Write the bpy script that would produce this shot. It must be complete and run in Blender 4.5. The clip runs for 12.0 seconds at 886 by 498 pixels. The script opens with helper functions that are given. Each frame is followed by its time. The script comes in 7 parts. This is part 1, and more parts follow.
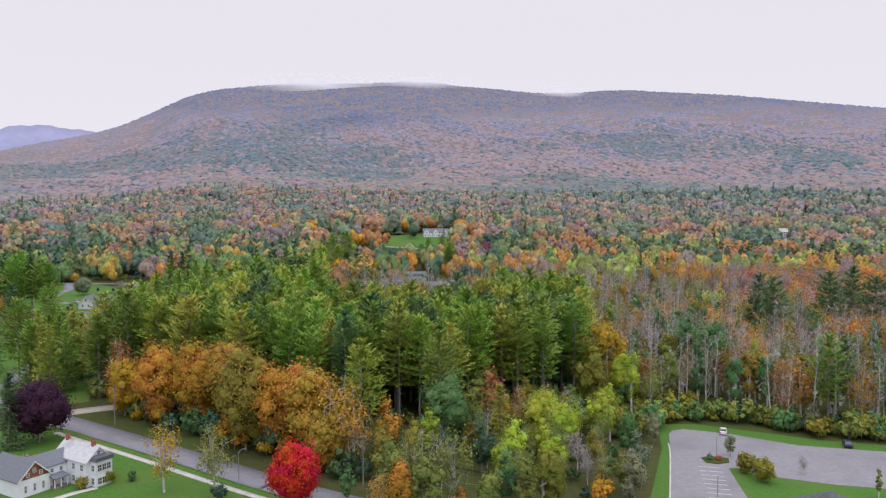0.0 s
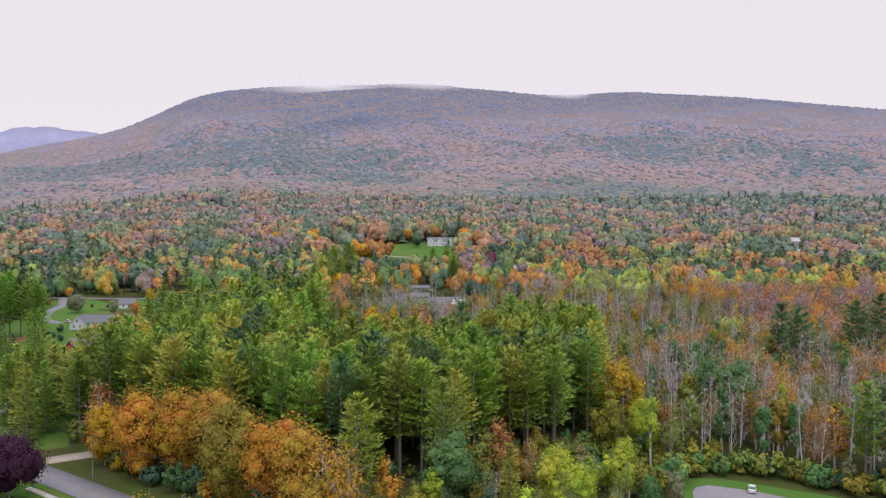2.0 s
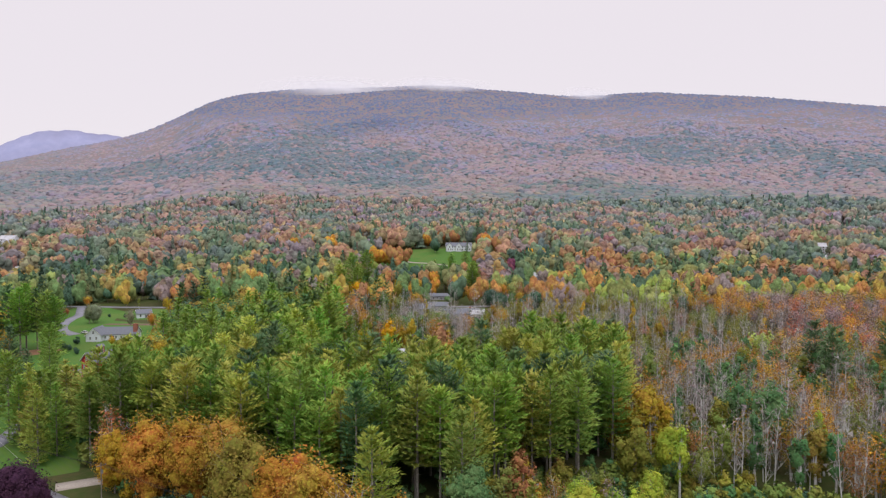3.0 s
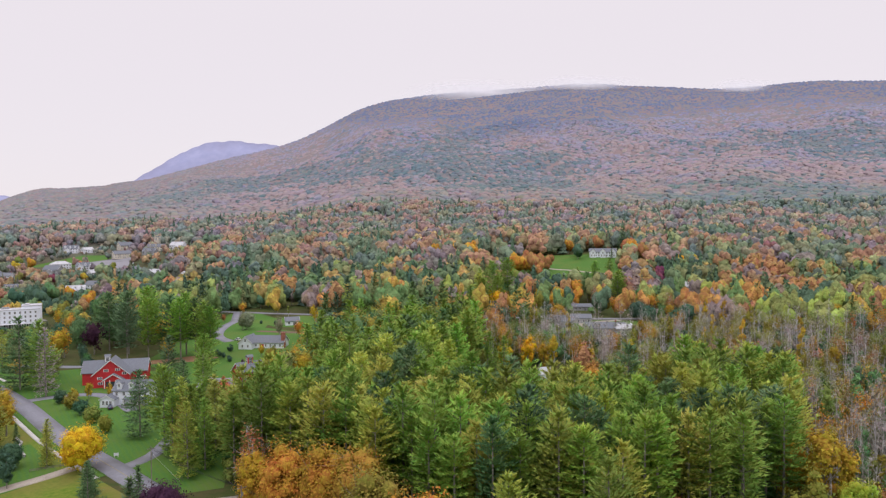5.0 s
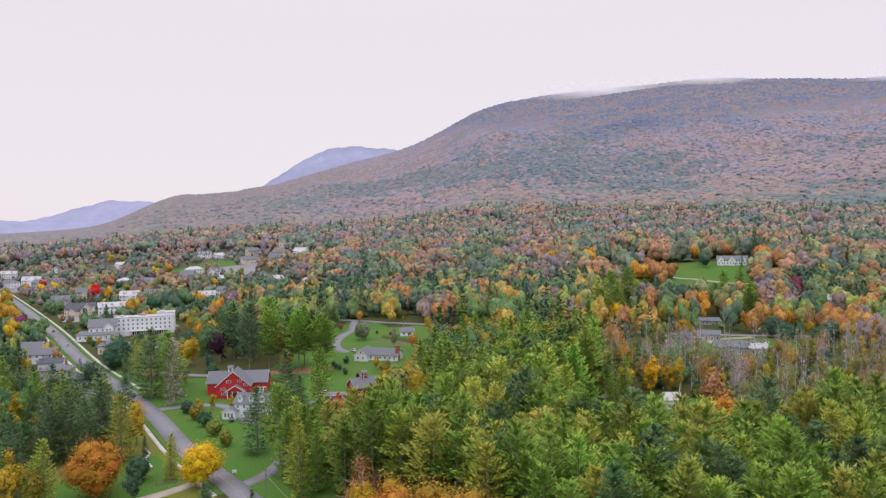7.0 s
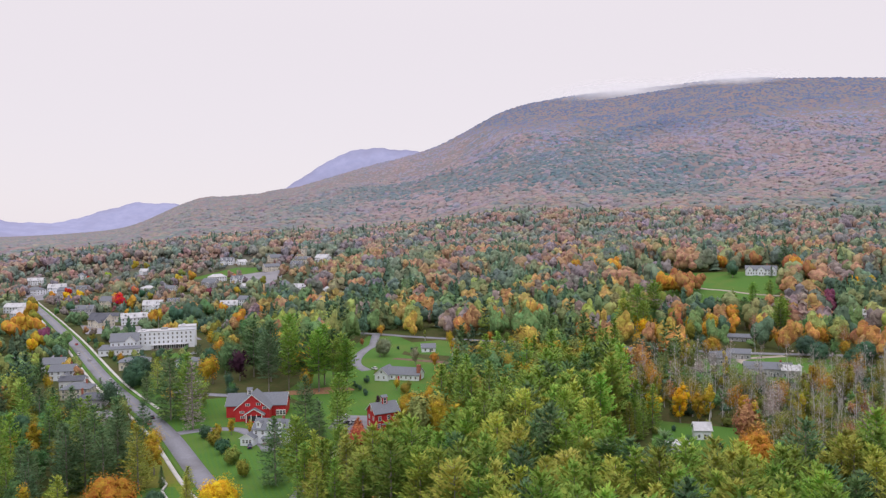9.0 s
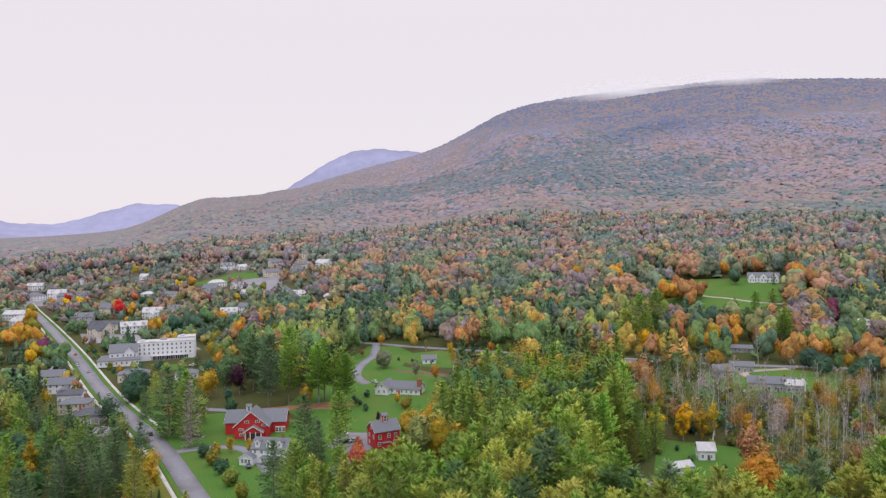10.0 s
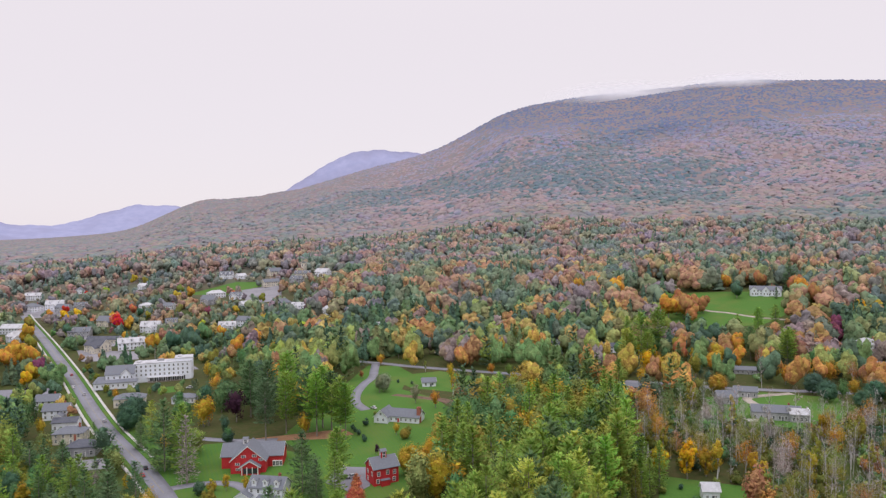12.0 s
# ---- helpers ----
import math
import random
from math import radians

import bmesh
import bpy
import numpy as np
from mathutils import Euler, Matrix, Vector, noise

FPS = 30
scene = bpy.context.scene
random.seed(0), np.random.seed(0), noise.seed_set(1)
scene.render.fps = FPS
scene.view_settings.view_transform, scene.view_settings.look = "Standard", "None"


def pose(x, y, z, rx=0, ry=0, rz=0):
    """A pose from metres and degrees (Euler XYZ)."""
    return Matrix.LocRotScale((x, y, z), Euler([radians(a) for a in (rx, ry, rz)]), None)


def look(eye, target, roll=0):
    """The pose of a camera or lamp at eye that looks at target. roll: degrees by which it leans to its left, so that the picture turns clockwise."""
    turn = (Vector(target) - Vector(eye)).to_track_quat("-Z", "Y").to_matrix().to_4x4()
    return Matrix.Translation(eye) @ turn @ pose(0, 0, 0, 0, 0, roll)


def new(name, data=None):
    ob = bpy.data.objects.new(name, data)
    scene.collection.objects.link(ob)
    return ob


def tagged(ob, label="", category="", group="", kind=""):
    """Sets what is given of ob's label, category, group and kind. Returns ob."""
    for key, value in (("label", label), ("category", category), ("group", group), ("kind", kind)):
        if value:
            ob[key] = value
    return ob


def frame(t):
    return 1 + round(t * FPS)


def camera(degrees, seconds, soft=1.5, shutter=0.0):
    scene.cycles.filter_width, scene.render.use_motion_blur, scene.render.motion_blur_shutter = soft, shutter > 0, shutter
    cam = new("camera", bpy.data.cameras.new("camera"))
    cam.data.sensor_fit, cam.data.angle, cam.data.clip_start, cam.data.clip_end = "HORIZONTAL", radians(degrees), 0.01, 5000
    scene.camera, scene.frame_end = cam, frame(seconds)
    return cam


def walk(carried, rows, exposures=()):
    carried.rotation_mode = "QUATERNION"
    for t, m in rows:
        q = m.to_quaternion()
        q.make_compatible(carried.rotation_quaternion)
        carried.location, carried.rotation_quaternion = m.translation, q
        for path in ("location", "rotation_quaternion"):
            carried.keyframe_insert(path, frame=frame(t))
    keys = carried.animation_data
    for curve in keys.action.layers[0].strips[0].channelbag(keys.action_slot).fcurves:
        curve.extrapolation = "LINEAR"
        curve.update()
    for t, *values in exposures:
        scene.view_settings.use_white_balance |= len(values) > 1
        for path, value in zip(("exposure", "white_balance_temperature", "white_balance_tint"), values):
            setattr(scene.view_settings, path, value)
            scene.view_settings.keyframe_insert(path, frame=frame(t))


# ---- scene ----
cam = camera(63.2, 12.0, 1.3)
METRES, EYE, TILT, LEAN, TURN = 90.0, 58.0, -2.2, 0.0, 0.0
ROWS = [
    (0.0, 0.0, 0.0, 0.0, 0.0, 0.0, -0.0),
    (0.5, 0.0008, 0.0307, 0.0172, 0.11, 0.05, -0.06),
    (1.0, 0.0012, 0.0784, 0.0433, 0.22, 0.04, -0.09),
    (1.5, 0.0007, 0.126, 0.0756, 0.31, 0.04, -0.1),
    (2.0, 0.0002, 0.1717, 0.1125, 0.35, 0.05, -0.09),
    (2.5, 0.0001, 0.2154, 0.1507, 0.35, 0.07, -0.07),
    (3.0, -0.0009, 0.2558, 0.1746, 1.84, 0.11, -0.05),
    (5.0, -0.0081, 0.3895, 0.241, 13.06, 0.17, -0.03),
    (5.5, -0.0124, 0.4184, 0.2561, 15.48, 0.2, -0.05),
    (6.0, -0.0188, 0.4472, 0.2732, 17.74, 0.22, -0.07),
    (6.5, -0.0254, 0.4732, 0.2942, 20.08, 0.24, -0.08),
    (7.0, -0.0325, 0.4968, 0.3147, 22.27, 0.25, -0.09),
    (9.0, -0.0612, 0.5742, 0.4259, 24.06, 0.25, -0.13),
    (9.5, -0.0676, 0.5894, 0.467, 24.09, 0.24, -0.13),
    (10.0, -0.0747, 0.6053, 0.5088, 24.13, 0.23, -0.13),
    (10.5, -0.0812, 0.6215, 0.5502, 24.15, 0.21, -0.14),
    (11.0, -0.0878, 0.6373, 0.5921, 24.19, 0.16, -0.15),
    (11.5, -0.0934, 0.6498, 0.6356, 24.18, 0.14, -0.13),
    (12.0, -0.098, 0.6608, 0.6757, 24.14, 0.14, -0.13),
]
walk(cam, [(t, pose(0, 0, EYE, TILT, LEAN, TURN) @ pose(METRES * x, METRES * y, METRES * z, 90 + pitch, roll, yaw)) for t, x, y, z, yaw, pitch, roll in ROWS],
     [(0.0, 0.0, 6300, 8.6), (1.0, 0.0, 6300, 8.6), (1.4, 0.0, 6500, 10), (12.0, 0.0, 6500, 10)])

# ---- world and light: a bright, even overcast sky ----
SUN_EL, SUN_AZ = 64.0, 165.0
world = bpy.data.worlds.new("overcast_sky")
scene.world = world
world.use_nodes = True
wn, wl = world.node_tree.nodes, world.node_tree.links
wn.clear()
w_out = wn.new("ShaderNodeOutputWorld")
w_bg = wn.new("ShaderNodeBackground")
w_mix = wn.new("ShaderNodeMix")
w_mix.data_type = "RGBA"
w_mix.inputs[0].default_value = 0.99
w_sky = wn.new("ShaderNodeTexSky")
w_sky.sky_type = "NISHITA"
w_sky.sun_disc = False
w_sky.sun_elevation, w_sky.sun_rotation = radians(SUN_EL), radians(SUN_AZ)
w_mix.inputs[7].default_value = (0.82, 0.755, 0.8, 1)
wl.new(w_sky.outputs[0], w_mix.inputs[6])
wl.new(w_mix.outputs[2], w_bg.inputs[0])
# an overcast dome: even towards the horizon, brighter towards the zenith
w_up, w_rise = wn.new("ShaderNodeSeparateXYZ"), wn.new("ShaderNodeMapRange")
w_rise.interpolation_type = "SMOOTHSTEP"
wl.new(wn.new("ShaderNodeTexCoord").outputs["Generated"], w_up.inputs[0])
wl.new(w_up.outputs[2], w_rise.inputs[0])
for k, v in enumerate((0.25, 1.0, 1.0, 1.8)):
    w_rise.inputs[k + 1].default_value = v
wl.new(w_rise.outputs[0], w_bg.inputs[1])
wl.new(w_bg.outputs[0], w_out.inputs[0])

sun = new("sun", bpy.data.lights.new("sun", "SUN"))
sun.data.energy, sun.data.angle, sun.data.color = 0.8, radians(50), (0.84, 0.94, 1.0)
sun.matrix_world = look((0, 0, 0), (-math.sin(radians(SUN_AZ)), -math.cos(radians(SUN_AZ)), -math.tan(radians(SUN_EL))))


# ---- materials ----
def nodes_of(name):
    m = bpy.data.materials.new(name)
    m.use_nodes = True
    n, l = m.node_tree.nodes, m.node_tree.links
    return m, n, l, n["Principled BSDF"]


def mixed(n, l, fac, a, b):
    """A colour mix of two sockets or colours."""
    k = n.new("ShaderNodeMix")
    k.data_type = "RGBA"
    for i, v in ((0, fac), (6, a), (7, b)):
        if isinstance(v, (int, float)):
            k.inputs[i].default_value = v
        elif isinstance(v, tuple):
            k.inputs[i].default_value = (*v, 1)
        else:
            l.new(v, k.inputs[i])
    return k.outputs[2]


def noise_of(n, l, scale, detail=4, rough=0.55, coord=None):
    k = n.new("ShaderNodeTexNoise")
    k.inputs["Scale"].default_value, k.inputs["Detail"].default_value, k.inputs["Roughness"].default_value = scale, detail, rough
    if coord is None:
        coord = n.new("ShaderNodeTexCoord").outputs["Object"]
    l.new(coord, k.inputs["Vector"])
    return k.outputs["Fac"]


def ranged(n, l, v, a, b, c=0.0, d=1.0):
    k = n.new("ShaderNodeMapRange")
    l.new(v, k.inputs[0])
    for i, x in enumerate((a, b, c, d)):
        k.inputs[i + 1].default_value = x
    return k.outputs[0]


def surface(name, a, b, fine=3.0, coarse=0.25, rough=0.85, c=None, bump=0.02, metal=0.0, spec=0.3):
    """Two tones at a fine scale, a third in broad stains, and a fine relief."""
    m, n, l, p = nodes_of(name)
    f = ranged(n, l, noise_of(n, l, fine, 5), 0.35, 0.65)
    col = mixed(n, l, f, a, b)
    g = ranged(n, l, noise_of(n, l, coarse, 4), 0.48, 0.68)
    col = mixed(n, l, g, col, c or tuple(0.75 * v for v in a))
    l.new(col, p.inputs["Base Color"])
    p.inputs["Roughness"].default_value, p.inputs["Metallic"].default_value = rough, metal
    p.inputs["Specular IOR Level"].default_value = spec
    if bump:
        k = n.new("ShaderNodeBump")
        k.inputs["Strength"].default_value, k.inputs["Distance"].default_value = 0.6, bump
        l.new(f, k.inputs["Height"])
        l.new(k.outputs[0], p.inputs["Normal"])
    return m


def foliage(name, from_attribute, glow=0.14, low=1.0, high=1.3, hues=0.04, mottle=0.16, patch_size=0.24, relief=0.0, grain=0.8):
    """Leaves: the tree's own colour, varied from leaf to leaf and from branch to branch, with light passing through."""
    m, n, l, p = nodes_of(name)
    info, geo = n.new("ShaderNodeObjectInfo"), n.new("ShaderNodeNewGeometry")
    if from_attribute:
        at = n.new("ShaderNodeAttribute")
        at.attribute_name = "tint"
        col = at.outputs["Color"]
    else:
        col = info.outputs["Color"]
    branch = noise_of(n, l, patch_size, 2, 0.5, geo.outputs["Position"])
    hsv = n.new("ShaderNodeHueSaturation")
    l.new(col, hsv.inputs["Color"])
    value = n.new("ShaderNodeMath")
    value.operation = "MULTIPLY"
    l.new(ranged(n, l, geo.outputs["Random Per Island"], 0, 1, low, high), value.inputs[0])
    l.new(ranged(n, l, branch, 0.3, 0.7, 1 - mottle, 1 + mottle), value.inputs[1])
    l.new(value.outputs[0], hsv.inputs["Value"])
    hue = n.new("ShaderNodeMath")
    hue.operation = "MULTIPLY_ADD"
    l.new(geo.outputs["Random Per Island"], hue.inputs[0])
    hue.inputs[1].default_value = hues
    l.new(ranged(n, l, branch, 0.3, 0.7, 0.5 - hues / 2 + hues * 0.45, 0.5 - hues / 2 - hues * 0.45), hue.inputs[2])
    l.new(hue.outputs[0], hsv.inputs["Hue"])
    hsv.inputs["Saturation"].default_value = 1.0
    l.new(hsv.outputs[0], p.inputs["Base Color"])
    p.inputs["Roughness"].default_value, p.inputs["Specular IOR Level"].default_value = 0.7, 0.12
    if relief:
        # sprays of leaves that stand out of the crown
        k = n.new("ShaderNodeBump")
        k.inputs["Strength"].default_value, k.inputs["Distance"].default_value = 1.0, relief
        l.new(noise_of(n, l, grain, 3, 0.6, geo.outputs["Position"]), k.inputs["Height"])
        l.new(k.outputs[0], p.inputs["Normal"])
    tr, add = n.new("ShaderNodeBsdfTranslucent"), n.new("ShaderNodeMixShader")
    l.new(hsv.outputs[0], tr.inputs[0])
    add.inputs[0].default_value = glow
    l.new(p.outputs[0], add.inputs[1])
    l.new(tr.outputs[0], add.inputs[2])
    l.new(add.outputs[0], n["Material Output"].inputs[0])
    return m


M_LEAF = foliage("leaves", False, 0.22, 0.84, 1.22, 0.045, 0.2, 0.24, 0.5, 1.6)
M_FAR = foliage("far_leaves", True, 0.12, 0.84, 1.18, 0.045, 0.18, 0.24, 0.6, 1.2)
M_VALLEY = foliage("valley_leaves", True, 0.06, 0.74, 1.26, 0.035, 0.2, 0.2, 1.4, 1.0)
M_CANOPY = foliage("far_canopy", True, 0.0, 0.95, 1.05, 0.02, 0.08, 0.04, 0.4, 0.25)
M_BARK = surface("bark", (0.19, 0.17, 0.15), (0.35, 0.315, 0.28), 2.5, 0.4, 0.9)
M_PALEBARK = surface("pale_bark", (0.52, 0.5, 0.49), (0.72, 0.7, 0.68), 1.5, 0.4, 0.85)
M_ASPHALT = surface("asphalt", (0.22, 0.22, 0.255), (0.265, 0.265, 0.3), 1.2, 0.06, 0.9, (0.19, 0.185, 0.2), 0.01)
M_LOT = surface("worn_asphalt", (0.24, 0.235, 0.255), (0.29, 0.28, 0.305), 0.9, 0.05, 0.9, (0.2, 0.195, 0.215), 0.01)
M_CONCRETE = surface("concrete", (0.5, 0.48, 0.46), (0.62, 0.6, 0.57), 1.5, 0.3, 0.85, (0.42, 0.4, 0.38), 0.01)
M_GRAVEL = surface("gravel", (0.36, 0.31, 0.26), (0.5, 0.44, 0.38), 3.0, 0.1, 0.95, None, 0.03)
M_LAWN = surface("lawn_grass", (0.06, 0.155, 0.035), (0.09, 0.19, 0.042), 1.6, 0.045, 0.9, (0.115, 0.17, 0.045), 0.05, spec=0.1)


def striped(m, tone):
    """Mowing stripes on a lawn."""
    n, l = m.node_tree.nodes, m.node_tree.links
    p = n["Principled BSDF"]
    old = p.inputs["Base Color"].links[0].from_socket
    wave = n.new("ShaderNodeTexWave")
    wave.inputs["Scale"].default_value, wave.inputs["Distortion"].default_value, wave.inputs["Detail"].default_value = 0.22, 1.5, 1.0
    wave.bands_direction = "DIAGONAL"
    l.new(n.new("ShaderNodeTexCoord").outputs["Object"], wave.inputs["Vector"])
    f = n.new("ShaderNodeMath")
    f.operation = "MULTIPLY"
    l.new(wave.outputs["Fac"], f.inputs[0])
    f.inputs[1].default_value = 0.4
    l.new(mixed(n, l, f.outputs[0], old, tone), p.inputs["Base Color"])


striped(M_LAWN, (0.1, 0.19, 0.015))
M_MEADOW = surface("meadow_grass", (0.1, 0.17, 0.02), (0.17, 0.21, 0.035), 0.8, 0.03, 0.95, (0.2, 0.17, 0.05), 0.08, spec=0.1)
M_GROUND = surface("woodland_floor", (0.055, 0.075, 0.022), (0.09, 0.08, 0.034), 0.35, 0.02, 0.95, (0.065, 0.1, 0.022), 0.15, spec=0.1)


def upland(m):
    """The floor turns from valley grass to pale mauve-grey, matched to the far crowns, about a kilometre out."""
    n, l = m.node_tree.nodes, m.node_tree.links
    p = n["Principled BSDF"]
    old = p.inputs["Base Color"].links[0].from_socket
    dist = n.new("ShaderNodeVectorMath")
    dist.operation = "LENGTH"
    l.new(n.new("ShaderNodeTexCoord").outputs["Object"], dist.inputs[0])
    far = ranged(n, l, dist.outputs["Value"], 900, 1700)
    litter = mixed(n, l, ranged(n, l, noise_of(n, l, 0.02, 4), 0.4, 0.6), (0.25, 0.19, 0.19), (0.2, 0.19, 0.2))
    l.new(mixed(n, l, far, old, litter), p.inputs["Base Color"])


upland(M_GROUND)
M_WHITE = surface("white_clapboard", (0.76, 0.785, 0.85), (0.81, 0.835, 0.9), 3.0, 0.3, 0.6, (0.72, 0.73, 0.76), 0.01)
M_CREAM = surface("cream_clapboard", (0.62, 0.57, 0.47), (0.7, 0.65, 0.55), 3.0, 0.3, 0.6, None, 0.01)
M_GREY = surface("grey_clapboard", (0.36, 0.36, 0.38), (0.44, 0.44, 0.46), 3.0, 0.3, 0.7, None, 0.01)
M_RED = surface("barn_red_boards", (0.48, 0.028, 0.034), (0.56, 0.04, 0.044), 3.0, 0.3, 0.7, (0.42, 0.024, 0.03), 0.01)
M_SHINGLE = surface("grey_shingle", (0.15, 0.162, 0.19), (0.2, 0.212, 0.24), 2.5, 0.2, 0.85, (0.175, 0.18, 0.205), 0.02)
M_DARKROOF = surface("dark_slate", (0.08, 0.085, 0.11), (0.14, 0.145, 0.17), 2.5, 0.2, 0.8, None, 0.02)
M_PALEROOF = surface("pale_membrane_roof", (0.48, 0.48, 0.5), (0.58, 0.58, 0.61), 1.0, 0.2, 0.8, None, 0.01)
M_BRICK = surface("chimney_brick", (0.3, 0.1, 0.07), (0.42, 0.17, 0.12), 5.0, 0.8, 0.85, None, 0.02)
M_GLASS = surface("window_glass", (0.03, 0.035, 0.045), (0.05, 0.055, 0.065), 0.5, 0.2, 0.08, None, 0, 0, 0.6)
M_TRIM = surface("white_trim", (0.78, 0.77, 0.76), (0.84, 0.83, 0.82), 3.0, 0.3, 0.55, None, 0)
M_WOOD = surface("weathered_wood", (0.2, 0.17, 0.14), (0.32, 0.28, 0.24), 4.0, 0.5, 0.85)
M_CEDAR = surface("cedar_shingle", (0.2, 0.075, 0.045), (0.3, 0.12, 0.07), 4.0, 0.5, 0.85)
M_PAINTLINE = surface("yellow_road_paint", (0.3, 0.27, 0.2), (0.36, 0.31, 0.2), 3.0, 0.5, 0.8, None, 0)
M_METAL = surface("galvanised_metal", (0.35, 0.36, 0.38), (0.45, 0.46, 0.48), 4.0, 0.5, 0.45, None, 0, 0.6)
M_BLACK = surface("black_rubber", (0.02, 0.02, 0.02), (0.035, 0.035, 0.035), 4.0, 0.5, 0.7, None, 0)
# the far hills' base colour has the blue-grey of distance haze painted in
M_HILL = surface("hazed_woods", (0.31, 0.325, 0.48), (0.35, 0.36, 0.52), 0.02, 0.004, 1.0, (0.3, 0.305, 0.44), 0, spec=0.0)


def mist_material():
    """Thin cloud: light passes through it, and it fades out towards its ragged edges."""
    m, n, l, p = nodes_of("thin_mist")
    co = n.new("ShaderNodeTexCoord").outputs["Object"]
    ln = n.new("ShaderNodeVectorMath")
    ln.operation = "LENGTH"
    l.new(co, ln.inputs[0])
    stretch = n.new("ShaderNodeMapping")
    stretch.inputs["Scale"].default_value = (5, 1, 1.2)
    l.new(co, stretch.inputs[0])
    rag = noise_of(n, l, 1.6, 5, 0.6, stretch.outputs[0])
    add = n.new("ShaderNodeMath")
    add.operation = "MULTIPLY_ADD"
    l.new(rag, add.inputs[0])
    add.inputs[1].default_value = 0.3
    l.new(ln.outputs["Value"], add.inputs[2])
    fade = ranged(n, l, add.outputs[0], 1.1, 0.2, 0.0, 0.85)
    tr, tl, df, mx, out = (n.new("ShaderNodeBsdfTransparent"), n.new("ShaderNodeBsdfTranslucent"), n.new("ShaderNodeBsdfDiffuse"), n.new("ShaderNodeMixShader"), n.new("ShaderNodeMixShader"))
    for q in (tl, df):
        q.inputs[0].default_value = (0.79, 0.78, 0.81, 1)
    l.new(tl.outputs[0], mx.inputs[1])
    l.new(df.outputs[0], mx.inputs[2])
    mx.inputs[0].default_value = 0.8
    l.new(fade, out.inputs[0])
    l.new(tr.outputs[0], out.inputs[1])
    l.new(mx.outputs[0], out.inputs[2])
    l.new(out.outputs[0], n["Material Output"].inputs[0])
    return m


M_MIST = mist_material()


# ---- helpers for meshes ----
def part(name, bm, material, parent=None, label=""):
    """Link a bmesh as one mesh object, under a thing or a part."""
    me = bpy.data.meshes.new(name)
    bm.to_mesh(me)
    bm.free()
    me.materials.append(material)
    ob = new(name, me)
    if parent:
        ob.parent = parent
    return tagged(ob, label)


def unit(v):
    return v / (np.linalg.norm(v, axis=-1, keepdims=True) + 1e-9)


def from_arrays(name, verts, faces, material, parent=None, tint=None, smooth=False, normals=None):
    """A mesh object from arrays of vertices and triangles; tint, normals: a colour and a shading normal for each vertex."""
    me = bpy.data.meshes.new(name)
    v, f = np.asarray(verts, dtype=np.float32), np.asarray(faces, dtype=np.int32)
    me.vertices.add(len(v))
    me.vertices.foreach_set("co", v.ravel())
    k = f.shape[1]
    me.loops.add(f.size)
    me.loops.foreach_set("vertex_index", f.ravel())
    me.polygons.add(len(f))
    me.polygons.foreach_set("loop_start", np.arange(0, f.size, k, dtype=np.int32))
    me.polygons.foreach_set("loop_total", np.full(len(f), k, dtype=np.int32))
    if smooth:
        me.polygons.foreach_set("use_smooth", np.ones(len(f), dtype=bool))
    me.update(calc_edges=True)
    if tint is not None:
        at = me.attributes.new("tint", "FLOAT_COLOR", "POINT")
        c = np.ones((len(v), 4), dtype=np.float32)
        c[:, :3] = tint
        at.data.foreach_set("color", c.ravel())
    if normals is not None:
        me.polygons.foreach_set("use_smooth", np.ones(len(f), dtype=bool))
        at = me.attributes.new("custom_normal", "FLOAT_VECTOR", "POINT")
        at.data.foreach_set("vector", np.asarray(unit(normals), dtype=np.float32).ravel())
    me.materials.append(material)
    ob = new(name, me)
    if parent:
        ob.parent = parent
    return ob


def empty(name, x, y, z=None, yaw=0, **tags):
    ob = new(name)
    ob.matrix_basis = pose(x, y, land(x, y) if z is None else z, 0, 0, yaw)
    return tagged(ob, **tags)


# ---- the land: a gentle valley floor, rising to a wooded mountain ----
RISE_Y = (-400, 0, 150, 200, 330, 440, 640, 760, 880, 1140, 1500, 5200)
RISE_Z = (-3, -2, -0.5, 0, 5, 10, 11.5, 22, 40, 60, 68, 70)
RIDGE_A = (-90, -54, -51, -49, -47.4, -46, -44.4, -43.3, -42.1, -41, -40.2, -39.3, -38.6, -37.7, -36.3, -30, -25.3, -22.6, -18.7, -13.3, -2, 8.7, 13.4, 21.9, 31.4, 45, 60, 90)
RIDGE_Z = (66, 72, 84, 95, 108, 146, 212, 254, 284, 302, 294, 250, 298, 330, 312, 456, 540, 632, 795, 855, 894, 812, 825, 762, 640, 480, 300, 66)
RIDGE_R, FOOT_R = 4300.0, 1150.0


def bumps(x, y, k):
    """A smooth, irregular relief of about -1 to 1, with a wavelength of about k."""
    s = 0.0
    for i, (ax, ay, ph) in enumerate(((1, 0.35, 0.3), (-0.55, 1, 1.7), (0.8, -0.75, 4.1), (1.7, 1.1, 2.2), (-1.3, 1.9, 5.2), (2.6, -0.4, 0.9))):
        w = 2 * math.pi / k
        s = s + np.sin(w * (ax * x + ay * y) + ph + 0.8 * np.sin(w * 0.43 * (ay * x - ax * y) + i)) / (1 + 0.45 * i)
    return s / 2.6


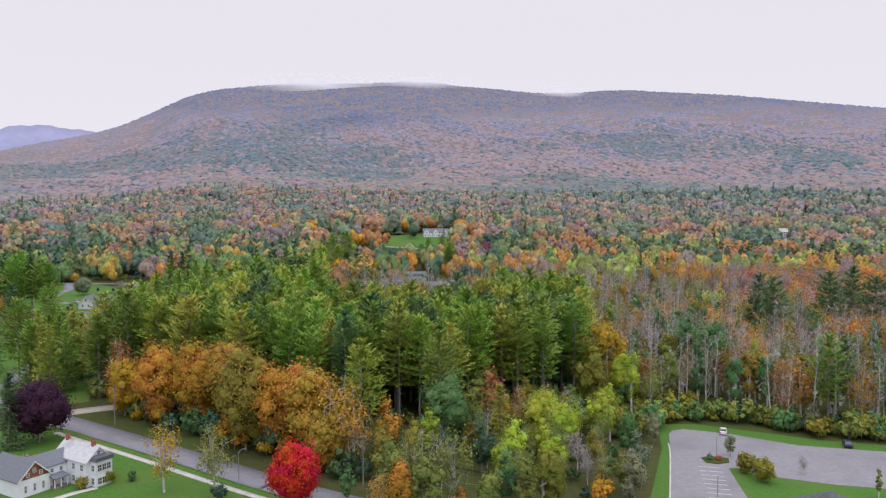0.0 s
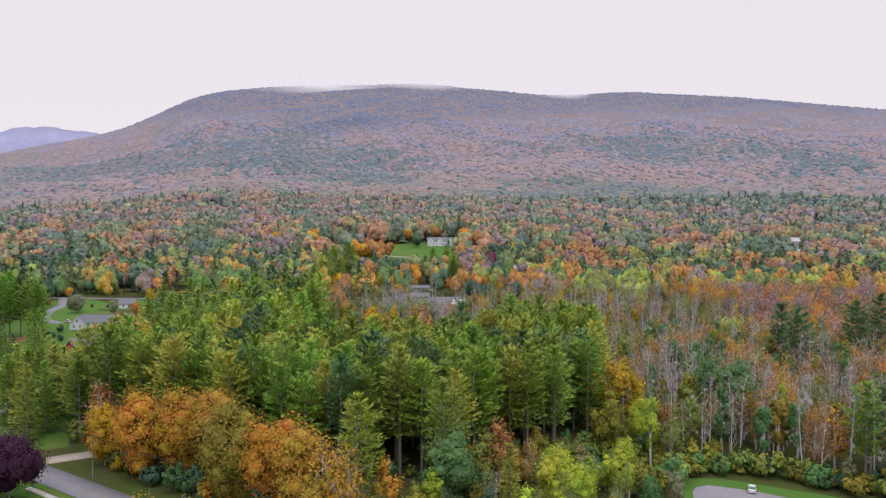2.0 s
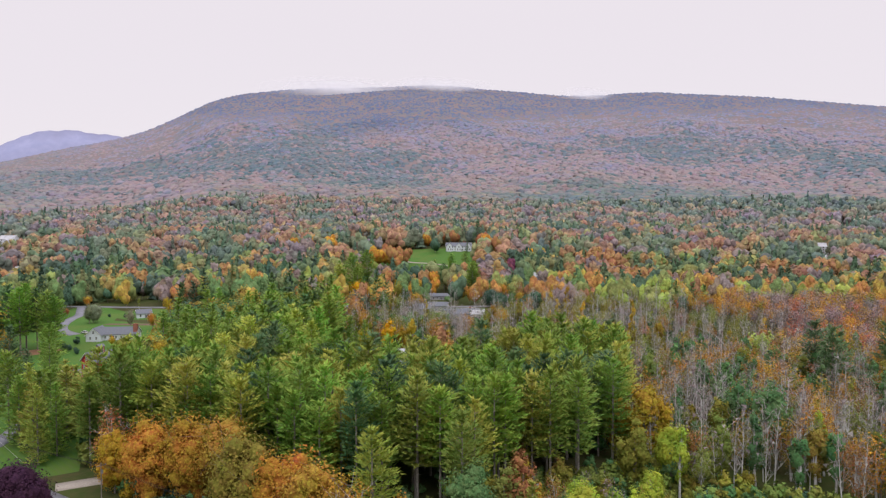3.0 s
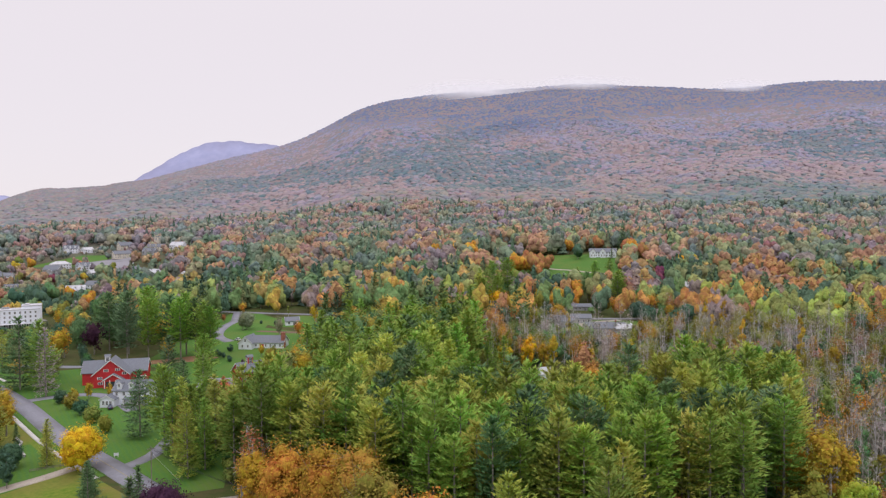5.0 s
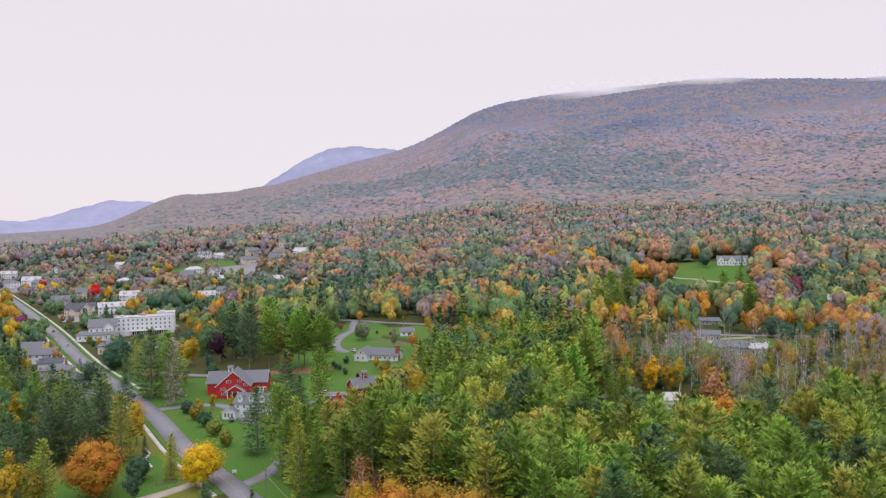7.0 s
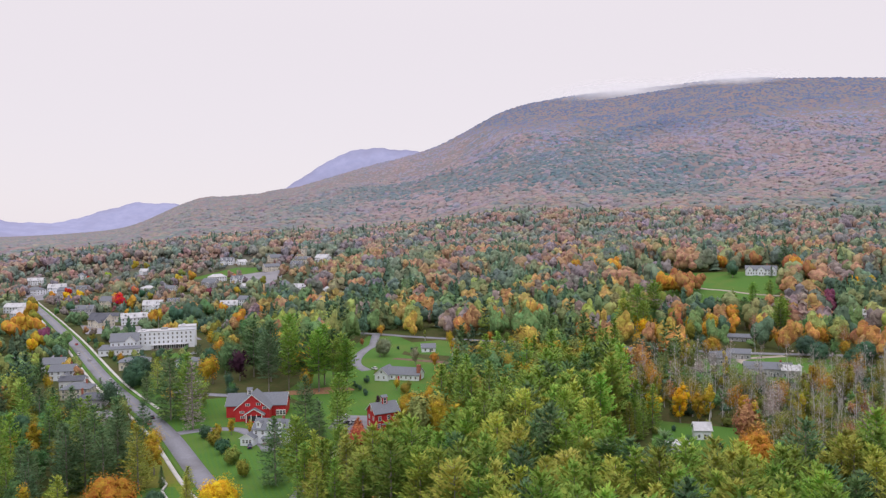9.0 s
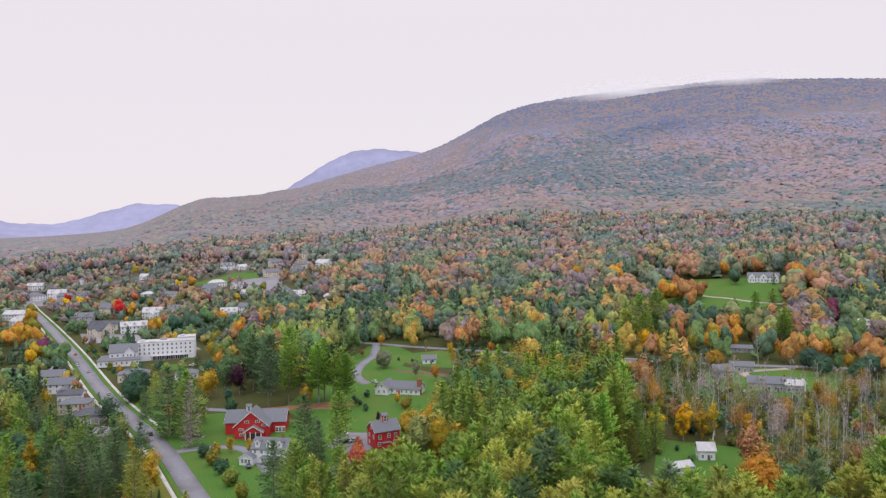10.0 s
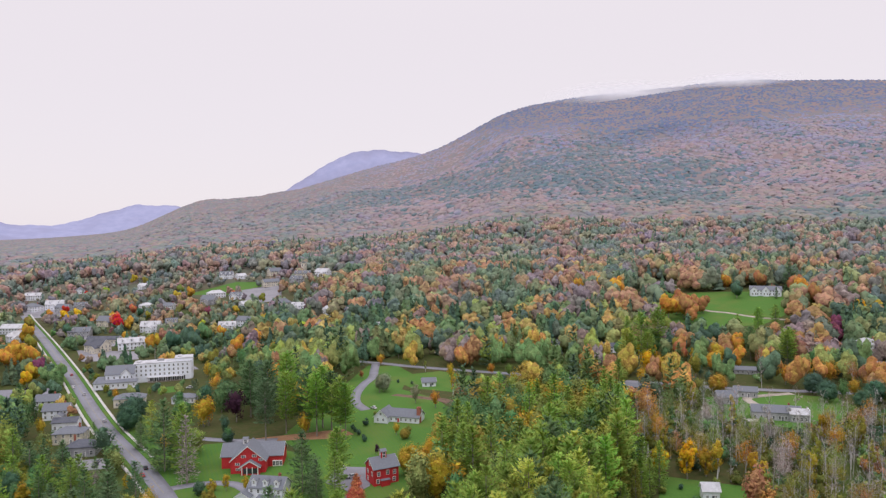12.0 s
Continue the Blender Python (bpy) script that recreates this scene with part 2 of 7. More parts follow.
def land(x, y):
    """The height of the ground; takes numbers or arrays."""
    x, y = np.asarray(x, dtype=float), np.asarray(y, dtype=float)
    z = sum(np.interp(y + d, RISE_Y, RISE_Z) for d in (-24, -12, 0, 12, 24)) / 5
    r, a = np.hypot(x, y), np.degrees(np.arctan2(x, y))
    u = (r - FOOT_R) / (RIDGE_R - FOOT_R)
    c = np.clip(u, 0, 1)
    top = sum(np.interp(a + d, RIDGE_A, RIDGE_Z) for d in (-1.5, -0.9, -0.3, 0.3, 0.9, 1.5)) / 6 - 70
    s = 0.3 * c + 0.7 * c ** 1.7
    s = s - np.clip(u - 0.86, 0, 1) ** 2 * 1.9 * np.clip(u - 0.86, 0, 0.14) / 0.14 * 0.3
    s = s - np.clip(u - 1, 0, 1) * 2.2
    z = z + np.maximum(top * s, -60)
    z = z + (26 * bumps(x, y, 900) + 10 * bumps(y, x, 380)) * np.clip(u * 3, 0, 1) * np.clip((1.02 - u) * 4, 0, 1) * np.clip(top / 300, 0, 1)
    return float(z) if z.ndim == 0 else z


def land_sheet():
    az = np.radians(np.concatenate([np.arange(-66, 44, 0.55), np.arange(44, 294, 5.0)]))
    rad = np.concatenate([[0.05], np.geomspace(20, 4980, 330)])
    A, R = np.meshgrid(az, rad)
    x, y = R * np.sin(A), R * np.cos(A)
    v = np.stack([x, y, land(x, y)], -1).reshape(-1, 3)
    n, k = len(rad), len(az)
    i, j = np.meshgrid(np.arange(n - 1), np.arange(k), indexing="ij")
    i, j, j2 = i.ravel(), j.ravel(), (j.ravel() + 1) % k
    f = np.stack([i * k + j, i * k + j2, (i + 1) * k + j2, (i + 1) * k + j], -1)[:, ::-1]
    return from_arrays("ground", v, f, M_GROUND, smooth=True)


tagged(land_sheet(), "woodland floor of leaf litter and rough grass", "ground", kind="structure")
LOW = []  # outlines where trees stay low
CLEAR = []  # outlines that no scattered tree may stand in
TRACKS = []  # (line, half width) that no scattered tree may stand on


def inside(px, py, poly):
    px, py = np.asarray(px, dtype=float), np.asarray(py, dtype=float)
    r = np.zeros(px.shape, dtype=bool)
    for (x0, y0), (x1, y1) in zip(poly, poly[1:] + poly[:1]):
        if y0 != y1:
            r ^= ((y0 > py) != (y1 > py)) & (px < (x1 - x0) * (py - y0) / (y1 - y0) + x0)
    return r


def near_line(px, py, line):
    best = np.full(np.shape(px), 1e9)
    for (x0, y0), (x1, y1) in zip(line, line[1:]):
        dx, dy = x1 - x0, y1 - y0
        s = np.clip(((px - x0) * dx + (py - y0) * dy) / (dx * dx + dy * dy), 0, 1)
        best = np.minimum(best, np.hypot(px - x0 - s * dx, py - y0 - s * dy))
    return best


def open_ground(px, py, keep=1.5):
    """Where trees may stand."""
    px, py = np.asarray(px, dtype=float), np.asarray(py, dtype=float)
    r = np.ones(px.shape, dtype=bool)
    for poly in CLEAR:
        r &= ~inside(px, py, poly)
    for line, half in TRACKS:
        r &= near_line(px, py, line) > half + keep
    return r


def smoothed(line, step=4.0):
    """A curve through the corners of a line (Catmull-Rom)."""
    p = [np.array(q, dtype=float) for q in line]
    p = [2 * p[0] - p[1]] + p + [2 * p[-1] - p[-2]]
    out = []
    for a, b, c, d in zip(p, p[1:], p[2:], p[3:]):
        k = max(2, int(np.linalg.norm(c - b) / step))
        for s in np.arange(k) / k:
            out.append(0.5 * (2 * b + (c - a) * s + (2 * a - 5 * b + 4 * c - d) * s * s + (3 * b - a - 3 * c + d) * s ** 3))
    out.append(p[-2])
    return np.array(out)


def band(name, line, left, right, lift, material, skirt=0.12, **tags):
    """A strip that follows the land between two offsets from a line, with a real edge all round."""
    c = smoothed(line)
    t = np.gradient(c, axis=0)
    nrm = np.stack([t[:, 1], -t[:, 0]], -1) / np.linalg.norm(t, axis=1)[:, None]
    rows = []
    for off, dz in ((left, -skirt), (left, 0), ((left + right) / 2, 0), (right, 0), (right, -skirt)):
        q = c + nrm * off
        rows.append(np.stack([q[:, 0], q[:, 1], land(q[:, 0], q[:, 1]) + lift + dz], -1))
    n, v = len(c), np.concatenate(rows)
    f = [[r * n + i, r * n + i + 1, (r + 1) * n + i + 1, (r + 1) * n + i] for r in range(4) for i in range(n - 1)]
    return tagged(from_arrays(name, v, np.array(f)[:, ::-1], material), kind=tags.pop("kind", "structure"), **tags)


def patch(name, outline, lift, material, clear=True, **tags):
    """A flat outline laid on the land, cut fine enough to follow it."""
    bm = bmesh.new()
    bm.faces.new([bm.verts.new((x, y, 0)) for x, y in outline])
    xs, ys = [p[0] for p in outline], [p[1] for p in outline]
    for lo, hi, no in ((min(xs), max(xs), (1, 0, 0)), (min(ys), max(ys), (0, 1, 0))):
        for c in np.arange(lo + 7, hi, 7):
            bmesh.ops.bisect_plane(bm, geom=bm.verts[:] + bm.edges[:] + bm.faces[:], plane_co=(c * no[0], c * no[1], 0), plane_no=no)
    for v in bm.verts:
        v.co.z = land(v.co.x, v.co.y) + lift
    edge = [e for e in bm.edges if e.is_boundary]
    down = bmesh.ops.extrude_edge_only(bm, edges=edge)["geom"]
    for v in down:
        if isinstance(v, bmesh.types.BMVert):
            v.co.z -= 0.15
    bmesh.ops.recalc_face_normals(bm, faces=bm.faces)
    ob = part(name, bm, material)
    if clear:
        CLEAR.append([tuple(p) for p in outline])
    return tagged(ob, kind=tags.pop("kind", "structure"), **tags)


# ---- roads, paths, lawns ----
STREET = [(170, 34), (-18, 146), (-40, 159.5), (-71, 180.8), (-102, 201), (-122, 213.5), (-151, 231), (-192, 255), (-244, 290.5), (-286, 315.5), (-358, 356), (-480, 433), (-637, 531), (-840, 655)]
band("road", STREET, -4, 4, 0.1, M_ASPHALT, label="worn grey asphalt village street with faded markings", category="road")
band("road_marking", STREET[:8], -0.14, 0.14, 0.115, M_PAINTLINE, 0.01, label="faded yellow centre line on the street", category="road marking")
band("road_marking", STREET[8:], -0.14, 0.14, 0.115, M_PAINTLINE, 0.01, label="faded yellow centre line on the street", category="road marking")
for rows, side in ((STREET[1:5], -1), (STREET[6:13], -1), (STREET[9:], 1)):
    lo, hi = sorted((side * 6.4, side * 8.0))
    band("pavement", rows, lo, hi, 0.16, M_CONCRETE, label="pale concrete pavement beside the street", category="pavement")
    lo, hi = sorted((side * 4.02, side * 6.38))
    band("grass_verge", rows, lo, hi, 0.14, M_LAWN, label="green grass verge between street and pavement", category="verge")
TRACKS.append((STREET, 9))
ROADS = [
    ("lane", [(-152, 235), (-150, 246), (-154, 262), (-160, 280), (-166, 305), (-166, 318), (-176, 330)], 2.6, M_ASPHALT, "narrow asphalt lane to the red barn"),
    ("driveway", [(-246, 294), (-236, 304), (-222, 309), (-206, 302), (-190, 290)], 2.6, M_ASPHALT, "curving asphalt driveway between lawns"),
    ("driveway", [(-300, 352), (-280, 352), (-258, 356), (-240, 364)], 2.5, M_ASPHALT, "asphalt driveway behind the long red barn"),
    ("lane", [(-222, 424), (-236, 436), (-247, 455), (-256, 480), (-261, 500), (-272, 522), (-283, 544)], 3.2, M_ASPHALT, "curving grey lane past the white ranch house"),
    ("road", [(-440, 562), (-340, 548), (-277, 546), (-246, 543), (-150, 545), (-68, 549), (-27, 550), (31, 560), (120, 575), (200, 600)], 3.6, M_ASPHALT, "back road through the valley woods"),
    ("track", [(-258, 600), (-250, 616), (-246, 660), (-240, 712), (-244, 740)], 3.0, M_GRAVEL, "pale dirt track up the hillside"),
    ("driveway", [(-150, 958), (-101, 927), (-96, 875), (-68, 816), (-41, 804), (-11, 791), (30, 786)], 2.2, M_GRAVEL, "pale gravel drive across the mansion's lawn"),
    ("driveway", [(-14, 512), (-19, 526), (-8, 538), (6, 548)], 2.8, M_GRAVEL, "pale gravel drive to the grey houses"),
    ("track", [(-60, 340), (-49, 331), (-38, 326)], 1.8, M_GRAVEL, "pale gravel track among the pines"),
    ("apron", [(-112, 214), (-103, 219), (-96, 222)], 3.0, M_GRAVEL, "gravel apron at the street's edge"),
    ("path", [(-88, 140), (-80, 152), (-76, 156)], 0.9, M_CONCRETE, "concrete garden path to the porch"),
    ("driveway", [(-178, 209), (-174.5, 216), (-171, 223), (-168, 231)], 2.4, M_GRAVEL, "tan gravel drive by the yellow maple"),
]
for nm, line, half, mat, words in ROADS:
    band(nm, line, -half, half, 0.09, mat, label=words, category=nm)
    TRACKS.append((line, half + 1))
LAWNS = [
    ([(40, 140), (56, 182), (61, 203), (72, 203), (100, 189), (150, 175), (150, 140)], "mown green lawn around the car park"),
    ([(-112, 140), (-128, 196), (-104, 198), (-74, 176), (-50, 158.5), (-38, 147), (-30, 135)], "mown lawn beside the white house"),
    ([(-238, 287), (-236, 300), (-222, 305), (-207, 298), (-190, 285), (-170, 262), (-158, 243), (-164, 243), (-200, 265)], "mown lawn with a row of round bushes"),
    ([(-266, 309), (-248, 297), (-238, 307), (-222, 312), (-206, 306), (-198, 330), (-200, 350), (-255, 350)], "mown lawn before the long red barn"),
    ([(-240, 365), (-255, 430), (-285, 535), (-262, 541), (-240, 520), (-225, 475), (-196, 462), (-165, 432), (-150, 395), (-165, 350), (-200, 345)], "mown striped lawn behind the barns"),
    ([(-252, 505), (-225, 535), (-190, 525), (-175, 480), (-220, 480)], "green paddock by the lane"),
    ([(-46, 340), (-50, 380), (-10, 380), (-8, 352), (-30, 338)], "rough lawn around the small white barn"),
    ([(-96, 740), (-108, 800), (-100, 860), (-80, 885), (-30, 897), (20, 895), (24, 860), (6, 800), (-10, 770), (-50, 745)], "sloping green lawn below the mansion"),
    ([(-156, 950), (-104, 924), (-99, 880), (-104, 835), (-122, 865), (-146, 915)], "green lawn beside the gravel drive"),
    ([(-35, 470), (-42, 520), (-10, 545), (30, 545), (48, 500), (20, 468)], "green lawn around the grey houses"),
    ([(-210, 205), (-218, 238), (-200, 248), (-168, 226), (-175, 206)], "mown lawn beside the village street"),
    ([(-720, 800), (-700, 880), (-640, 885), (-640, 810)], "pale green field in the town"),
    ([(-384, 424), (-376, 432), (-364, 420), (-372, 412)], "small mown lawn before the white inn"),
    ([(290, 640), (340, 640), (340, 670), (290, 670)], "green lawn among the woods"),
    ([(-262, 300), (-290, 322), (-330, 345), (-352, 366), (-342, 374), (-300, 350)], "grass strip beside the street"),
]
patch("grass", [(-300, 326), (-244, 292), (-192, 257), (-152, 236), (-146, 250), (-152, 275), (-160, 305), (-146, 330), (-150, 395), (-200, 352), (-262, 352)], 0.012, M_LAWN, False, label="open grass round the barns", category="grass")
patch("grass", [(-150, 234), (-124, 218), (-112, 226), (-126, 256), (-140, 275), (-148, 262)], 0.014, M_LAWN, False, label="grass beside the narrow lane", category="grass")
patch("grass", [(-250, 284), (-200, 252), (-160, 228), (-120, 206), (-150, 196), (-196, 190), (-240, 225), (-262, 262)], 0.016, M_MEADOW, False, label="rough grass beside the village street", category="grass")
for i, (outline, words) in enumerate(LAWNS):
    patch("lawn", outline, 0.03 + 0.005 * (i % 10), M_LAWN, label=words, category="lawn")
patch("car_park", [(47, 148), (57, 178), (61.5, 194), (63.5, 197), (67, 198.3), (78, 194), (92, 184.5), (112, 179.5), (150, 171), (150, 146), (112, 151), (97, 155), (87, 157.5), (75, 162.5), (70.5, 168), (67.5, 168), (66, 160), (64, 148)], 0.1, M_LOT, label="worn pale grey asphalt car park with tyre marks", category="car park")
patch("planting_bed", [(63.5, 171.5), (63.5, 175), (66, 176), (70, 174.5), (69, 171.5), (66, 170.5)], 0.28, M_GROUND, label="kerbed planting bed in the car park", category="planting bed")
patch("car_park", [(-318, 304), (-304, 314), (-288, 306), (-306, 294)], 0.08, M_LOT, label="pale grey car park beside the dark-roofed house", category="car park")
patch("car_park", [(-490, 384), (-458, 400), (-434, 384), (-452, 354)], 0.08, M_ASPHALT, label="grey car park behind a hedge", category="car park")
patch("car_park", [(-470, 470), (-430, 500), (-400, 480), (-440, 452)], 0.08, M_ASPHALT, label="grey car park behind the inn", category="car park")
for outline, words in (([(-565, 507), (-505, 521), (-477, 494), (-513, 470)], "grey car park behind the hedge of the inn"), ([(-629, 559), (-572, 589), (-525, 547), (-552, 532)], "pale asphalt yard beside the long cream building"), ([(-653, 834), (-617, 873), (-559, 795), (-585, 762)], "worn grey car park in the town"), ([(-903, 696), (-849, 712), (-774, 661), (-816, 640)], "pale asphalt yard between white town buildings")):
    patch("car_park", outline, 0.09, M_LOT, label=words, category="car park")
patch("car_park", [(-184, 324), (-190, 342), (-176, 346), (-164, 328), (-166, 318)], 0.12, M_ASPHALT, label="grey parking yard beside the red barn", category="car park")
patch("bare_earth", [(-254, 352), (-252, 362), (-216, 390), (-206, 384), (-214, 374), (-240, 362)], 0.07, surface("needle_litter", (0.3, 0.16, 0.09), (0.4, 0.22, 0.12), 1.5, 0.2, 0.95), label="bare brown earth under the tall pines", category="ground")
M_EARTH = surface("tilled_earth", (0.13, 0.085, 0.06), (0.2, 0.13, 0.09), 1.5, 0.2, 0.95)
patch("bare_earth", [(-224, 458), (-190, 456), (-160, 440), (-156, 447), (-188, 463), (-222, 463)], 0.06, M_EARTH, label="strip of brown tilled earth", category="ground")


# ---- trees ----
rng = np.random.default_rng(7)


def sticks(segments, sides=5):
    """Tapered limbs from rows of (start, end, start radius, end radius)."""
    V, F, n = [], [], 0
    ang = np.arange(sides) * 2 * math.pi / sides
    for a, b, ra, rb in segments:
        a, b = np.asarray(a, float), np.asarray(b, float)
        d = (b - a) / (np.linalg.norm(b - a) + 1e-9)
        u = np.cross(d, (0, 0, 1) if abs(d[2]) < 0.9 else (1, 0, 0))
        u /= np.linalg.norm(u)
        w = np.cross(d, u)
        ring = np.cos(ang)[:, None] * u + np.sin(ang)[:, None] * w
        V += [a + ring * ra, b + ring * rb]
        for i in range(sides):
            j = (i + 1) % sides
            F += [(n + i, n + j, n + sides + j), (n + i, n + sides + j, n + sides + i)]
        n += 2 * sides
    return np.concatenate(V), np.array(F)


def leaves(centres, out, size, g, flat=0.0, loose=0.35):
    """One small triangle a leaf cluster, turned roughly outwards; shaded as part of its bough."""
    k = len(centres)
    out = unit(out) + np.array([0, 0, flat])
    nrm = unit(out + g.normal(0, loose, (k, 3)))
    u = unit(np.cross(nrm, g.normal(0, 1, (k, 3))))
    w = np.cross(nrm, u)
    s = size * g.uniform(0.6, 1.35, (k, 1))
    pts = [centres + s * (u * math.cos(t) + w * math.sin(t)) * g.uniform(0.55, 0.85, (k, 1)) for t in (0, 2.1, 4.2)]
    return np.stack(pts, 1).reshape(-1, 3), np.arange(3 * k).reshape(-1, 3), np.repeat(unit(out) * 0.75 + nrm * 0.4, 3, axis=0)


def clumps(at, radius, g):
    """Round inner masses of leaves at the given places."""
    k = len(at)
    v = BALL * g.uniform(0.85, 1.15, (k, 1, 3)) * radius + at[:, None, :]
    return v.reshape(-1, 3), np.arange(k * len(BALL)).reshape(-1, 3), np.tile(BALL, (k, 1)) + np.array([0, 0, 0.15])


def together(*parts):
    """Several (vertices, triangles, normals) as one."""
    F, n = [], 0
    for v, f, _ in parts:
        F.append(f + n)
        n += len(v)
    return np.concatenate([p[0] for p in parts]), np.concatenate(F), np.concatenate([p[2] for p in parts])


def ball():
    """The 20 faces of a round clump, as loose triangles."""
    bm = bmesh.new()
    bmesh.ops.create_icosphere(bm, subdivisions=1, radius=1.0)
    T = np.array([[tuple(v.co) for v in f.verts] for f in bm.faces])
    bm.free()
    return T.reshape(-1, 3)


BALL = ball()


def leafy(seed, h, R, base, lobes, n, size):
    """A broadleaved tree at middle distance: plumes of leaves round an inner mass."""
    trunk, crown = broadleaf(seed, h, R, base, n, size, lobes)
    g = np.random.default_rng(seed + 500)
    lo, hi = h * base, h
    at = np.array([(0, 0, lo * 0.5 + hi * 0.5)]) + g.normal(0, 0.2, (1, 3))
    return trunk, together(crown, clumps(at, np.array([R * 0.5, R * 0.5, (hi - lo) * 0.3]), g))


def lobed(seed, h, R, base, lobes, n, size):
    """Trunk and crown of a tree farther off: rounded boughs, ragged with tufts of leaves."""
    g = np.random.default_rng(seed)
    v, f, nr = bough_crown(g, lobes, n, size / h)
    v = v * np.array([R / 0.44, R / 0.44, h * (1 - base) / 0.98]) + np.array([0, 0, h * base])
    tr = 0.018 * h
    return sticks([((0, 0, -0.4), (0, 0, h * 0.6), tr, tr * 0.5)], 5), (v, f, nr)


def bough_crown(g, lobes, n, size):
    """A crown about 1 m high and 0.9 m wide: rounded boughs round a middle mass, with n tufts on them."""
    at, rad = [(g.normal(0, 0.03), g.normal(0, 0.03), 0.5)], [0.3]
    a0 = g.uniform(0, 6.3)
    for i in range(lobes - 1):
        a, z = a0 + i * 2.4 + g.normal(0, 0.3), 0.22 + 0.6 * ((i * 0.618 + g.uniform(0, 0.25)) % 1.0)
        r = 0.27 * math.sqrt(max(0.06, 1 - ((z - 0.4) / 0.52) ** 2))
        at.append((math.cos(a) * r, math.sin(a) * r, z))
        rad.append(g.uniform(0.13, 0.22))
    at, rad = np.array(at), np.array(rad)
    v, f, nr = clumps(at, rad[:, None, None] * np.array([1.0, 1.0, 1.12]), g)
    nr = nr * 0.6 + unit((v - np.array([0, 0, 0.42])) / np.array([0.44, 0.44, 0.55])) * 0.6
    if n:
        pick = g.choice(lobes, n, p=rad ** 2 / (rad ** 2).sum())
        q = g.normal(0, 1, (n, 3))
        q[:, 2] += 0.3
        q = unit(q)
        c = at[pick] + q * (rad[pick] * g.uniform(0.85, 1.2, n))[:, None]
        out = q * 0.5 + unit((c - np.array([0, 0, 0.42])) / np.array([0.44, 0.44, 0.55])) * 0.6
        v, f, nr = together((v, f, nr), leaves(c, out, size, g, 0.1, 0.42))
    return v, f, nr + g.normal(0, 0.2, nr.shape)


def tier_crown(g, tiers, n, size):
    """A conifer's crown 1 m high: drooping skirts of boughs, with n tufts on them."""
    V, F, N, m = [], [], [], 0
    for t in range(tiers):
        z0, r = 0.04 + 0.8 * t / tiers, 0.27 * (1 - 0.86 * t / tiers) * g.uniform(0.85, 1.15)
        a = np.arange(7) * 2 * math.pi / 7 + g.uniform(0, 1)
        rr = r * g.uniform(0.7, 1.25, 7)
        rim = np.stack([np.cos(a) * rr, np.sin(a) * rr, z0 + g.normal(0, 0.025, 7)], -1)
        V.append(np.concatenate([rim, [[0, 0, min(1.04, z0 + 1.5 / tiers)]]]))
        N.append(np.concatenate([rim * np.array([1, 1, 0]) / r + np.array([0, 0, 0.45]), [[0, 0, 1.0]]]))
        F += [(m + i, m + (i + 1) % 7, m + 7) for i in range(7)]
        m += 8
    v, f, nr = np.concatenate(V), np.array(F), np.concatenate(N)
    if n:
        z = g.uniform(0, 1, n) ** 1.3
        a, r = g.uniform(0, 6.3, n), 0.3 * (1 - 0.9 * z) * g.uniform(0.6, 1.1, n)
        c = np.stack([np.cos(a) * r, np.sin(a) * r, 0.06 + 0.9 * z], -1)
        out = np.stack([np.cos(a), np.sin(a), np.full(n, 0.5)], -1)
        v, f, nr = together((v, f, nr), leaves(c, out, size, g, 0.2, 0.3))
    return v, f, nr


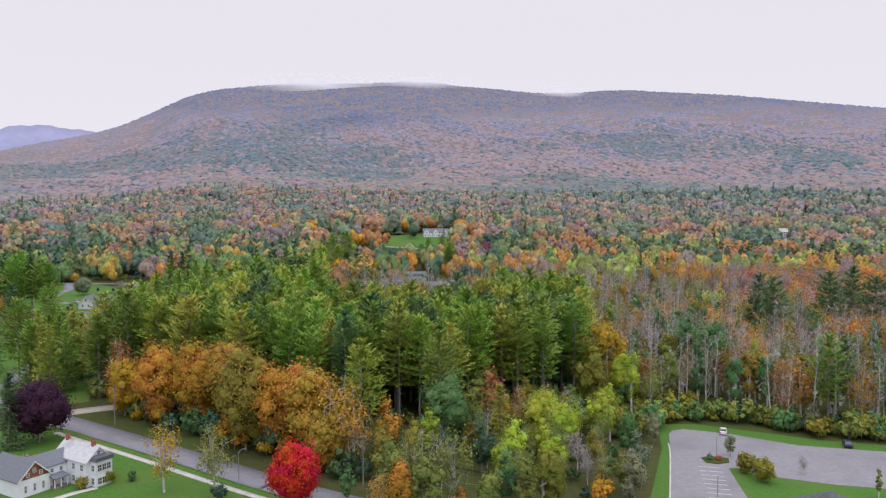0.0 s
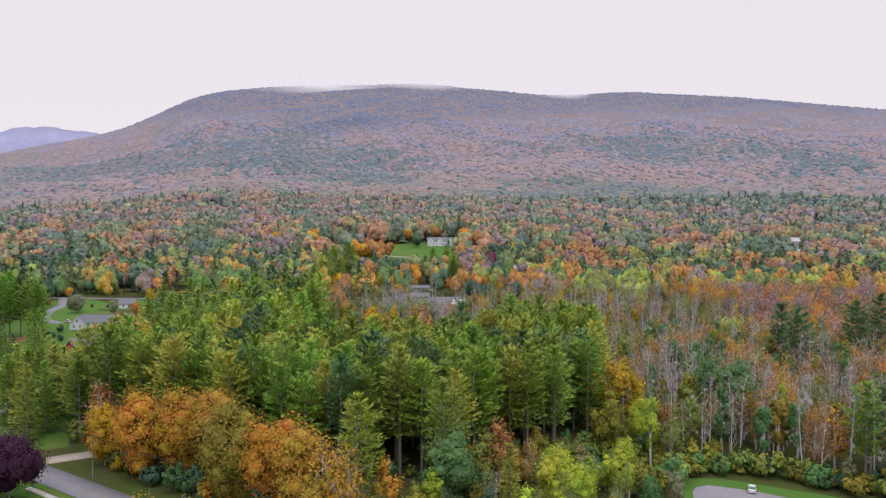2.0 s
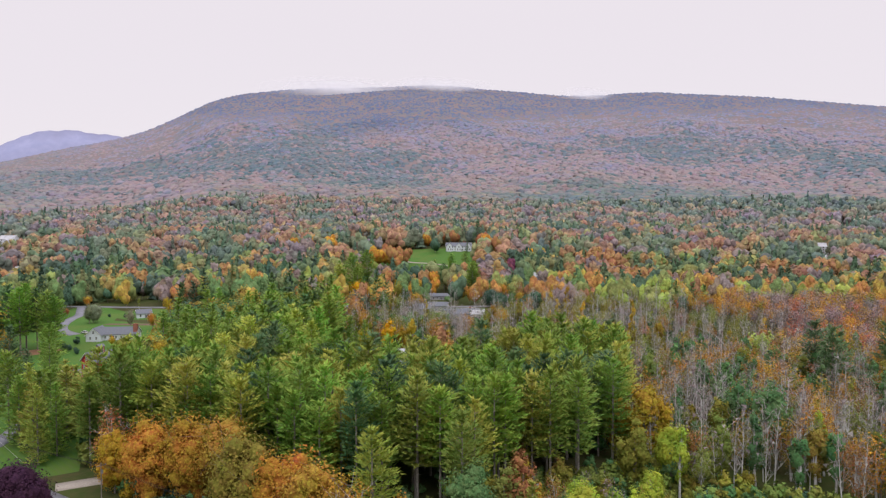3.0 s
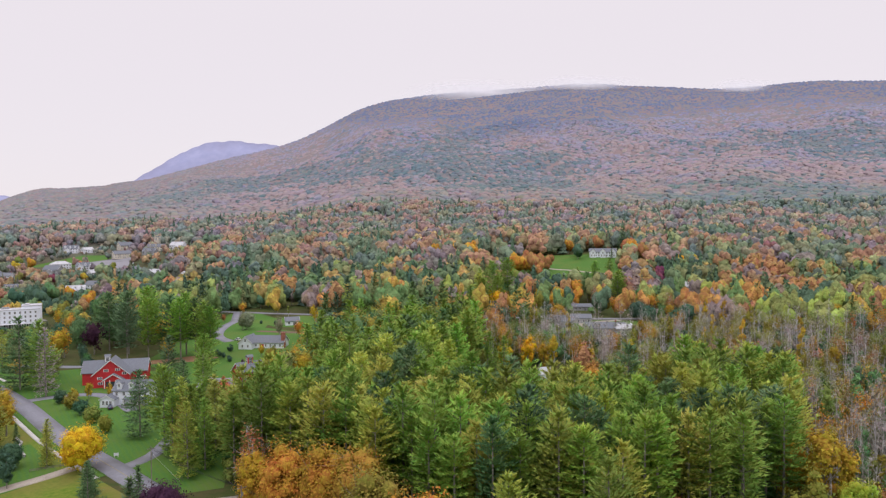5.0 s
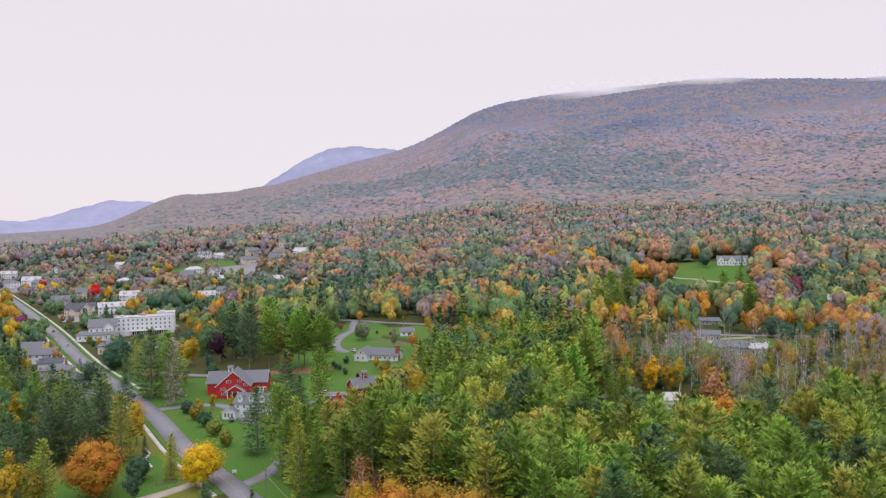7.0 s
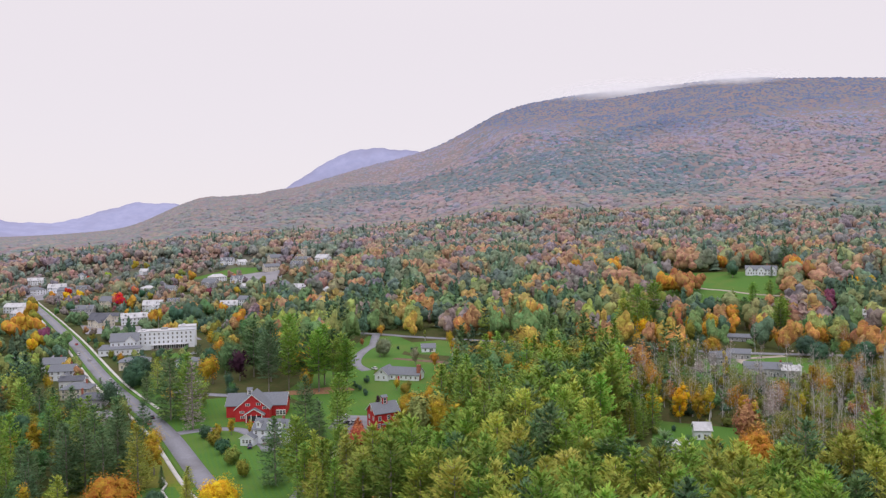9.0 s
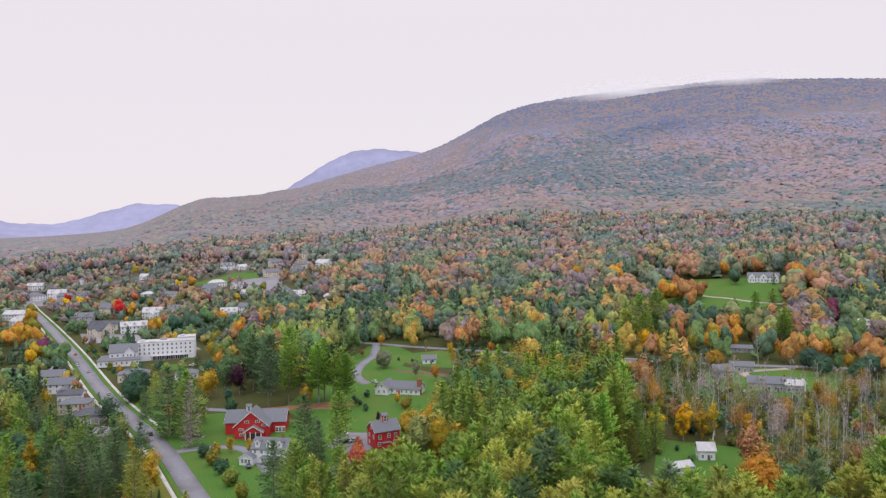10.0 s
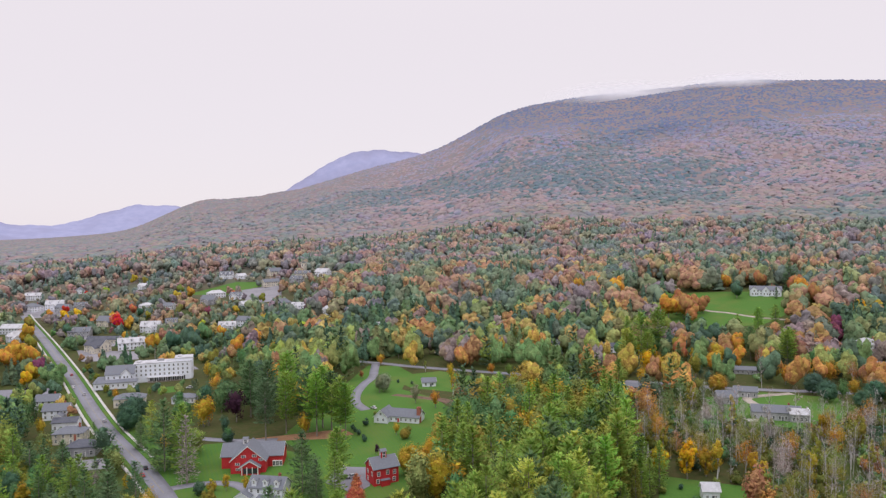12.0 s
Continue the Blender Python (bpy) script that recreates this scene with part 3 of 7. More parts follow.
def broadleaf(seed, h=16, R=5, base=0.22, n=1500, size=0.85, lobes=22, thin=0.0, pointed=0.0, solid=0.0):
    """Trunk and crown of a broadleaved tree: plumes of leaves along rising limbs, with gaps."""
    g = np.random.default_rng(seed)
    zb, zc = h * base, h * (1 + base) / 2
    hz = (h - zb) / 2
    lob = []
    while len(lob) < lobes:
        q = g.uniform(-1, 1, 3)
        d = np.linalg.norm(q)
        if 0.3 < d < 0.92:
            wide = 1 - pointed * (q[2] * 0.5 + 0.5) - 0.25 * max(0, -q[2])
            lob.append((q[0] * R * 0.84 * wide, q[1] * R * 0.84 * wide, zc + q[2] * hz * 0.84))
    lob = np.array(lob)
    rad = g.uniform(0.26, 0.46, lobes) * min(R, hz) * (1 - 0.4 * pointed)
    rise = lob - np.array([0, 0, zb + 0.1 * h])
    rise /= np.linalg.norm(rise, axis=1)[:, None] + 1e-6
    rise = rise * 0.75 + np.array([0, 0, 0.5])
    pick = g.choice(lobes, n, p=rad ** 2 / (rad ** 2).sum())
    q = g.normal(0, 1, (n, 3))
    q /= np.linalg.norm(q, axis=1)[:, None]
    r = rad[pick][:, None]
    cen = lob[pick] + q * r * g.uniform(0.62, 1.02, (n, 1)) + rise[pick] * r * g.uniform(-0.45, 0.35, (n, 1))
    axis = unit((cen - np.array([0, 0, zc * 0.85])) / np.array([R, R, hz]))
    crown = leaves(cen, q * 0.5 + axis * 0.65, size, g, 0.12, 0.34)
    if solid:
        # an inner clump in each lobe closes the crown
        crown = together(crown, clumps(lob * np.array([0.9, 0.9, 0.97]), (rad * solid)[:, None, None], g))
    tr = 0.018 * h
    fork = np.array([g.normal(0, 0.2), g.normal(0, 0.2), h * max(base, 0.28)])
    seg = [((0, 0, -0.4), fork, tr, tr * 0.7), (fork, (fork[0], fork[1], h * 0.72), tr * 0.7, tr * 0.2)]
    for c in lob[: 9 + int(12 * thin)]:
        m = fork * 0.5 + c * 0.5 + np.array([0, 0, 0.06 * h])
        seg += [(fork, m, tr * 0.4, tr * 0.22), (m, c, tr * 0.22, tr * 0.06)]
        if thin:
            for _ in range(4):
                e = c + g.normal(0, 1, 3) * R * 0.32 + np.array([0, 0, R * 0.25])
                seg.append((c, e, tr * 0.1, tr * 0.03))
    return sticks(seg, 3 if thin or h < 6 else 5), crown


def needles(p, d, across, length, width, g):
    """One narrow triangle a spray of needles: from p along d, as wide as across allows."""
    k = len(p)
    roll = g.uniform(-0.9, 0.9, (k, 1))
    up = np.cross(d, across)
    side = across * np.cos(roll) + up * np.sin(roll)
    L, W = length * g.uniform(0.7, 1.3, (k, 1)), width * g.uniform(0.7, 1.3, (k, 1))
    v = np.stack([p - side * W / 2, p + d * L, p + side * W / 2], 1)
    n = unit(np.cross(v[:, 1] - v[:, 0], v[:, 2] - v[:, 0]))
    down = n[:, 2] < 0
    v[down] = v[down][:, ::-1]
    n[down] *= -1
    n = n * 0.45 + d * np.array([0.6, 0.6, 0.3]) + np.array([0, 0, 0.25])
    return v.reshape(-1, 3), np.arange(3 * k).reshape(-1, 3), np.repeat(n, 3, axis=0)


def pine(seed, h=26, R=4.2, base=0.42, step=1.3, size=1.0, droop=0.0, bare_low=True, dome=1.5, limbs=5, tufts=6):
    """Trunk and crown of a conifer: whorls of limbs, each bearing flat plumes of needle sprays."""
    g = np.random.default_rng(seed)
    seg = [((0, 0, -0.4), (0, 0, h * 0.55), 0.34 * h / 26, 0.24 * h / 26), ((0, 0, h * 0.55), (0, 0, h * 0.98), 0.24 * h / 26, 0.04)]
    P, D, A = [], [], []
    zb, z = h * base, h * base
    lopsided, turn = g.uniform(0.05, 0.25), g.uniform(0, 6.3)
    while z < h - 0.5:
        u = (z - zb) / (h - zb)
        L = R * (1 - u ** dome) * (0.6 + 0.4 * min(1, u * 3)) + 0.3
        k = limbs if u < 0.85 else max(3, limbs - 2)
        a0 = g.uniform(0, 6.3)
        for i in range(k):
            a = a0 + i * 2 * math.pi / k + g.normal(0, 0.25)
            Li = L * g.uniform(0.55, 1.2) * (1 + lopsided * math.cos(a - turn))
            zi = z + g.normal(0, 0.14) * step
            d = np.array([math.cos(a), math.sin(a), 0.1 + 0.55 * u - droop + g.normal(0, 0.08)])
            across = np.array([-math.sin(a), math.cos(a), g.normal(0, 0.1)])
            if Li > 2.0 and g.random() < 0.4:
                seg.append(((0, 0, zi), np.array([0, 0, zi]) + d * Li * 0.85, 0.06, 0.02))
            stations = max(2, int(round(Li * 0.72 / (0.8 * size))))
            for st in np.linspace(0.3 if Li > 1.5 else 0.1, 0.92, stations):
                c = np.array([0, 0, zi]) + d * (st * Li) + np.array([0, 0, 0.06 * Li * st * st])
                fan = (0.22 + 0.42 * (1 - abs(2 * st - 1.1))) * min(Li, 3.5) * 0.55
                off = g.normal(0, 1, (tufts, 3)) * np.array([0.3 * size, fan, 0.16 * size])
                pts = c + off[:, :1] * d + off[:, 1:2] * across + off[:, 2:] * np.array([0, 0, 1])
                out = d + across * (off[:, 1:2] / (fan + 0.01)) * 0.5 + g.normal(0, 0.28, (tufts, 3)) + np.array([0, 0, 0.22])
                P.append(pts)
                D.append(out / np.linalg.norm(out, axis=1)[:, None])
                A.append(np.tile(across, (tufts, 1)))
        z += step * g.uniform(0.75, 1.25)
    # the leader's tuft
    top = np.tile((0, 0, h - 1.2 * size), (8, 1)) + g.normal(0, 0.2, (8, 3))
    out = g.normal(0, 0.35, (8, 3)) + np.array([0, 0, 1.0])
    P.append(top)
    D.append(out / np.linalg.norm(out, axis=1)[:, None])
    A.append(np.tile((1.0, 0, 0), (8, 1)))
    if bare_low:
        for z in np.arange(h * 0.16, zb, 2.0):
            a = g.uniform(0, 6.3)
            seg.append(((0, 0, z), (math.cos(a) * 1.3, math.sin(a) * 1.3, z + 0.1), 0.04, 0.015))
    return sticks(seg, 4), needles(np.concatenate(P), np.concatenate(D), np.concatenate(A), 1.0 * size, 0.52 * size, g)


def snag(seed, h=17, n=70, size=0.6, spread=0.24):
    """A slender, nearly leafless tree: a pale stem, rising branches and a few leaves."""
    g = np.random.default_rng(seed)
    seg, tips = [], []
    p, r = np.array([0, 0, -0.3]), 0.011 * h
    lean = g.normal(0, 0.02, 2)
    for i in range(5):
        q = p + np.array([lean[0] * h / 5 + g.normal(0, 0.12), lean[1] * h / 5 + g.normal(0, 0.12), h / 5])
        seg.append((p, q, r, r * 0.76))
        if i >= 1:
            for _ in range(3 + (i > 2) * 2):
                s, a = g.uniform(0, 1), g.uniform(0, 6.3)
                o = p * (1 - s) + q * s
                L = h * spread * g.uniform(0.5, 1.0) * (1.15 - i * 0.12)
                e = o + np.array([math.cos(a) * L * 0.55, math.sin(a) * L * 0.55, L * 0.8])
                seg.append((o, e, r * 0.36, r * 0.13))
                for _ in range(2):
                    f = o + (e - o) * g.uniform(0.4, 1) + g.normal(0, 1, 3) * L * 0.22 + np.array([0, 0, L * 0.3])
                    seg.append((o + (e - o) * g.uniform(0.35, 0.95), f, r * 0.13, r * 0.05))
                    tips.append(f)
        p, r = q, r * 0.76
    tips = np.array(tips)
    c = tips[g.integers(0, len(tips), n)] + g.normal(0, 0.5, (n, 3))
    loose_leaves = leaves(c, g.normal(0, 1, (n, 3)), size, g)
    # fine bare twigs round every branch end
    k = 2 * len(tips)
    p = np.repeat(tips, 2, axis=0) + g.normal(0, 0.45, (k, 3))
    d = g.normal(0, 0.5, (k, 3)) + np.array([0, 0, 0.9])
    d /= np.linalg.norm(d, axis=1)[:, None]
    a = np.cross(d, g.normal(0, 1, (k, 3)))
    a /= np.linalg.norm(a, axis=1)[:, None]
    return sticks(seg, 3), together(loose_leaves, needles(p, d, a, 1.5, 0.11, g))


SHAPES = {}


def shape(kind, makers, bark, trunk_name="trunk"):
    """Keep some variants of a kind of tree, each as two meshes."""
    for i, ((tv, tf), (cv, cf, cn)) in enumerate(makers):
        made = [(tv, tf, cv, cf, cn)]
        for nm, v, f, n, m in (("trunk", tv, tf, None, bark), ("crown", cv, cf, cn, M_LEAF)):
            ob = from_arrays(kind + "_" + nm, v, f, m, normals=n)
            made.append(ob.data)
            bpy.data.objects.remove(ob)
        SHAPES.setdefault(kind, []).append(made)


NATURAL = {"pine": 26, "spruce": 22, "full_pine": 24, "park_pine": 26, "broad_pine": 24, "thin_spruce": 22, "maple": 17, "ash": 17, "poplar": 18, "thin_ash": 16, "sparse_ash": 16, "snag": 17, "shrub": 4.2, "bush": 4.6, "broad_maple": 15, "grove_ash": 18, "mid_ash": 18, "mid_maple": 17, "grove_pine": 24, "grove_maple": 17}


def tree(kind, x, y, scale=1.0, tint=(0.1, 0.15, 0.03), label="", name="", tall=1.0, variant=None, group="trees"):
    """Plant a tree with its trunk and crown; its leaves take the tint."""
    v = SHAPES[kind][int(rng.integers(len(SHAPES[kind]))) if variant is None else variant]
    root = new(name or kind + "_tree")
    root.matrix_basis = pose(x, y, land(x, y), 0, 0, rng.uniform(0, 360)) @ Matrix.Diagonal((scale, scale, scale * tall, 1))
    tagged(root, label, "tree", group)
    for nm, me in zip(("trunk", "crown"), v[1:]):
        ob = new(nm, me)
        ob.parent = root
        if nm == "crown":
            ob.color = (*tint, 1)
    return root




# ---- buildings ----
def add_box(bm, x0, x1, y0, y1, z0, z1):
    v = [bm.verts.new((x, y, z)) for z in (z0, z1) for x, y in ((x0, y0), (x1, y0), (x1, y1), (x0, y1))]
    for f in ((3, 2, 1, 0), (4, 5, 6, 7), (0, 1, 5, 4), (1, 2, 6, 5), (2, 3, 7, 6), (3, 0, 4, 7)):
        bm.faces.new([v[i] for i in f])


def add_prism(bm, profile, x0, x1):
    """A closed outline in y and z, drawn out along x."""
    a, b = [bm.verts.new((x0, y, z)) for y, z in profile], [bm.verts.new((x1, y, z)) for y, z in profile]
    n = len(profile)
    bm.faces.new(a[::-1])
    bm.faces.new(b)
    for i in range(n):
        bm.faces.new((a[i], a[(i + 1) % n], b[(i + 1) % n], b[i]))


def boxes(*rows):
    bm = bmesh.new()
    for r in rows:
        add_box(bm, *r)
    return bm


def mesh_of(name, bm, material):
    me = bpy.data.meshes.new(name)
    bm.to_mesh(me)
    bm.free()
    me.materials.append(material)
    return me


# a sash window 1 m wide and 1.5 m high: its frame with a glazing cross, and its pane
def lattice(xs, zs, solid, glass=None):
    """A window sheet: the cells of a grid drawn out into one connected frame; glass: cells that are glazed."""
    bm = bmesh.new()
    vs = {(i, k): bm.verts.new((x, -0.1, z)) for i, x in enumerate(xs) for k, z in enumerate(zs)}
    for i in range(len(xs) - 1):
        for k in range(len(zs) - 1):
            if solid(i, k) or glass:
                fc = bm.faces.new((vs[i, k], vs[i + 1, k], vs[i + 1, k + 1], vs[i, k + 1]))
                fc.material_index = 0 if solid(i, k) else 1
    made = bmesh.ops.extrude_face_region(bm, geom=bm.faces[:])["geom"]
    for q in made:
        if isinstance(q, bmesh.types.BMVert):
            q.co.y = 0.02
    bmesh.ops.delete(bm, geom=[v for v in bm.verts if not v.link_faces], context="VERTS")
    bmesh.ops.recalc_face_normals(bm, faces=bm.faces)
    bmesh.ops.delete(bm, geom=[f for f in bm.faces if all(v.co.y > 0 for v in f.verts)], context="FACES_ONLY")
    return bm


WINDOW = mesh_of("window_frame", lattice((-0.62, -0.5, -0.03, 0.03, 0.5, 0.62), (-0.12, 0, 0.72, 0.79, 1.5, 1.62), lambda i, k: i in (0, 2, 4) or k in (0, 2, 4)), M_TRIM)
PANE = mesh_of("pane", boxes((-0.52, 0.52, -0.035, -0.012, -0.01, 1.52)), M_GLASS)
FAR_WINDOW = mesh_of("window_frame", lattice((-0.6, -0.48, 0.48, 0.6), (-0.1, 0.02, 0.74, 0.8, 1.5, 1.62), lambda i, k: i in (0, 2) or k in (0, 2, 4), True), M_TRIM)
FAR_WINDOW.materials.append(M_GLASS)


def window(root, x, y, z, turn, w=1.0, h=1.0, far=False):
    """A window on a wall: turn 0 faces -y, 90 faces +x, -90 faces -x, 180 faces +y."""
    ob = new("window", FAR_WINDOW if far else WINDOW)
    ob.parent = root
    ob.matrix_basis = pose(x, y, z, 0, 0, turn) @ Matrix.Diagonal((w, 1, h, 1))
    if not far:
        p = new("pane", PANE)
        p.parent = ob
    return ob


def window_rows(root, cx, cy, L, W, h, floors, nx, ny, yaw=0, size=1.0, sides="flr", z0=0.9, far=False):
    """Even rows of windows on the walls of a block that is L by W, centred at cx, cy."""
    c, s = math.cos(radians(yaw)), math.sin(radians(yaw))
    step = h / floors
    for k in range(floors):
        z = z0 + k * step
        spots = []
        if "f" in sides:
            spots += [((i + 0.5) / nx * L - L / 2, -W / 2, 0) for i in range(nx)]
        if "b" in sides:
            spots += [((i + 0.5) / nx * L - L / 2, W / 2, 180) for i in range(nx)]
        if "r" in sides:
            spots += [(L / 2, (i + 0.5) / ny * W - W / 2, 90) for i in range(ny)]
        if "l" in sides:
            spots += [(-L / 2, (i + 0.5) / ny * W - W / 2, -90) for i in range(ny)]
        for x, y, t in spots:
            window(root, cx + c * x - s * y, cy + s * x + c * y, z, t + yaw, size, size, far)


def turned(ob, cx, cy, yaw, z=0.0):
    ob.matrix_basis = pose(cx, cy, z, 0, 0, yaw)
    return ob


def block(root, cx, cy, L, W, h, rise, wall, roof, yaw=0, over=0.5, hip=False, gable=None, z=0.0, trim=True):
    """One block of a house: its walls with gables, and its roof with eaves. The ridge runs along local x."""
    bm = bmesh.new()
    if hip or rise <= 0:
        add_box(bm, -L / 2, L / 2, -W / 2, W / 2, -0.8, h)
    else:
        add_prism(bm, [(-W / 2, -0.8), (W / 2, -0.8), (W / 2, h), (0, h + rise), (-W / 2, h)], -L / 2, L / 2)
    turned(part("wall", bm, wall, root), cx, cy, yaw, z)
    bm = bmesh.new()
    if rise <= 0:
        add_box(bm, -L / 2 - 0.15, L / 2 + 0.15, -W / 2 - 0.15, W / 2 + 0.15, h + 0.003, h + 0.45)
        add_box(bm, -L / 2 + 2, -L / 2 + 4.5, -W / 4, W / 4, h + 0.45, h + 1.3)
    elif hip:
        a, b, k = L / 2 + over, W / 2 + over, max(L / 2 - W / 2, 0.3)
        lo = [bm.verts.new(p) for p in ((-a, -b, h), (a, -b, h), (a, b, h), (-a, b, h))]
        mi = [bm.verts.new(p) for p in ((-a, -b, h + 0.2), (a, -b, h + 0.2), (a, b, h + 0.2), (-a, b, h + 0.2))]
        r0, r1 = bm.verts.new((-k, 0, h + rise + 0.2)), bm.verts.new((k, 0, h + rise + 0.2))
        bm.faces.new(lo[::-1])
        for i in range(4):
            bm.faces.new((lo[i], lo[(i + 1) % 4], mi[(i + 1) % 4], mi[i]))
        bm.faces.new((mi[0], mi[1], r1, r0))
        bm.faces.new((mi[2], mi[3], r0, r1))
        bm.faces.new((mi[1], mi[2], r1))
        bm.faces.new((mi[3], mi[0], r0))
    else:
        sl = rise / (W / 2)
        y1, z1 = W / 2 + over, h - sl * over
        t = 0.24
        add_prism(bm, [(-y1, z1 + 0.02), (0, h + rise + 0.02), (y1, z1 + 0.02), (y1, z1 + t), (0, h + rise + t + 0.06), (-y1, z1 + t)], -L / 2 - over, L / 2 + over)
    ob = turned(part("roof", bm, roof, root), cx, cy, yaw, z)
    if rise > 0 and not hip and trim:
        # white rake boards along both gables
        sl = rise / (W / 2)
        for s in (-1, 1):
            bm = bmesh.new()
            x = s * (L / 2 + over)
            add_prism(bm, [(-W / 2 - over, h - sl * over - 0.12), (0, h + rise - 0.12), (W / 2 + over, h - sl * over - 0.12), (W / 2 + over, h - sl * over + 0.2), (0, h + rise + 0.24), (-W / 2 - over, h - sl * over + 0.2)], x - 0.05, x + 0.06)
            turned(part("rake_board", bm, M_TRIM, root), cx, cy, yaw, z)
    if gable:
        for s in (-1, 1):
            bm = bmesh.new()
            add_prism(bm, [(-W / 2 + 0.1, h + 0.05), (W / 2 - 0.1, h + 0.05), (0, h + rise - 0.1)], min(s * L / 2, s * (L / 2 + 0.06)), max(s * L / 2, s * (L / 2 + 0.06)))
            turned(part("gable_facing", bm, gable, root, "brown cedar-shingled gable"), cx, cy, yaw, z)
    return ob


def chimney(root, x, y, z0, z1, w=0.9):
    ch = part("chimney", boxes((x - w / 2, x + w / 2, y - w / 2, y + w / 2, z0, z1), (x - w / 2 - 0.1, x + w / 2 + 0.1, y - w / 2 - 0.1, y + w / 2 + 0.1, z1 - 0.35, z1 - 0.15)), M_BRICK, root, "red brick chimney")
    part("chimney_pot", boxes((x - 0.2, x + 0.2, y - 0.2, y + 0.2, z1, z1 + 0.3)), M_CEDAR, ch)


def door(root, x, y, z, turn, material=None, w=1.1, h=2.1):
    d = part("door", boxes((-w / 2, w / 2, -0.08, 0.02, 0, h)), material or M_DARKROOF, root)
    d.matrix_basis = pose(x, y, z, 0, 0, turn)
    part("door_frame", boxes((-w / 2 - 0.15, -w / 2, -0.12, 0.02, 0, h + 0.15), (w / 2, w / 2 + 0.15, -0.12, 0.02, 0, h + 0.15), (-w / 2, w / 2, -0.12, 0.02, h, h + 0.15)), M_TRIM, d)


def porch(root, cx, cy, L, W, h, roof, yaw=0, posts=4, rise=0.5, bays=True):
    """An open porch with posts, a floor and a lean-to roof."""
    bm = bmesh.new()
    add_prism(bm, [(-W / 2 - 0.3, h), (W / 2, h + rise), (W / 2, h + rise + 0.2), (-W / 2 - 0.3, h + 0.2)], -L / 2 - 0.3, L / 2 + 0.3)
    turned(part("porch_roof", bm, roof, root), cx, cy, yaw)
    turned(part("porch_floor", boxes((-L / 2, L / 2, -W / 2, W / 2, -0.5, 0.35)), M_WOOD, root), cx, cy, yaw)
    c, s = math.cos(radians(yaw)), math.sin(radians(yaw))
    for i in range(posts):
        x, y = -L / 2 + 0.15 + i * (L - 0.3) / max(posts - 1, 1), -W / 2 + 0.15
        p = part("post", boxes((-0.12, 0.12, -0.12, 0.12, 0.3, h + 0.05), (-0.18, 0.18, -0.18, 0.18, h - 0.15, h)), M_TRIM, root)
        p.matrix_basis = pose(cx + c * x - s * y, cy + s * x + c * y, 0, 0, 0, yaw)


def cupola(root, cx, cy, z, w, h, wall, roof, yaw=0):
    cu = turned(part("cupola", boxes((-w / 2, w / 2, -w / 2, w / 2, z, z + h), (-w / 2 - 0.12, w / 2 + 0.12, -w / 2 - 0.12, w / 2 + 0.12, z + h - 0.2, z + h)), wall, root), cx, cy, yaw)
    bm = bmesh.new()
    add_prism(bm, [(-w / 2 - 0.35, z + h), (w / 2 + 0.35, z + h), (0, z + h + w * 0.42)], -w / 2 - 0.3, w / 2 + 0.3)
    part("cupola_roof", bm, roof, cu)
    for t, (x, y) in ((0, (0, -w / 2)), (90, (w / 2, 0)), (-90, (-w / 2, 0))):
        window(cu, x, y, z + 0.25, t, w * 0.5, (h - 0.6) / 1.5)


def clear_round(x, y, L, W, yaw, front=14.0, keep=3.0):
    """Keep trees off a house, and low on the side towards the camera so that it shows."""
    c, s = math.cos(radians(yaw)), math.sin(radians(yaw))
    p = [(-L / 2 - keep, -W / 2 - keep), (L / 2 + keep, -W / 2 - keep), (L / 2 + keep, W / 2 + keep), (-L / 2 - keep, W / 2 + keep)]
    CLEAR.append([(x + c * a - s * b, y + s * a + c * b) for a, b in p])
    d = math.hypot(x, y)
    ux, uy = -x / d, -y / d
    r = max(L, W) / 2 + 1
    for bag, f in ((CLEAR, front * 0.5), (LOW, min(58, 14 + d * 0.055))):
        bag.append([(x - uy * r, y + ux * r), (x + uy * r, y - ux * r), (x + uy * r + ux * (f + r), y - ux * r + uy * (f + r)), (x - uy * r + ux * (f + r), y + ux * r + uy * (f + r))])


def cottage(x, y, yaw, L, W, h, rise, wall, roof, label, nx=4, ny=2, floors=2, hip=False, chim=True, ell=None, front=12.0, name="house", dormers=0, size=1.0):
    """A plain village house, with an ell to one side if wanted."""
    root = empty(name, x, y, None, yaw, label=label, category="house")
    block(root, 0, 0, L, W, h, rise, wall, roof, 0, 0.5, hip)
    window_rows(root, 0, 0, L, W, h, floors, nx, ny, 0, size, "flr", 0.9, y > 450)
    door(root, L * 0.12, -W / 2, 0.1, 0)
    if chim:
        chimney(root, L * 0.28, W * 0.1, h, h + rise + 1.2)
    if ell:
        ex, eL, eW, eh = ell
        block(root, ex, -W / 2 - eL / 2 + 1, eL + 2, eW, eh, eW * 0.32, wall, roof, 90, 0.4)
        for k in (-1, 1):
            window(root, ex + k * eW / 4, -W / 2 - eL, 0.9, 0, 0.9, 0.9)
    for i in range(dormers):
        dx = (i + 0.5) / dormers * L - L / 2
        block(root, dx, -W / 4 - 0.6, W * 0.32, 1.9, h + rise * 0.52 + 0.9, 0.7, wall, roof, 90, 0.2)
        window(root, dx, -W / 4 - 0.6 - W * 0.16, h + rise * 0.5 - 0.25, 0, 0.7, 0.7)
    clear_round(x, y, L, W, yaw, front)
    return root


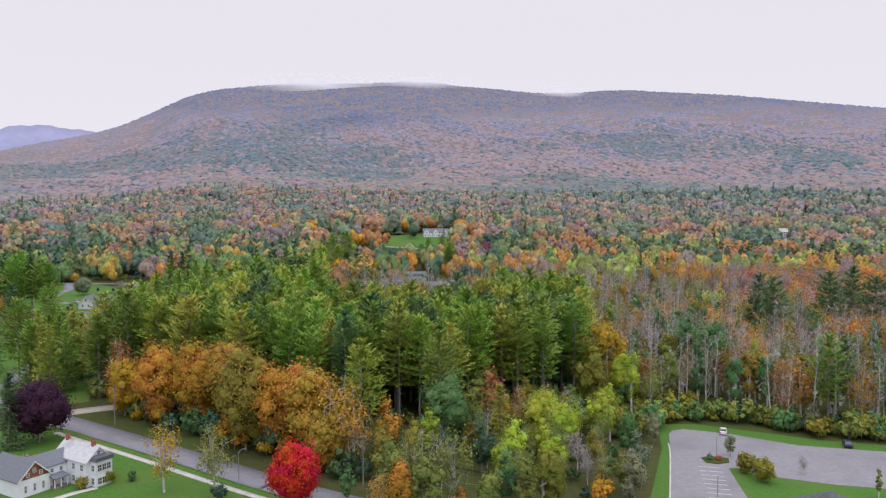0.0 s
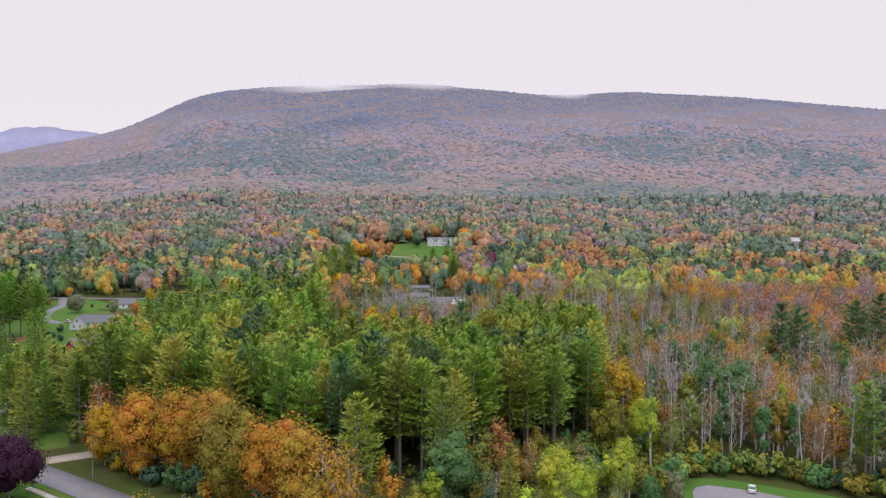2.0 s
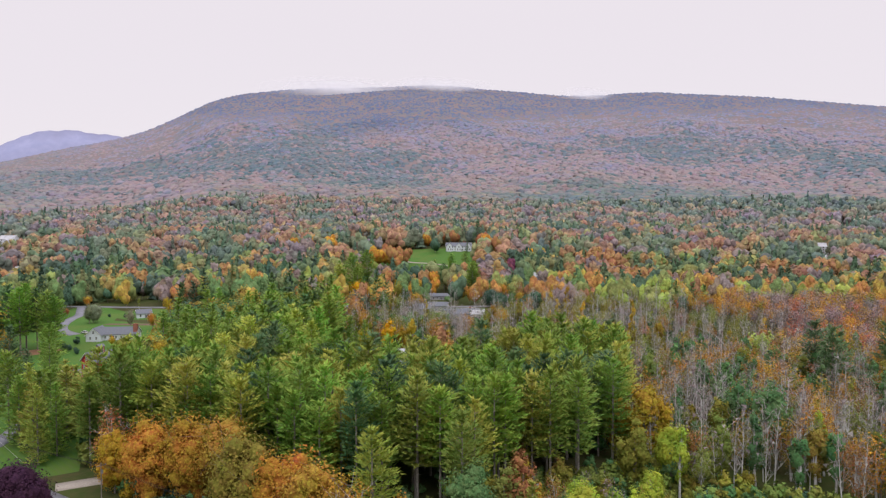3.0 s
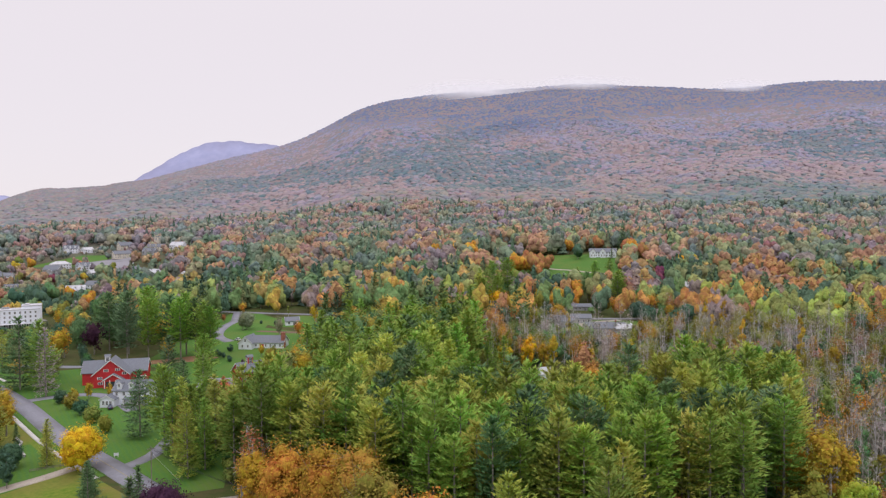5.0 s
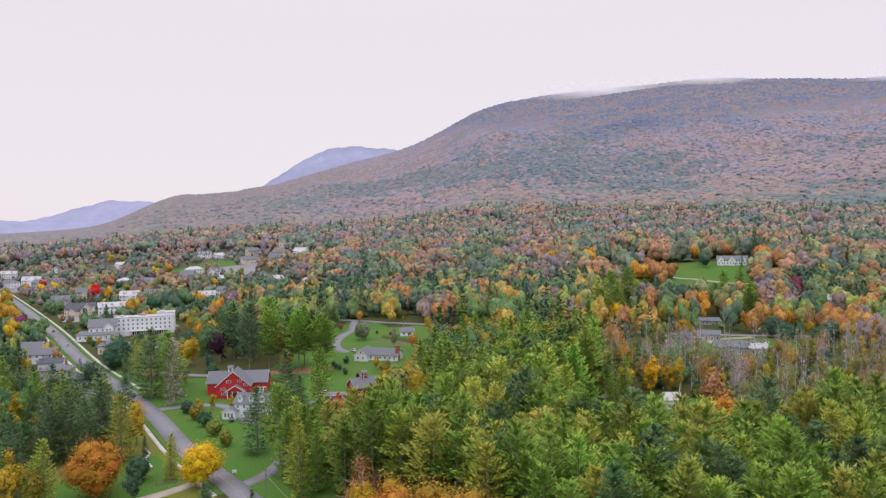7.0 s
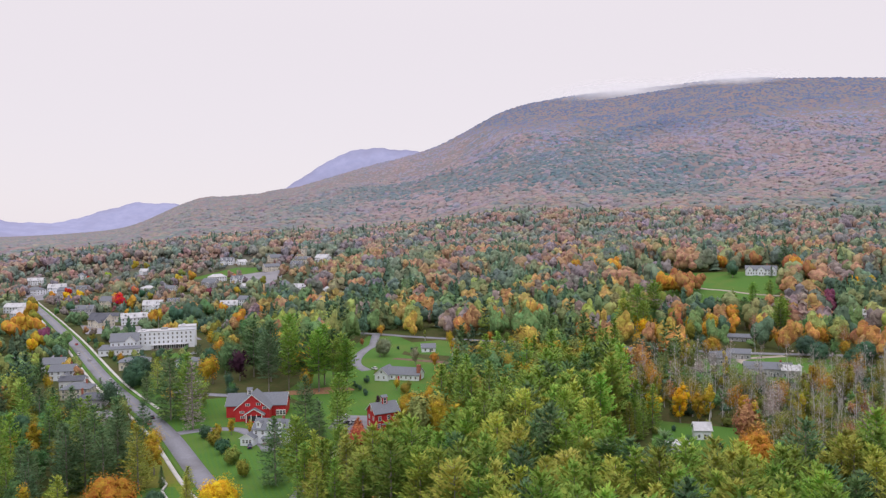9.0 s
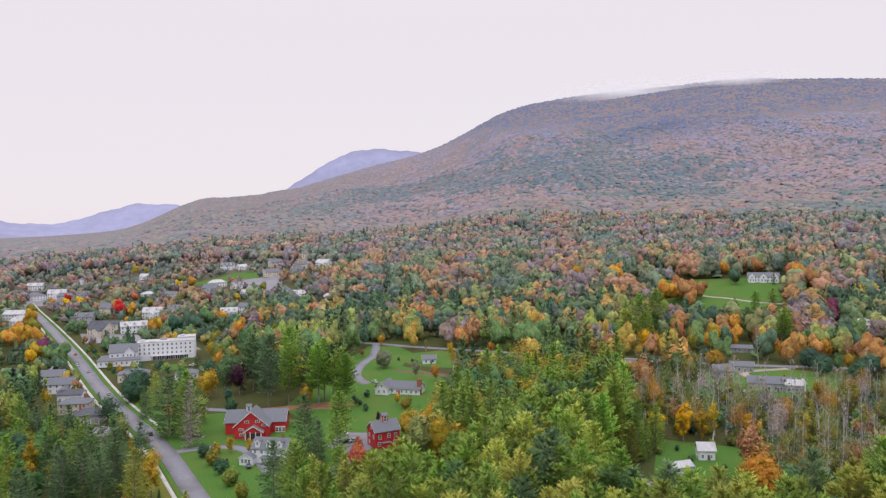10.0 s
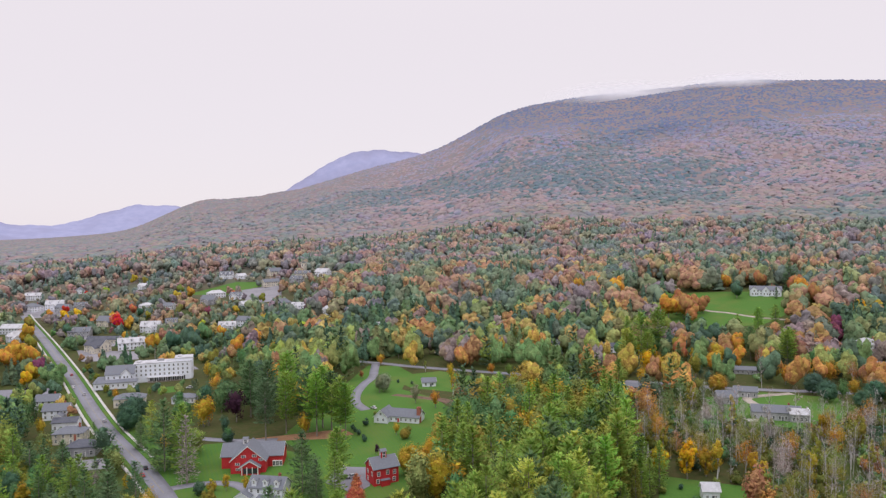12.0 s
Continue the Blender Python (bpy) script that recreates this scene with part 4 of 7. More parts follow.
def white_street_house():
    """The white house by the street: a main block with a bay, a middle wing with a porch, a gabled barn wing."""
    root = empty("house", -83.5, 161, None, -30, label="white clapboard house with grey roofs and a cedar gable", category="house")
    root.scale = (0.9, 0.74, 0.9)
    block(root, 1.5, 1.5, 13, 8.2, 6.2, 2.9, M_WHITE, M_PALEROOF, 0, 0.45)
    window_rows(root, 1.5, 1.5, 13, 8.2, 6.0, 2, 4, 2, 0, 0.95, "fl")
    for z in (0.7, 3.9):
        part("bay", boxes((8, 10.2, -1.2, 4.2, z - 0.6, z + 2.5)), M_WHITE, root)
        for y in (0, 1.5, 3):
            window(root, 10.2, y, z, 90, 1.25, 1.0)
        window(root, 9.1, -1.2, z, 0, 1.0, 1.0)
    bm = bmesh.new()
    add_prism(bm, [(-1.6, 6.4), (4.6, 6.4), (4.2, 7.3), (-1.2, 7.3)], 7.9, 10.7)
    part("bay_roof", bm, M_DARKROOF, root)
    window(root, 8.0, 1.5, 7.35, 90, 0.8, 0.6)
    chimney(root, 6.2, 1.5, 8.3, 10.6)
    chimney(root, -4.2, 1.5, 8.3, 10.6)
    block(root, -3.2, -6, 12, 7, 5.4, 2.2, M_WHITE, M_SHINGLE, 90, 0.4)
    for y in (-10, -7.2, -4.4):
        window(root, 0.3, y, 3.6, 90, 0.75, 0.6)
    porch(root, 1.6, -6.2, 4.2, 2.4, 2.6, M_SHINGLE, 90, 3)
    door(root, 0.32, -6.6, 0.35, 90, M_RED)
    window(root, 0.32, -4.2, 0.8, 90, 0.9, 1.0)
    block(root, -5.5, -13, 13, 9.4, 4.0, 3.8, M_WHITE, M_SHINGLE, 0, 0.45, False, M_CEDAR)
    for y in (-15.6, -13, -10.4):
        window(root, 1.0, y, 0.9, 90, 0.6, 1.1)
    for y, z in ((-14.9, 4.5), (-13, 5.3), (-11.1, 4.5)):
        window(root, 1.06, y, z, 90, 0.75, 0.6)
    CLEAR.append([(-100, 140), (-104, 172), (-76, 176), (-60, 150), (-70, 135)])


def long_red_barn():
    """The long red barn with a cross gable, a porch and a white cupola."""
    root = empty("red_barn", -228, 332, None, 28, label="long red barn with grey shingle roofs and white trim", category="barn")
    root.scale = (1.12, 1.12, 1.12)
    block(root, -1, 2, 25, 11, 4.8, 3.9, M_RED, M_SHINGLE, 0, 0.5)
    block(root, -1.4, -4.5, 11, 14, 4.8, 5.9, M_RED, M_SHINGLE, 90, 0.5)
    for x, z in ((-5.6, 3.0), (-3.2, 6.1), (1.2, 6.3), (3.8, 4.7), (-5.4, 0.9)):
        window(root, x, -10.0, z, 0, 1.5, 0.6)
    block(root, -0.2, -10.6, 3.4, 7.6, 2.9, 2.3, M_RED, M_SHINGLE, 90, 0.5)
    for x in (-3.4, -1.4, 0.8, 3.0):
        part("post", boxes((x - 0.15, x + 0.15, -12.75, -12.45, -0.4, 2.9)), M_TRIM, root)
    part("porch_glazing", boxes((-2.9, 2.7, -12.4, -12.36, 0.2, 2.4)), M_GLASS, root)
    part("white_panel", boxes((7.4, 11.4, -3.62, -3.5, 0, 2.6)), M_TRIM, root)
    for x in (8, 9.4, 10.8):
        window(root, x, -3.66, 0.6, 0, 1.0, 1.1)
    window_rows(root, -1, 2, 25, 11, 4.6, 1, 5, 3, 0, 1.0, "l", 1.6)
    cupola(root, -4.5, 2, 8.3, 1.9, 2.2, M_TRIM, M_SHINGLE)
    CLEAR.append([(-252, 318), (-248, 348), (-208, 352), (-200, 330), (-215, 308), (-235, 308)])


def tower_barn():
    """The tall red barn with a large cupola."""
    root = empty("red_barn", -162, 335, None, 52, label="tall red barn with grey roof and large cupola", category="barn")
    block(root, 0, 0, 11.5, 9.5, 7.2, 3.6, M_RED, M_SHINGLE, 0, 0.55)
    for x, z in ((-3.6, 3.9), (0.6, 4.1), (3.8, 3.9), (3.6, 0.8), (-4, 0.8)):
        window(root, x, -4.75, z, 0, 1.15, 1.15)
    for y, z in ((-2.6, 3.8), (2.2, 3.8), (0, 7.6), (2.2, 0.8)):
        window(root, -5.75, y, z, -90, 1.2, 1.1)
    part("shed_roof", boxes((-3.2, 1.2, -6.9, -4.7, 2.3, 2.5)), M_SHINGLE, root)
    part("entry", boxes((-3, 1, -6.7, -4.74, -0.6, 2.3)), M_RED, root)
    cupola(root, 0.4, 0, 10.2, 2.4, 2.9, M_RED, M_SHINGLE)
    CLEAR.append([(-178, 322), (-176, 348), (-150, 350), (-146, 325), (-158, 312)])


def ranch_house():
    root = empty("house", -194, 413, None, 6, label="long white house with grey roof and brick chimney", category="house")
    block(root, 2, 1, 21, 9, 3.2, 3.2, M_WHITE, M_SHINGLE, 0, 0.5)
    block(root, -8.5, -1, 12, 8, 3.2, 3.6, M_WHITE, M_SHINGLE, 90, 0.5)
    window_rows(root, 3.5, 1, 17, 9, 3, 1, 6, 2, 0, 0.9, "fr")
    for x, z in ((-10.2, 0.9), (-7, 0.9), (-8.5, 4.0)):
        window(root, x, -7, z, 0, 0.9, 0.9)
    chimney(root, 11.9, -1.5, -0.5, 8.6, 2.0)
    door(root, 0.5, -3.5, 0.1, 0, M_RED)
    CLEAR.append([(-212, 395), (-210, 425), (-176, 426), (-172, 398)])


def inn():
    """The white inn: a long flat-roofed wing with four storeys of windows, and a gabled house at its end."""
    root = empty("inn", -401, 443, None, 41, label="long white four-storey inn with rows of windows", category="inn")
    block(root, 2, 2, 38, 13, 12.6, 0, M_WHITE, M_PALEROOF)
    block(root, 16, 3, 12, 12, 14.9, 0, M_WHITE, M_PALEROOF)
    for z in (4.3, 7.2, 10.1):
        for i in range(12):
            window(root, -15.2 + i * 3.05, -4.5, z, 0, 0.95, 0.95)
        for y in (-1, 3, 7):
            window(root, 22, y, z, 90, 0.95, 0.95)
    porch(root, 4, -6.2, 24, 3.6, 3.2, M_PALEROOF, 0, 9, 0.3)
    for i in range(8):
        part("dark_bay", boxes((-6.5 + i * 3, -4.3 + i * 3, -4.56, -4.5, 0.3, 2.9)), M_GLASS, root)
    block(root, -25, -4, 18, 15, 8.0, 4.6, M_WHITE, M_SHINGLE, 0, 0.6)
    block(root, -21, -9, 9, 6, 8.2, 3.0, M_WHITE, M_SHINGLE, 90, 0.4)
    window_rows(root, -25, -4, 18, 15, 7.6, 2, 5, 4, 0, 0.9, "fl", 1.2)
    for x in (-22, -20):
        window(root, x, -13.5, 5.4, 0, 0.9, 0.9)
    block(root, -27, -14, 26, 8, 3.4, 1.4, M_WHITE, M_SHINGLE, 0, 0.6, True)
    block(root, -37, -5, 8, 22, 3.4, 1.4, M_WHITE, M_SHINGLE, 0, 0.6, True)
    window_rows(root, -27, -14, 26, 8, 3, 1, 8, 2, 0, 0.9, "f")
    part("roof_unit", boxes((-2, 2.5, 2, 4.5, 13, 14.3)), M_METAL, root)
    part("flag_pole", boxes((-4.1, -3.9, 8, 8.2, 12, 22)), M_METAL, root)
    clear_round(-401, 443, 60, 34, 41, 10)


def white_dormer_house():
    root = cottage(-197, 302, 12, 15, 9, 6.0, 3.4, M_WHITE, M_SHINGLE, "white house with a grey dormered roof", 5, 3, 2, False, True, None, 8, "house", 3, 0.9)
    block(root, -8.5, -4, 8, 6, 2.9, 1.6, M_WHITE, M_SHINGLE, 90, 0.4)
    for x in (-10, -8.5, -7):
        window(root, x, -8.0, 0.8, 0, 0.9, 1.0)
    porch(root, 2, -5.6, 9, 2.2, 2.6, M_SHINGLE, 0, 4)


def mansion():
    root = cottage(-9, 881, 3, 30, 10, 5.6, 3.8, M_WHITE, M_SHINGLE, "long white mansion with grey gables above a lawn", 10, 3, 2, False, True, None, 30, "mansion")
    for x in (-11, 0, 11):
        block(root, x, -4, 6, 6, 5.8, 3.0, M_WHITE, M_SHINGLE, 90, 0.4)
        window(root, x, -7, 3.9, 0, 1.1, 1.1)
        window(root, x - 1.4, -7, 0.9, 0, 1.0, 1.2)
        window(root, x + 1.4, -7, 0.9, 0, 1.0, 1.2)
    chimney(root, 6, 1, 8, 12)


def grey_estate():
    """Low grey houses round a drive beyond the marsh."""
    cottage(-30, 511, 20, 11, 8, 4.2, 3.0, M_GREY, M_SHINGLE, "grey gabled house with a shingle roof", 3, 2, 1, False, False, None, 10)
    cottage(-20, 532, 5, 13, 7, 3.6, 2.2, M_GREY, M_SHINGLE, "low grey garage with a shingle roof", 4, 2, 1, False, False, None, 8, "garage")
    root = cottage(-4, 485, 8, 24, 9, 4.4, 2.8, M_GREY, M_SHINGLE, "long grey house with a white terrace", 8, 2, 1, False, True, None, 16, "house", 2)
    block(root, 11, -2, 9, 8, 4.2, 2.2, M_GREY, M_PALEROOF, 0, 0.4)
    part("terrace", boxes((-16, -2, -10, -5, -0.6, 0.35)), M_CONCRETE, root, "pale stone terrace")
    part("end_wall", boxes((15.6, 16.1, -6, 2, -0.6, 6.6)), M_WHITE, root, "white end wall")
    for i in range(4):
        window(root, 8 + i * 2, -6.0, 0.9, 0, 1.1, 1.1)


white_street_house()
long_red_barn()
tower_barn()
ranch_house()
inn()
white_dormer_house()
mansion()
grey_estate()
r = cottage(-321, 314, 32, 14, 10, 4.6, 2.8, M_GREY, M_DARKROOF, "grey house with a dark hipped roof", 4, 3, 1, True, False, None, 6, "house", 0, 1.3)
chimney(r, -5, 3, 5, 9)
cottage(-345, 326, 32, 15, 11, 5.2, 2.8, M_CREAM, M_SHINGLE, "cream house with a brown-grey hipped roof", 4, 3, 2, True, True, None, 3)
cottage(-366, 340, 34, 13, 8, 4.6, 2.0, M_WHITE, M_DARKROOF, "white house with a dark low roof", 4, 2, 1, False, False, None, 3)
cottage(-390, 353, 34, 14, 9, 5.4, 3.2, M_WHITE, M_SHINGLE, "white gabled house with a shingle roof", 4, 2, 2, False, True, (3, 6, 5, 3), 4)
cottage(-415, 366, 34, 13, 9, 5.2, 3.2, M_WHITE, M_SHINGLE, "white gabled house beside the street", 4, 2, 2, False, True, None, 4)
cottage(-29, 363, 18, 6.4, 5.4, 4.0, 2.4, M_WHITE, M_PALEROOF, "small white barn on a rough lawn", 2, 2, 1, False, False, None, 5, "small_barn", 0, 0.8)
cottage(-37, 345, 40, 8.4, 5.4, 2.6, 1.4, M_WHITE, M_PALEROOF, "low shed with a pale roof", 2, 1, 1, False, False, None, 2, "shed", 0, 0.8)
cottage(-213, 491, 30, 9, 7, 3.0, 2.2, M_WHITE, M_SHINGLE, "small white cottage by the paddock", 2, 1, 1, False, False, None, 8, "cottage")
cottage(-341, 404, 30, 14, 9, 3.2, 2.0, M_WHITE, M_SHINGLE, "low white carriage house with grey roof", 5, 2, 1, True, False, None, 6)
cottage(-370, 388, 41, 18, 10, 4.6, 2.6, M_CREAM, M_SHINGLE, "cream house with a broad grey roof", 5, 3, 1, True, False, None, 5)
cottage(-168, 642, 10, 8, 7, 6.0, 2.6, M_WHITE, M_DARKROOF, "small white farmhouse with a tall chimney", 2, 2, 2, False, True, None, 16)
cottage(-124, 647, 8, 14, 8, 4.6, 2.6, M_WHITE, M_DARKROOF, "white house with a dark blue roof", 4, 2, 2, False, False, None, 14)
cottage(-88, 524, 4, 17, 6, 2.8, 1.6, M_WHITE, M_SHINGLE, "long low white shed", 6, 1, 1, False, False, None, 10, "shed")
cottage(60, 682, -6, 16, 13, 8.6, 4.2, M_WHITE, M_PALEROOF, "large white house with steep pale roof", 5, 4, 3, True, True, None, 16, "house", 2)
cottage(44, 676, -6, 8, 8, 6.5, 3.0, M_WHITE, M_DARKROOF, "white annexe with a dark roof", 2, 2, 2, False, True, None, 12)
cottage(64, 640, -6, 18, 8, 3.4, 2.0, M_WHITE, M_PALEROOF, "long white garage with a pale roof", 5, 2, 1, False, False, None, 12, "garage")
cottage(-22, 600, 6, 18, 7, 3.0, 1.8, M_GREY, M_SHINGLE, "low grey house among orange trees", 6, 2, 1, False, False, None, 14)
cottage(-241, 719, 10, 11, 8, 3.4, 2.4, M_WHITE, M_SHINGLE, "small white house beside a dirt track", 3, 2, 1, False, False, None, 12)
cottage(-280, 1105, 14, 14, 10, 6, 3.6, M_WHITE, M_SHINGLE, "white hillside house above the trees", 4, 2, 2, False, True, (2, 6, 6, 5), 30)
cottage(74, 1120, -4, 20, 9, 4.4, 2.6, M_GREY, M_SHINGLE, "grey hillside house above the trees", 6, 2, 1, False, False, None, 30)
cottage(112, 1300, -5, 24, 11, 5.5, 3, M_CREAM, M_SHINGLE, "cream hillside house in a clearing", 6, 2, 2, False, True, None, 40)
cottage(217, 783, -14, 13, 9, 5.2, 2.8, M_WHITE, M_DARKROOF, "white house with a blue-grey roof", 4, 2, 2, False, True, None, 25)
cottage(408, 864, -24, 14, 11, 8, 4, M_WHITE, M_PALEROOF, "tall white house on the far slope", 4, 3, 3, False, True, None, 30)
cottage(384, 812, -24, 14, 9, 5, 3, M_WHITE, M_PALEROOF, "white house with pale roofs", 4, 2, 2, False, False, None, 25)
cottage(300, 664, -22, 18, 9, 3.6, 2.2, M_WHITE, M_PALEROOF, "low white house beside a lawn", 5, 2, 1, False, False, None, 25)
cottage(141, 545, -14, 13, 9, 4.6, 2.6, M_GREY, M_PALEROOF, "grey house among leafless trees", 4, 2, 1, False, False, None, 16)

# plan place, breadth and colour: w white, g grey, d cream with a dark roof, c cream
MAIN_STREET = [(-856, 680, 42, "w"), (-840, 698, 25, "w"), (-806, 684, 20, "g"), (-800, 703, 18, "g"), (-718, 556, 28, "w"), (-662, 521, 19, "w"), (-628, 562, 33, "g"), (-541, 509, 34, "d"), (-524, 530, 24, "w"), (-666, 629, 28, "c"), (-707, 721, 18, "w"), (-587, 613, 24, "w"), (-674, 726, 16, "w"), (-592, 646, 13, "c"), (-823, 826, 14, "w"), (-906, 789, 14, "w"), (-940, 742, 26, "w"), (-396, 590, 15, "w"), (-416, 680, 9, "w")]
TOWN = [(-643, 761, 38, "g"), (-660, 792, 22, "w"), (-626, 791, 16, "w"), (-579, 753, 17, "w"), (-514, 644, 20, "w"), (-507, 667, 22, "w"), (-530, 757, 22, "c"), (-497, 746, 20, "w"), (-684, 946, 42, "c"), (-623, 932, 36, "c"), (-600, 950, 22, "w"), (-598, 1028, 30, "w"), (-605, 892, 20, "g"), (-626, 861, 30, "c"), (-739, 904, 20, "w"), (-716, 908, 16, "w"), (-456, 740, 14, "w"), (-430, 742, 11, "w"), (-413, 752, 9, "w"), (-355, 679, 10, "w")]
for i, (x, y, L, tone) in enumerate(MAIN_STREET + TOWN):
    L = min(L, 22) - (i * 5) % 4
    W = min(12, 6 + L * 0.3)
    wall, word = {"w": (M_WHITE, "white"), "g": (M_GREY, "grey"), "c": (M_CREAM, "cream"), "d": (M_CREAM, "cream")}[tone]
    roof, rword = {"w": ((M_SHINGLE, "grey shingle roof"), (M_PALEROOF, "pale roof"))[min(1, i % 3)], "g": (M_SHINGLE, "grey shingle roof"), "c": (M_SHINGLE, "grey shingle roof"), "d": (M_DARKROOF, "dark slate roof")}[tone]
    big = L > 17
    cottage(x, y, 34 + (i * 47) % 80 - 40, L, W, (6.2 if big else 4.4) + (i * 3) % 3 * 0.5, (3.6 if big else 3.2) + i % 2, wall, roof, word + (" public building with a " if big else " village house with a ") + rword, max(3, L // 3), 3, 2, i % 5 == 0, i % 3 != 1, (((i * 7) % 5 - 2) * L * 0.12, 4 + i % 3, 6.5, 3.6 + i % 2) if i % 4 else None, 16, "town_building" if big else "house", (0, 2, 0, 3, 0)[i % 5])
cottage(-575, 545, 20, 30, 9, 3.8, 2.4, M_CREAM, M_DARKROOF, "long cream building with a dark roof", 9, 2, 1, False, False, None, 8, "town_building")
tower = empty("church_tower", -642, 962, label="square white church tower above the town", category="church")
part("tower", boxes((-3, 3, -3, 3, -1, 17), (-3.3, 3.3, -3.3, 3.3, 16.4, 17)), M_CREAM, tower)
for t, (x, y) in ((0, (0, -3)), (90, (3, 0))):
    window(tower, x, y, 12, t, 1.6, 2)

# the dark-roofed pavilion by the car park
gz = empty("gazebo", 76, 139, label="square pavilion with a dark blue-grey pyramid roof", category="gazebo")
block(gz, 0, 0, 9, 9, 3.0, 2.6, M_WHITE, M_DARKROOF, 20, 0.8, True)
window_rows(gz, 0, 0, 9, 9, 3, 1, 3, 3, 20)


# ---- the trees: kinds, colours and planting ----
shape("pine", [pine(s, 26, r, b, 1.5, 0.94, -0.02, True, d, 7, 8) for s, r, b, d in ((1, 5.0, 0.32, 2.4), (2, 5.4, 0.26, 2.8), (3, 4.6, 0.38, 2.1), (4, 5.6, 0.27, 2.6), (5, 4.7, 0.34, 2.0), (6, 5.2, 0.3, 3.0))], M_BARK)
shape("full_pine", [pine(s, 24, 5.2, 0.05, 1.3, 0.95, 0.05, False, 1.5, 7, 6) for s in (7, 8, 9)], M_BARK)
shape("park_pine", [pine(s, 26, 6.4, b, 1.3, 1.0, -0.04, True, 2.4, 7, 8) for s, b in ((17, 0.26), (18, 0.22), (19, 0.3))], M_BARK)
shape("broad_pine", [pine(s, 24, 6.6, 0.05, 1.3, 0.95, 0.1, False, 1.6, 7, 6) for s in (20, 10)], M_BARK)
shape("spruce", [pine(s, 22, 4.4, 0.06, 1.1, 0.95, 0.26, False, 1.15, 7, 7) for s in (11, 12)], M_BARK)
shape("thin_spruce", [pine(13, 22, 4.4, 0.08, 1.1, 0.75, 0.28, False, 1.2, 6, 3)], M_BARK)
shape("broad_maple", [broadleaf(s, 15, 7.4, 0.02, 8500, 0.38, 90, 0, 0, 0.62) for s in (26, 27)], M_BARK)
shape("grove_ash", [lobed(s, 18, 5.0, 0.08, 9, 150, 1.0) for s in (35, 36, 37, 38)], M_BARK)
shape("mid_ash", [leafy(s, 18, 4.8, 0.08, 30, 560, 0.8) for s in (135, 136, 137, 138)], M_BARK)
shape("mid_maple", [leafy(s, 17, 5.8, 0.04, 34, 640, 0.84) for s in (128, 129, 130, 131)], M_BARK)
shape("grove_pine", [pine(s, 24, 4.8, 0.1, 2.2, 1.8, 0.06, False, 1.6, 5, 3) for s in (14, 15, 16)], M_BARK)
shape("grove_maple", [lobed(s, 17, 6.0, 0.04, 10, 170, 1.05) for s in (28, 29, 30, 39)], M_BARK)
shape("maple", [broadleaf(s, 17, 5.0, 0.0, 8500, 0.3, 80, 0.3, 0, 0.6) for s in (21, 22, 23, 24, 25)], M_BARK)
shape("ash", [broadleaf(s, 17, 4.6, 0.04, 1500, 0.48, 28, 0, 0, 0.6) for s in (31, 32, 33, 34)], M_BARK)
shape("poplar", [broadleaf(s, 18, 2.9, 0.12, 1100, 0.5, 22, 0, 0.5) for s in (41, 42, 43)], M_PALEBARK)
shape("thin_ash", [broadleaf(s, 16, 4.2, 0.08, 1150, 0.32, 30, 0.5) for s in (51, 52, 53)], M_PALEBARK)
shape("snag", [snag(s, 17, 16) for s in (61, 62, 63, 64, 65)], M_PALEBARK)
shape("sparse_ash", [broadleaf(s, 16, 4.2, 0.25, 620, 0.34, 26) for s in (54, 55, 56)], M_PALEBARK)
shape("shrub", [broadleaf(s, 4.2, 2.6, 0.0, 300, 0.46, 12, 0, 0, 0.62) for s in (71, 72, 73)], M_BARK)
shape("bush", [broadleaf(s, 4.6, 2.5, 0.0, 900, 0.34, 26, 0, 0, 0.6) for s in (81, 82)], M_BARK)

GREEN, DEEP, LIME, GOLD, ORANGE = (0.125, 0.245, 0.09), (0.08, 0.155, 0.095), (0.4, 0.5, 0.06), (0.5, 0.345, 0.04), (0.53, 0.285, 0.045)
RUST, CRIMSON, OLIVE, PURPLE, BROWN = (0.42, 0.2, 0.08), (0.58, 0.018, 0.018), (0.23, 0.275, 0.065), (0.06, 0.025, 0.05), (0.36, 0.325, 0.3)
RUSTGOLD, OLIVEGOLD, GOLDPINE, LIMEPINE, SILVER = (0.46, 0.295, 0.05), (0.27, 0.25, 0.045), (0.27, 0.34, 0.06), (0.25, 0.37, 0.07), (0.27, 0.29, 0.17)
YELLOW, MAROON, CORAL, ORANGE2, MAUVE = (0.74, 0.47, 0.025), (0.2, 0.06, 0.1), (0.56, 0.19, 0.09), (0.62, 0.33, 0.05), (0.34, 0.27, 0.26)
NEEDLE, OLDNEEDLE, PALENEEDLE = (0.25, 0.385, 0.07), (0.135, 0.23, 0.1), (0.4, 0.45, 0.085)
WORDS = {NEEDLE: "green", OLDNEEDLE: "deep green", PALENEEDLE: "yellow-green", GREEN: "green", DEEP: "deep green", LIME: "lime green", GOLD: "golden", ORANGE: "orange", RUST: "rust red", CRIMSON: "crimson red", OLIVE: "olive green", PURPLE: "dark purple", BROWN: "pale brown", RUSTGOLD: "rusty gold", OLIVEGOLD: "olive and gold", GOLDPINE: "yellowing green", LIMEPINE: "light green", SILVER: "silvery grey-green", YELLOW: "bright yellow", MAROON: "maroon", CORAL: "coral red", ORANGE2: "bright orange", MAUVE: "mauve-grey"}
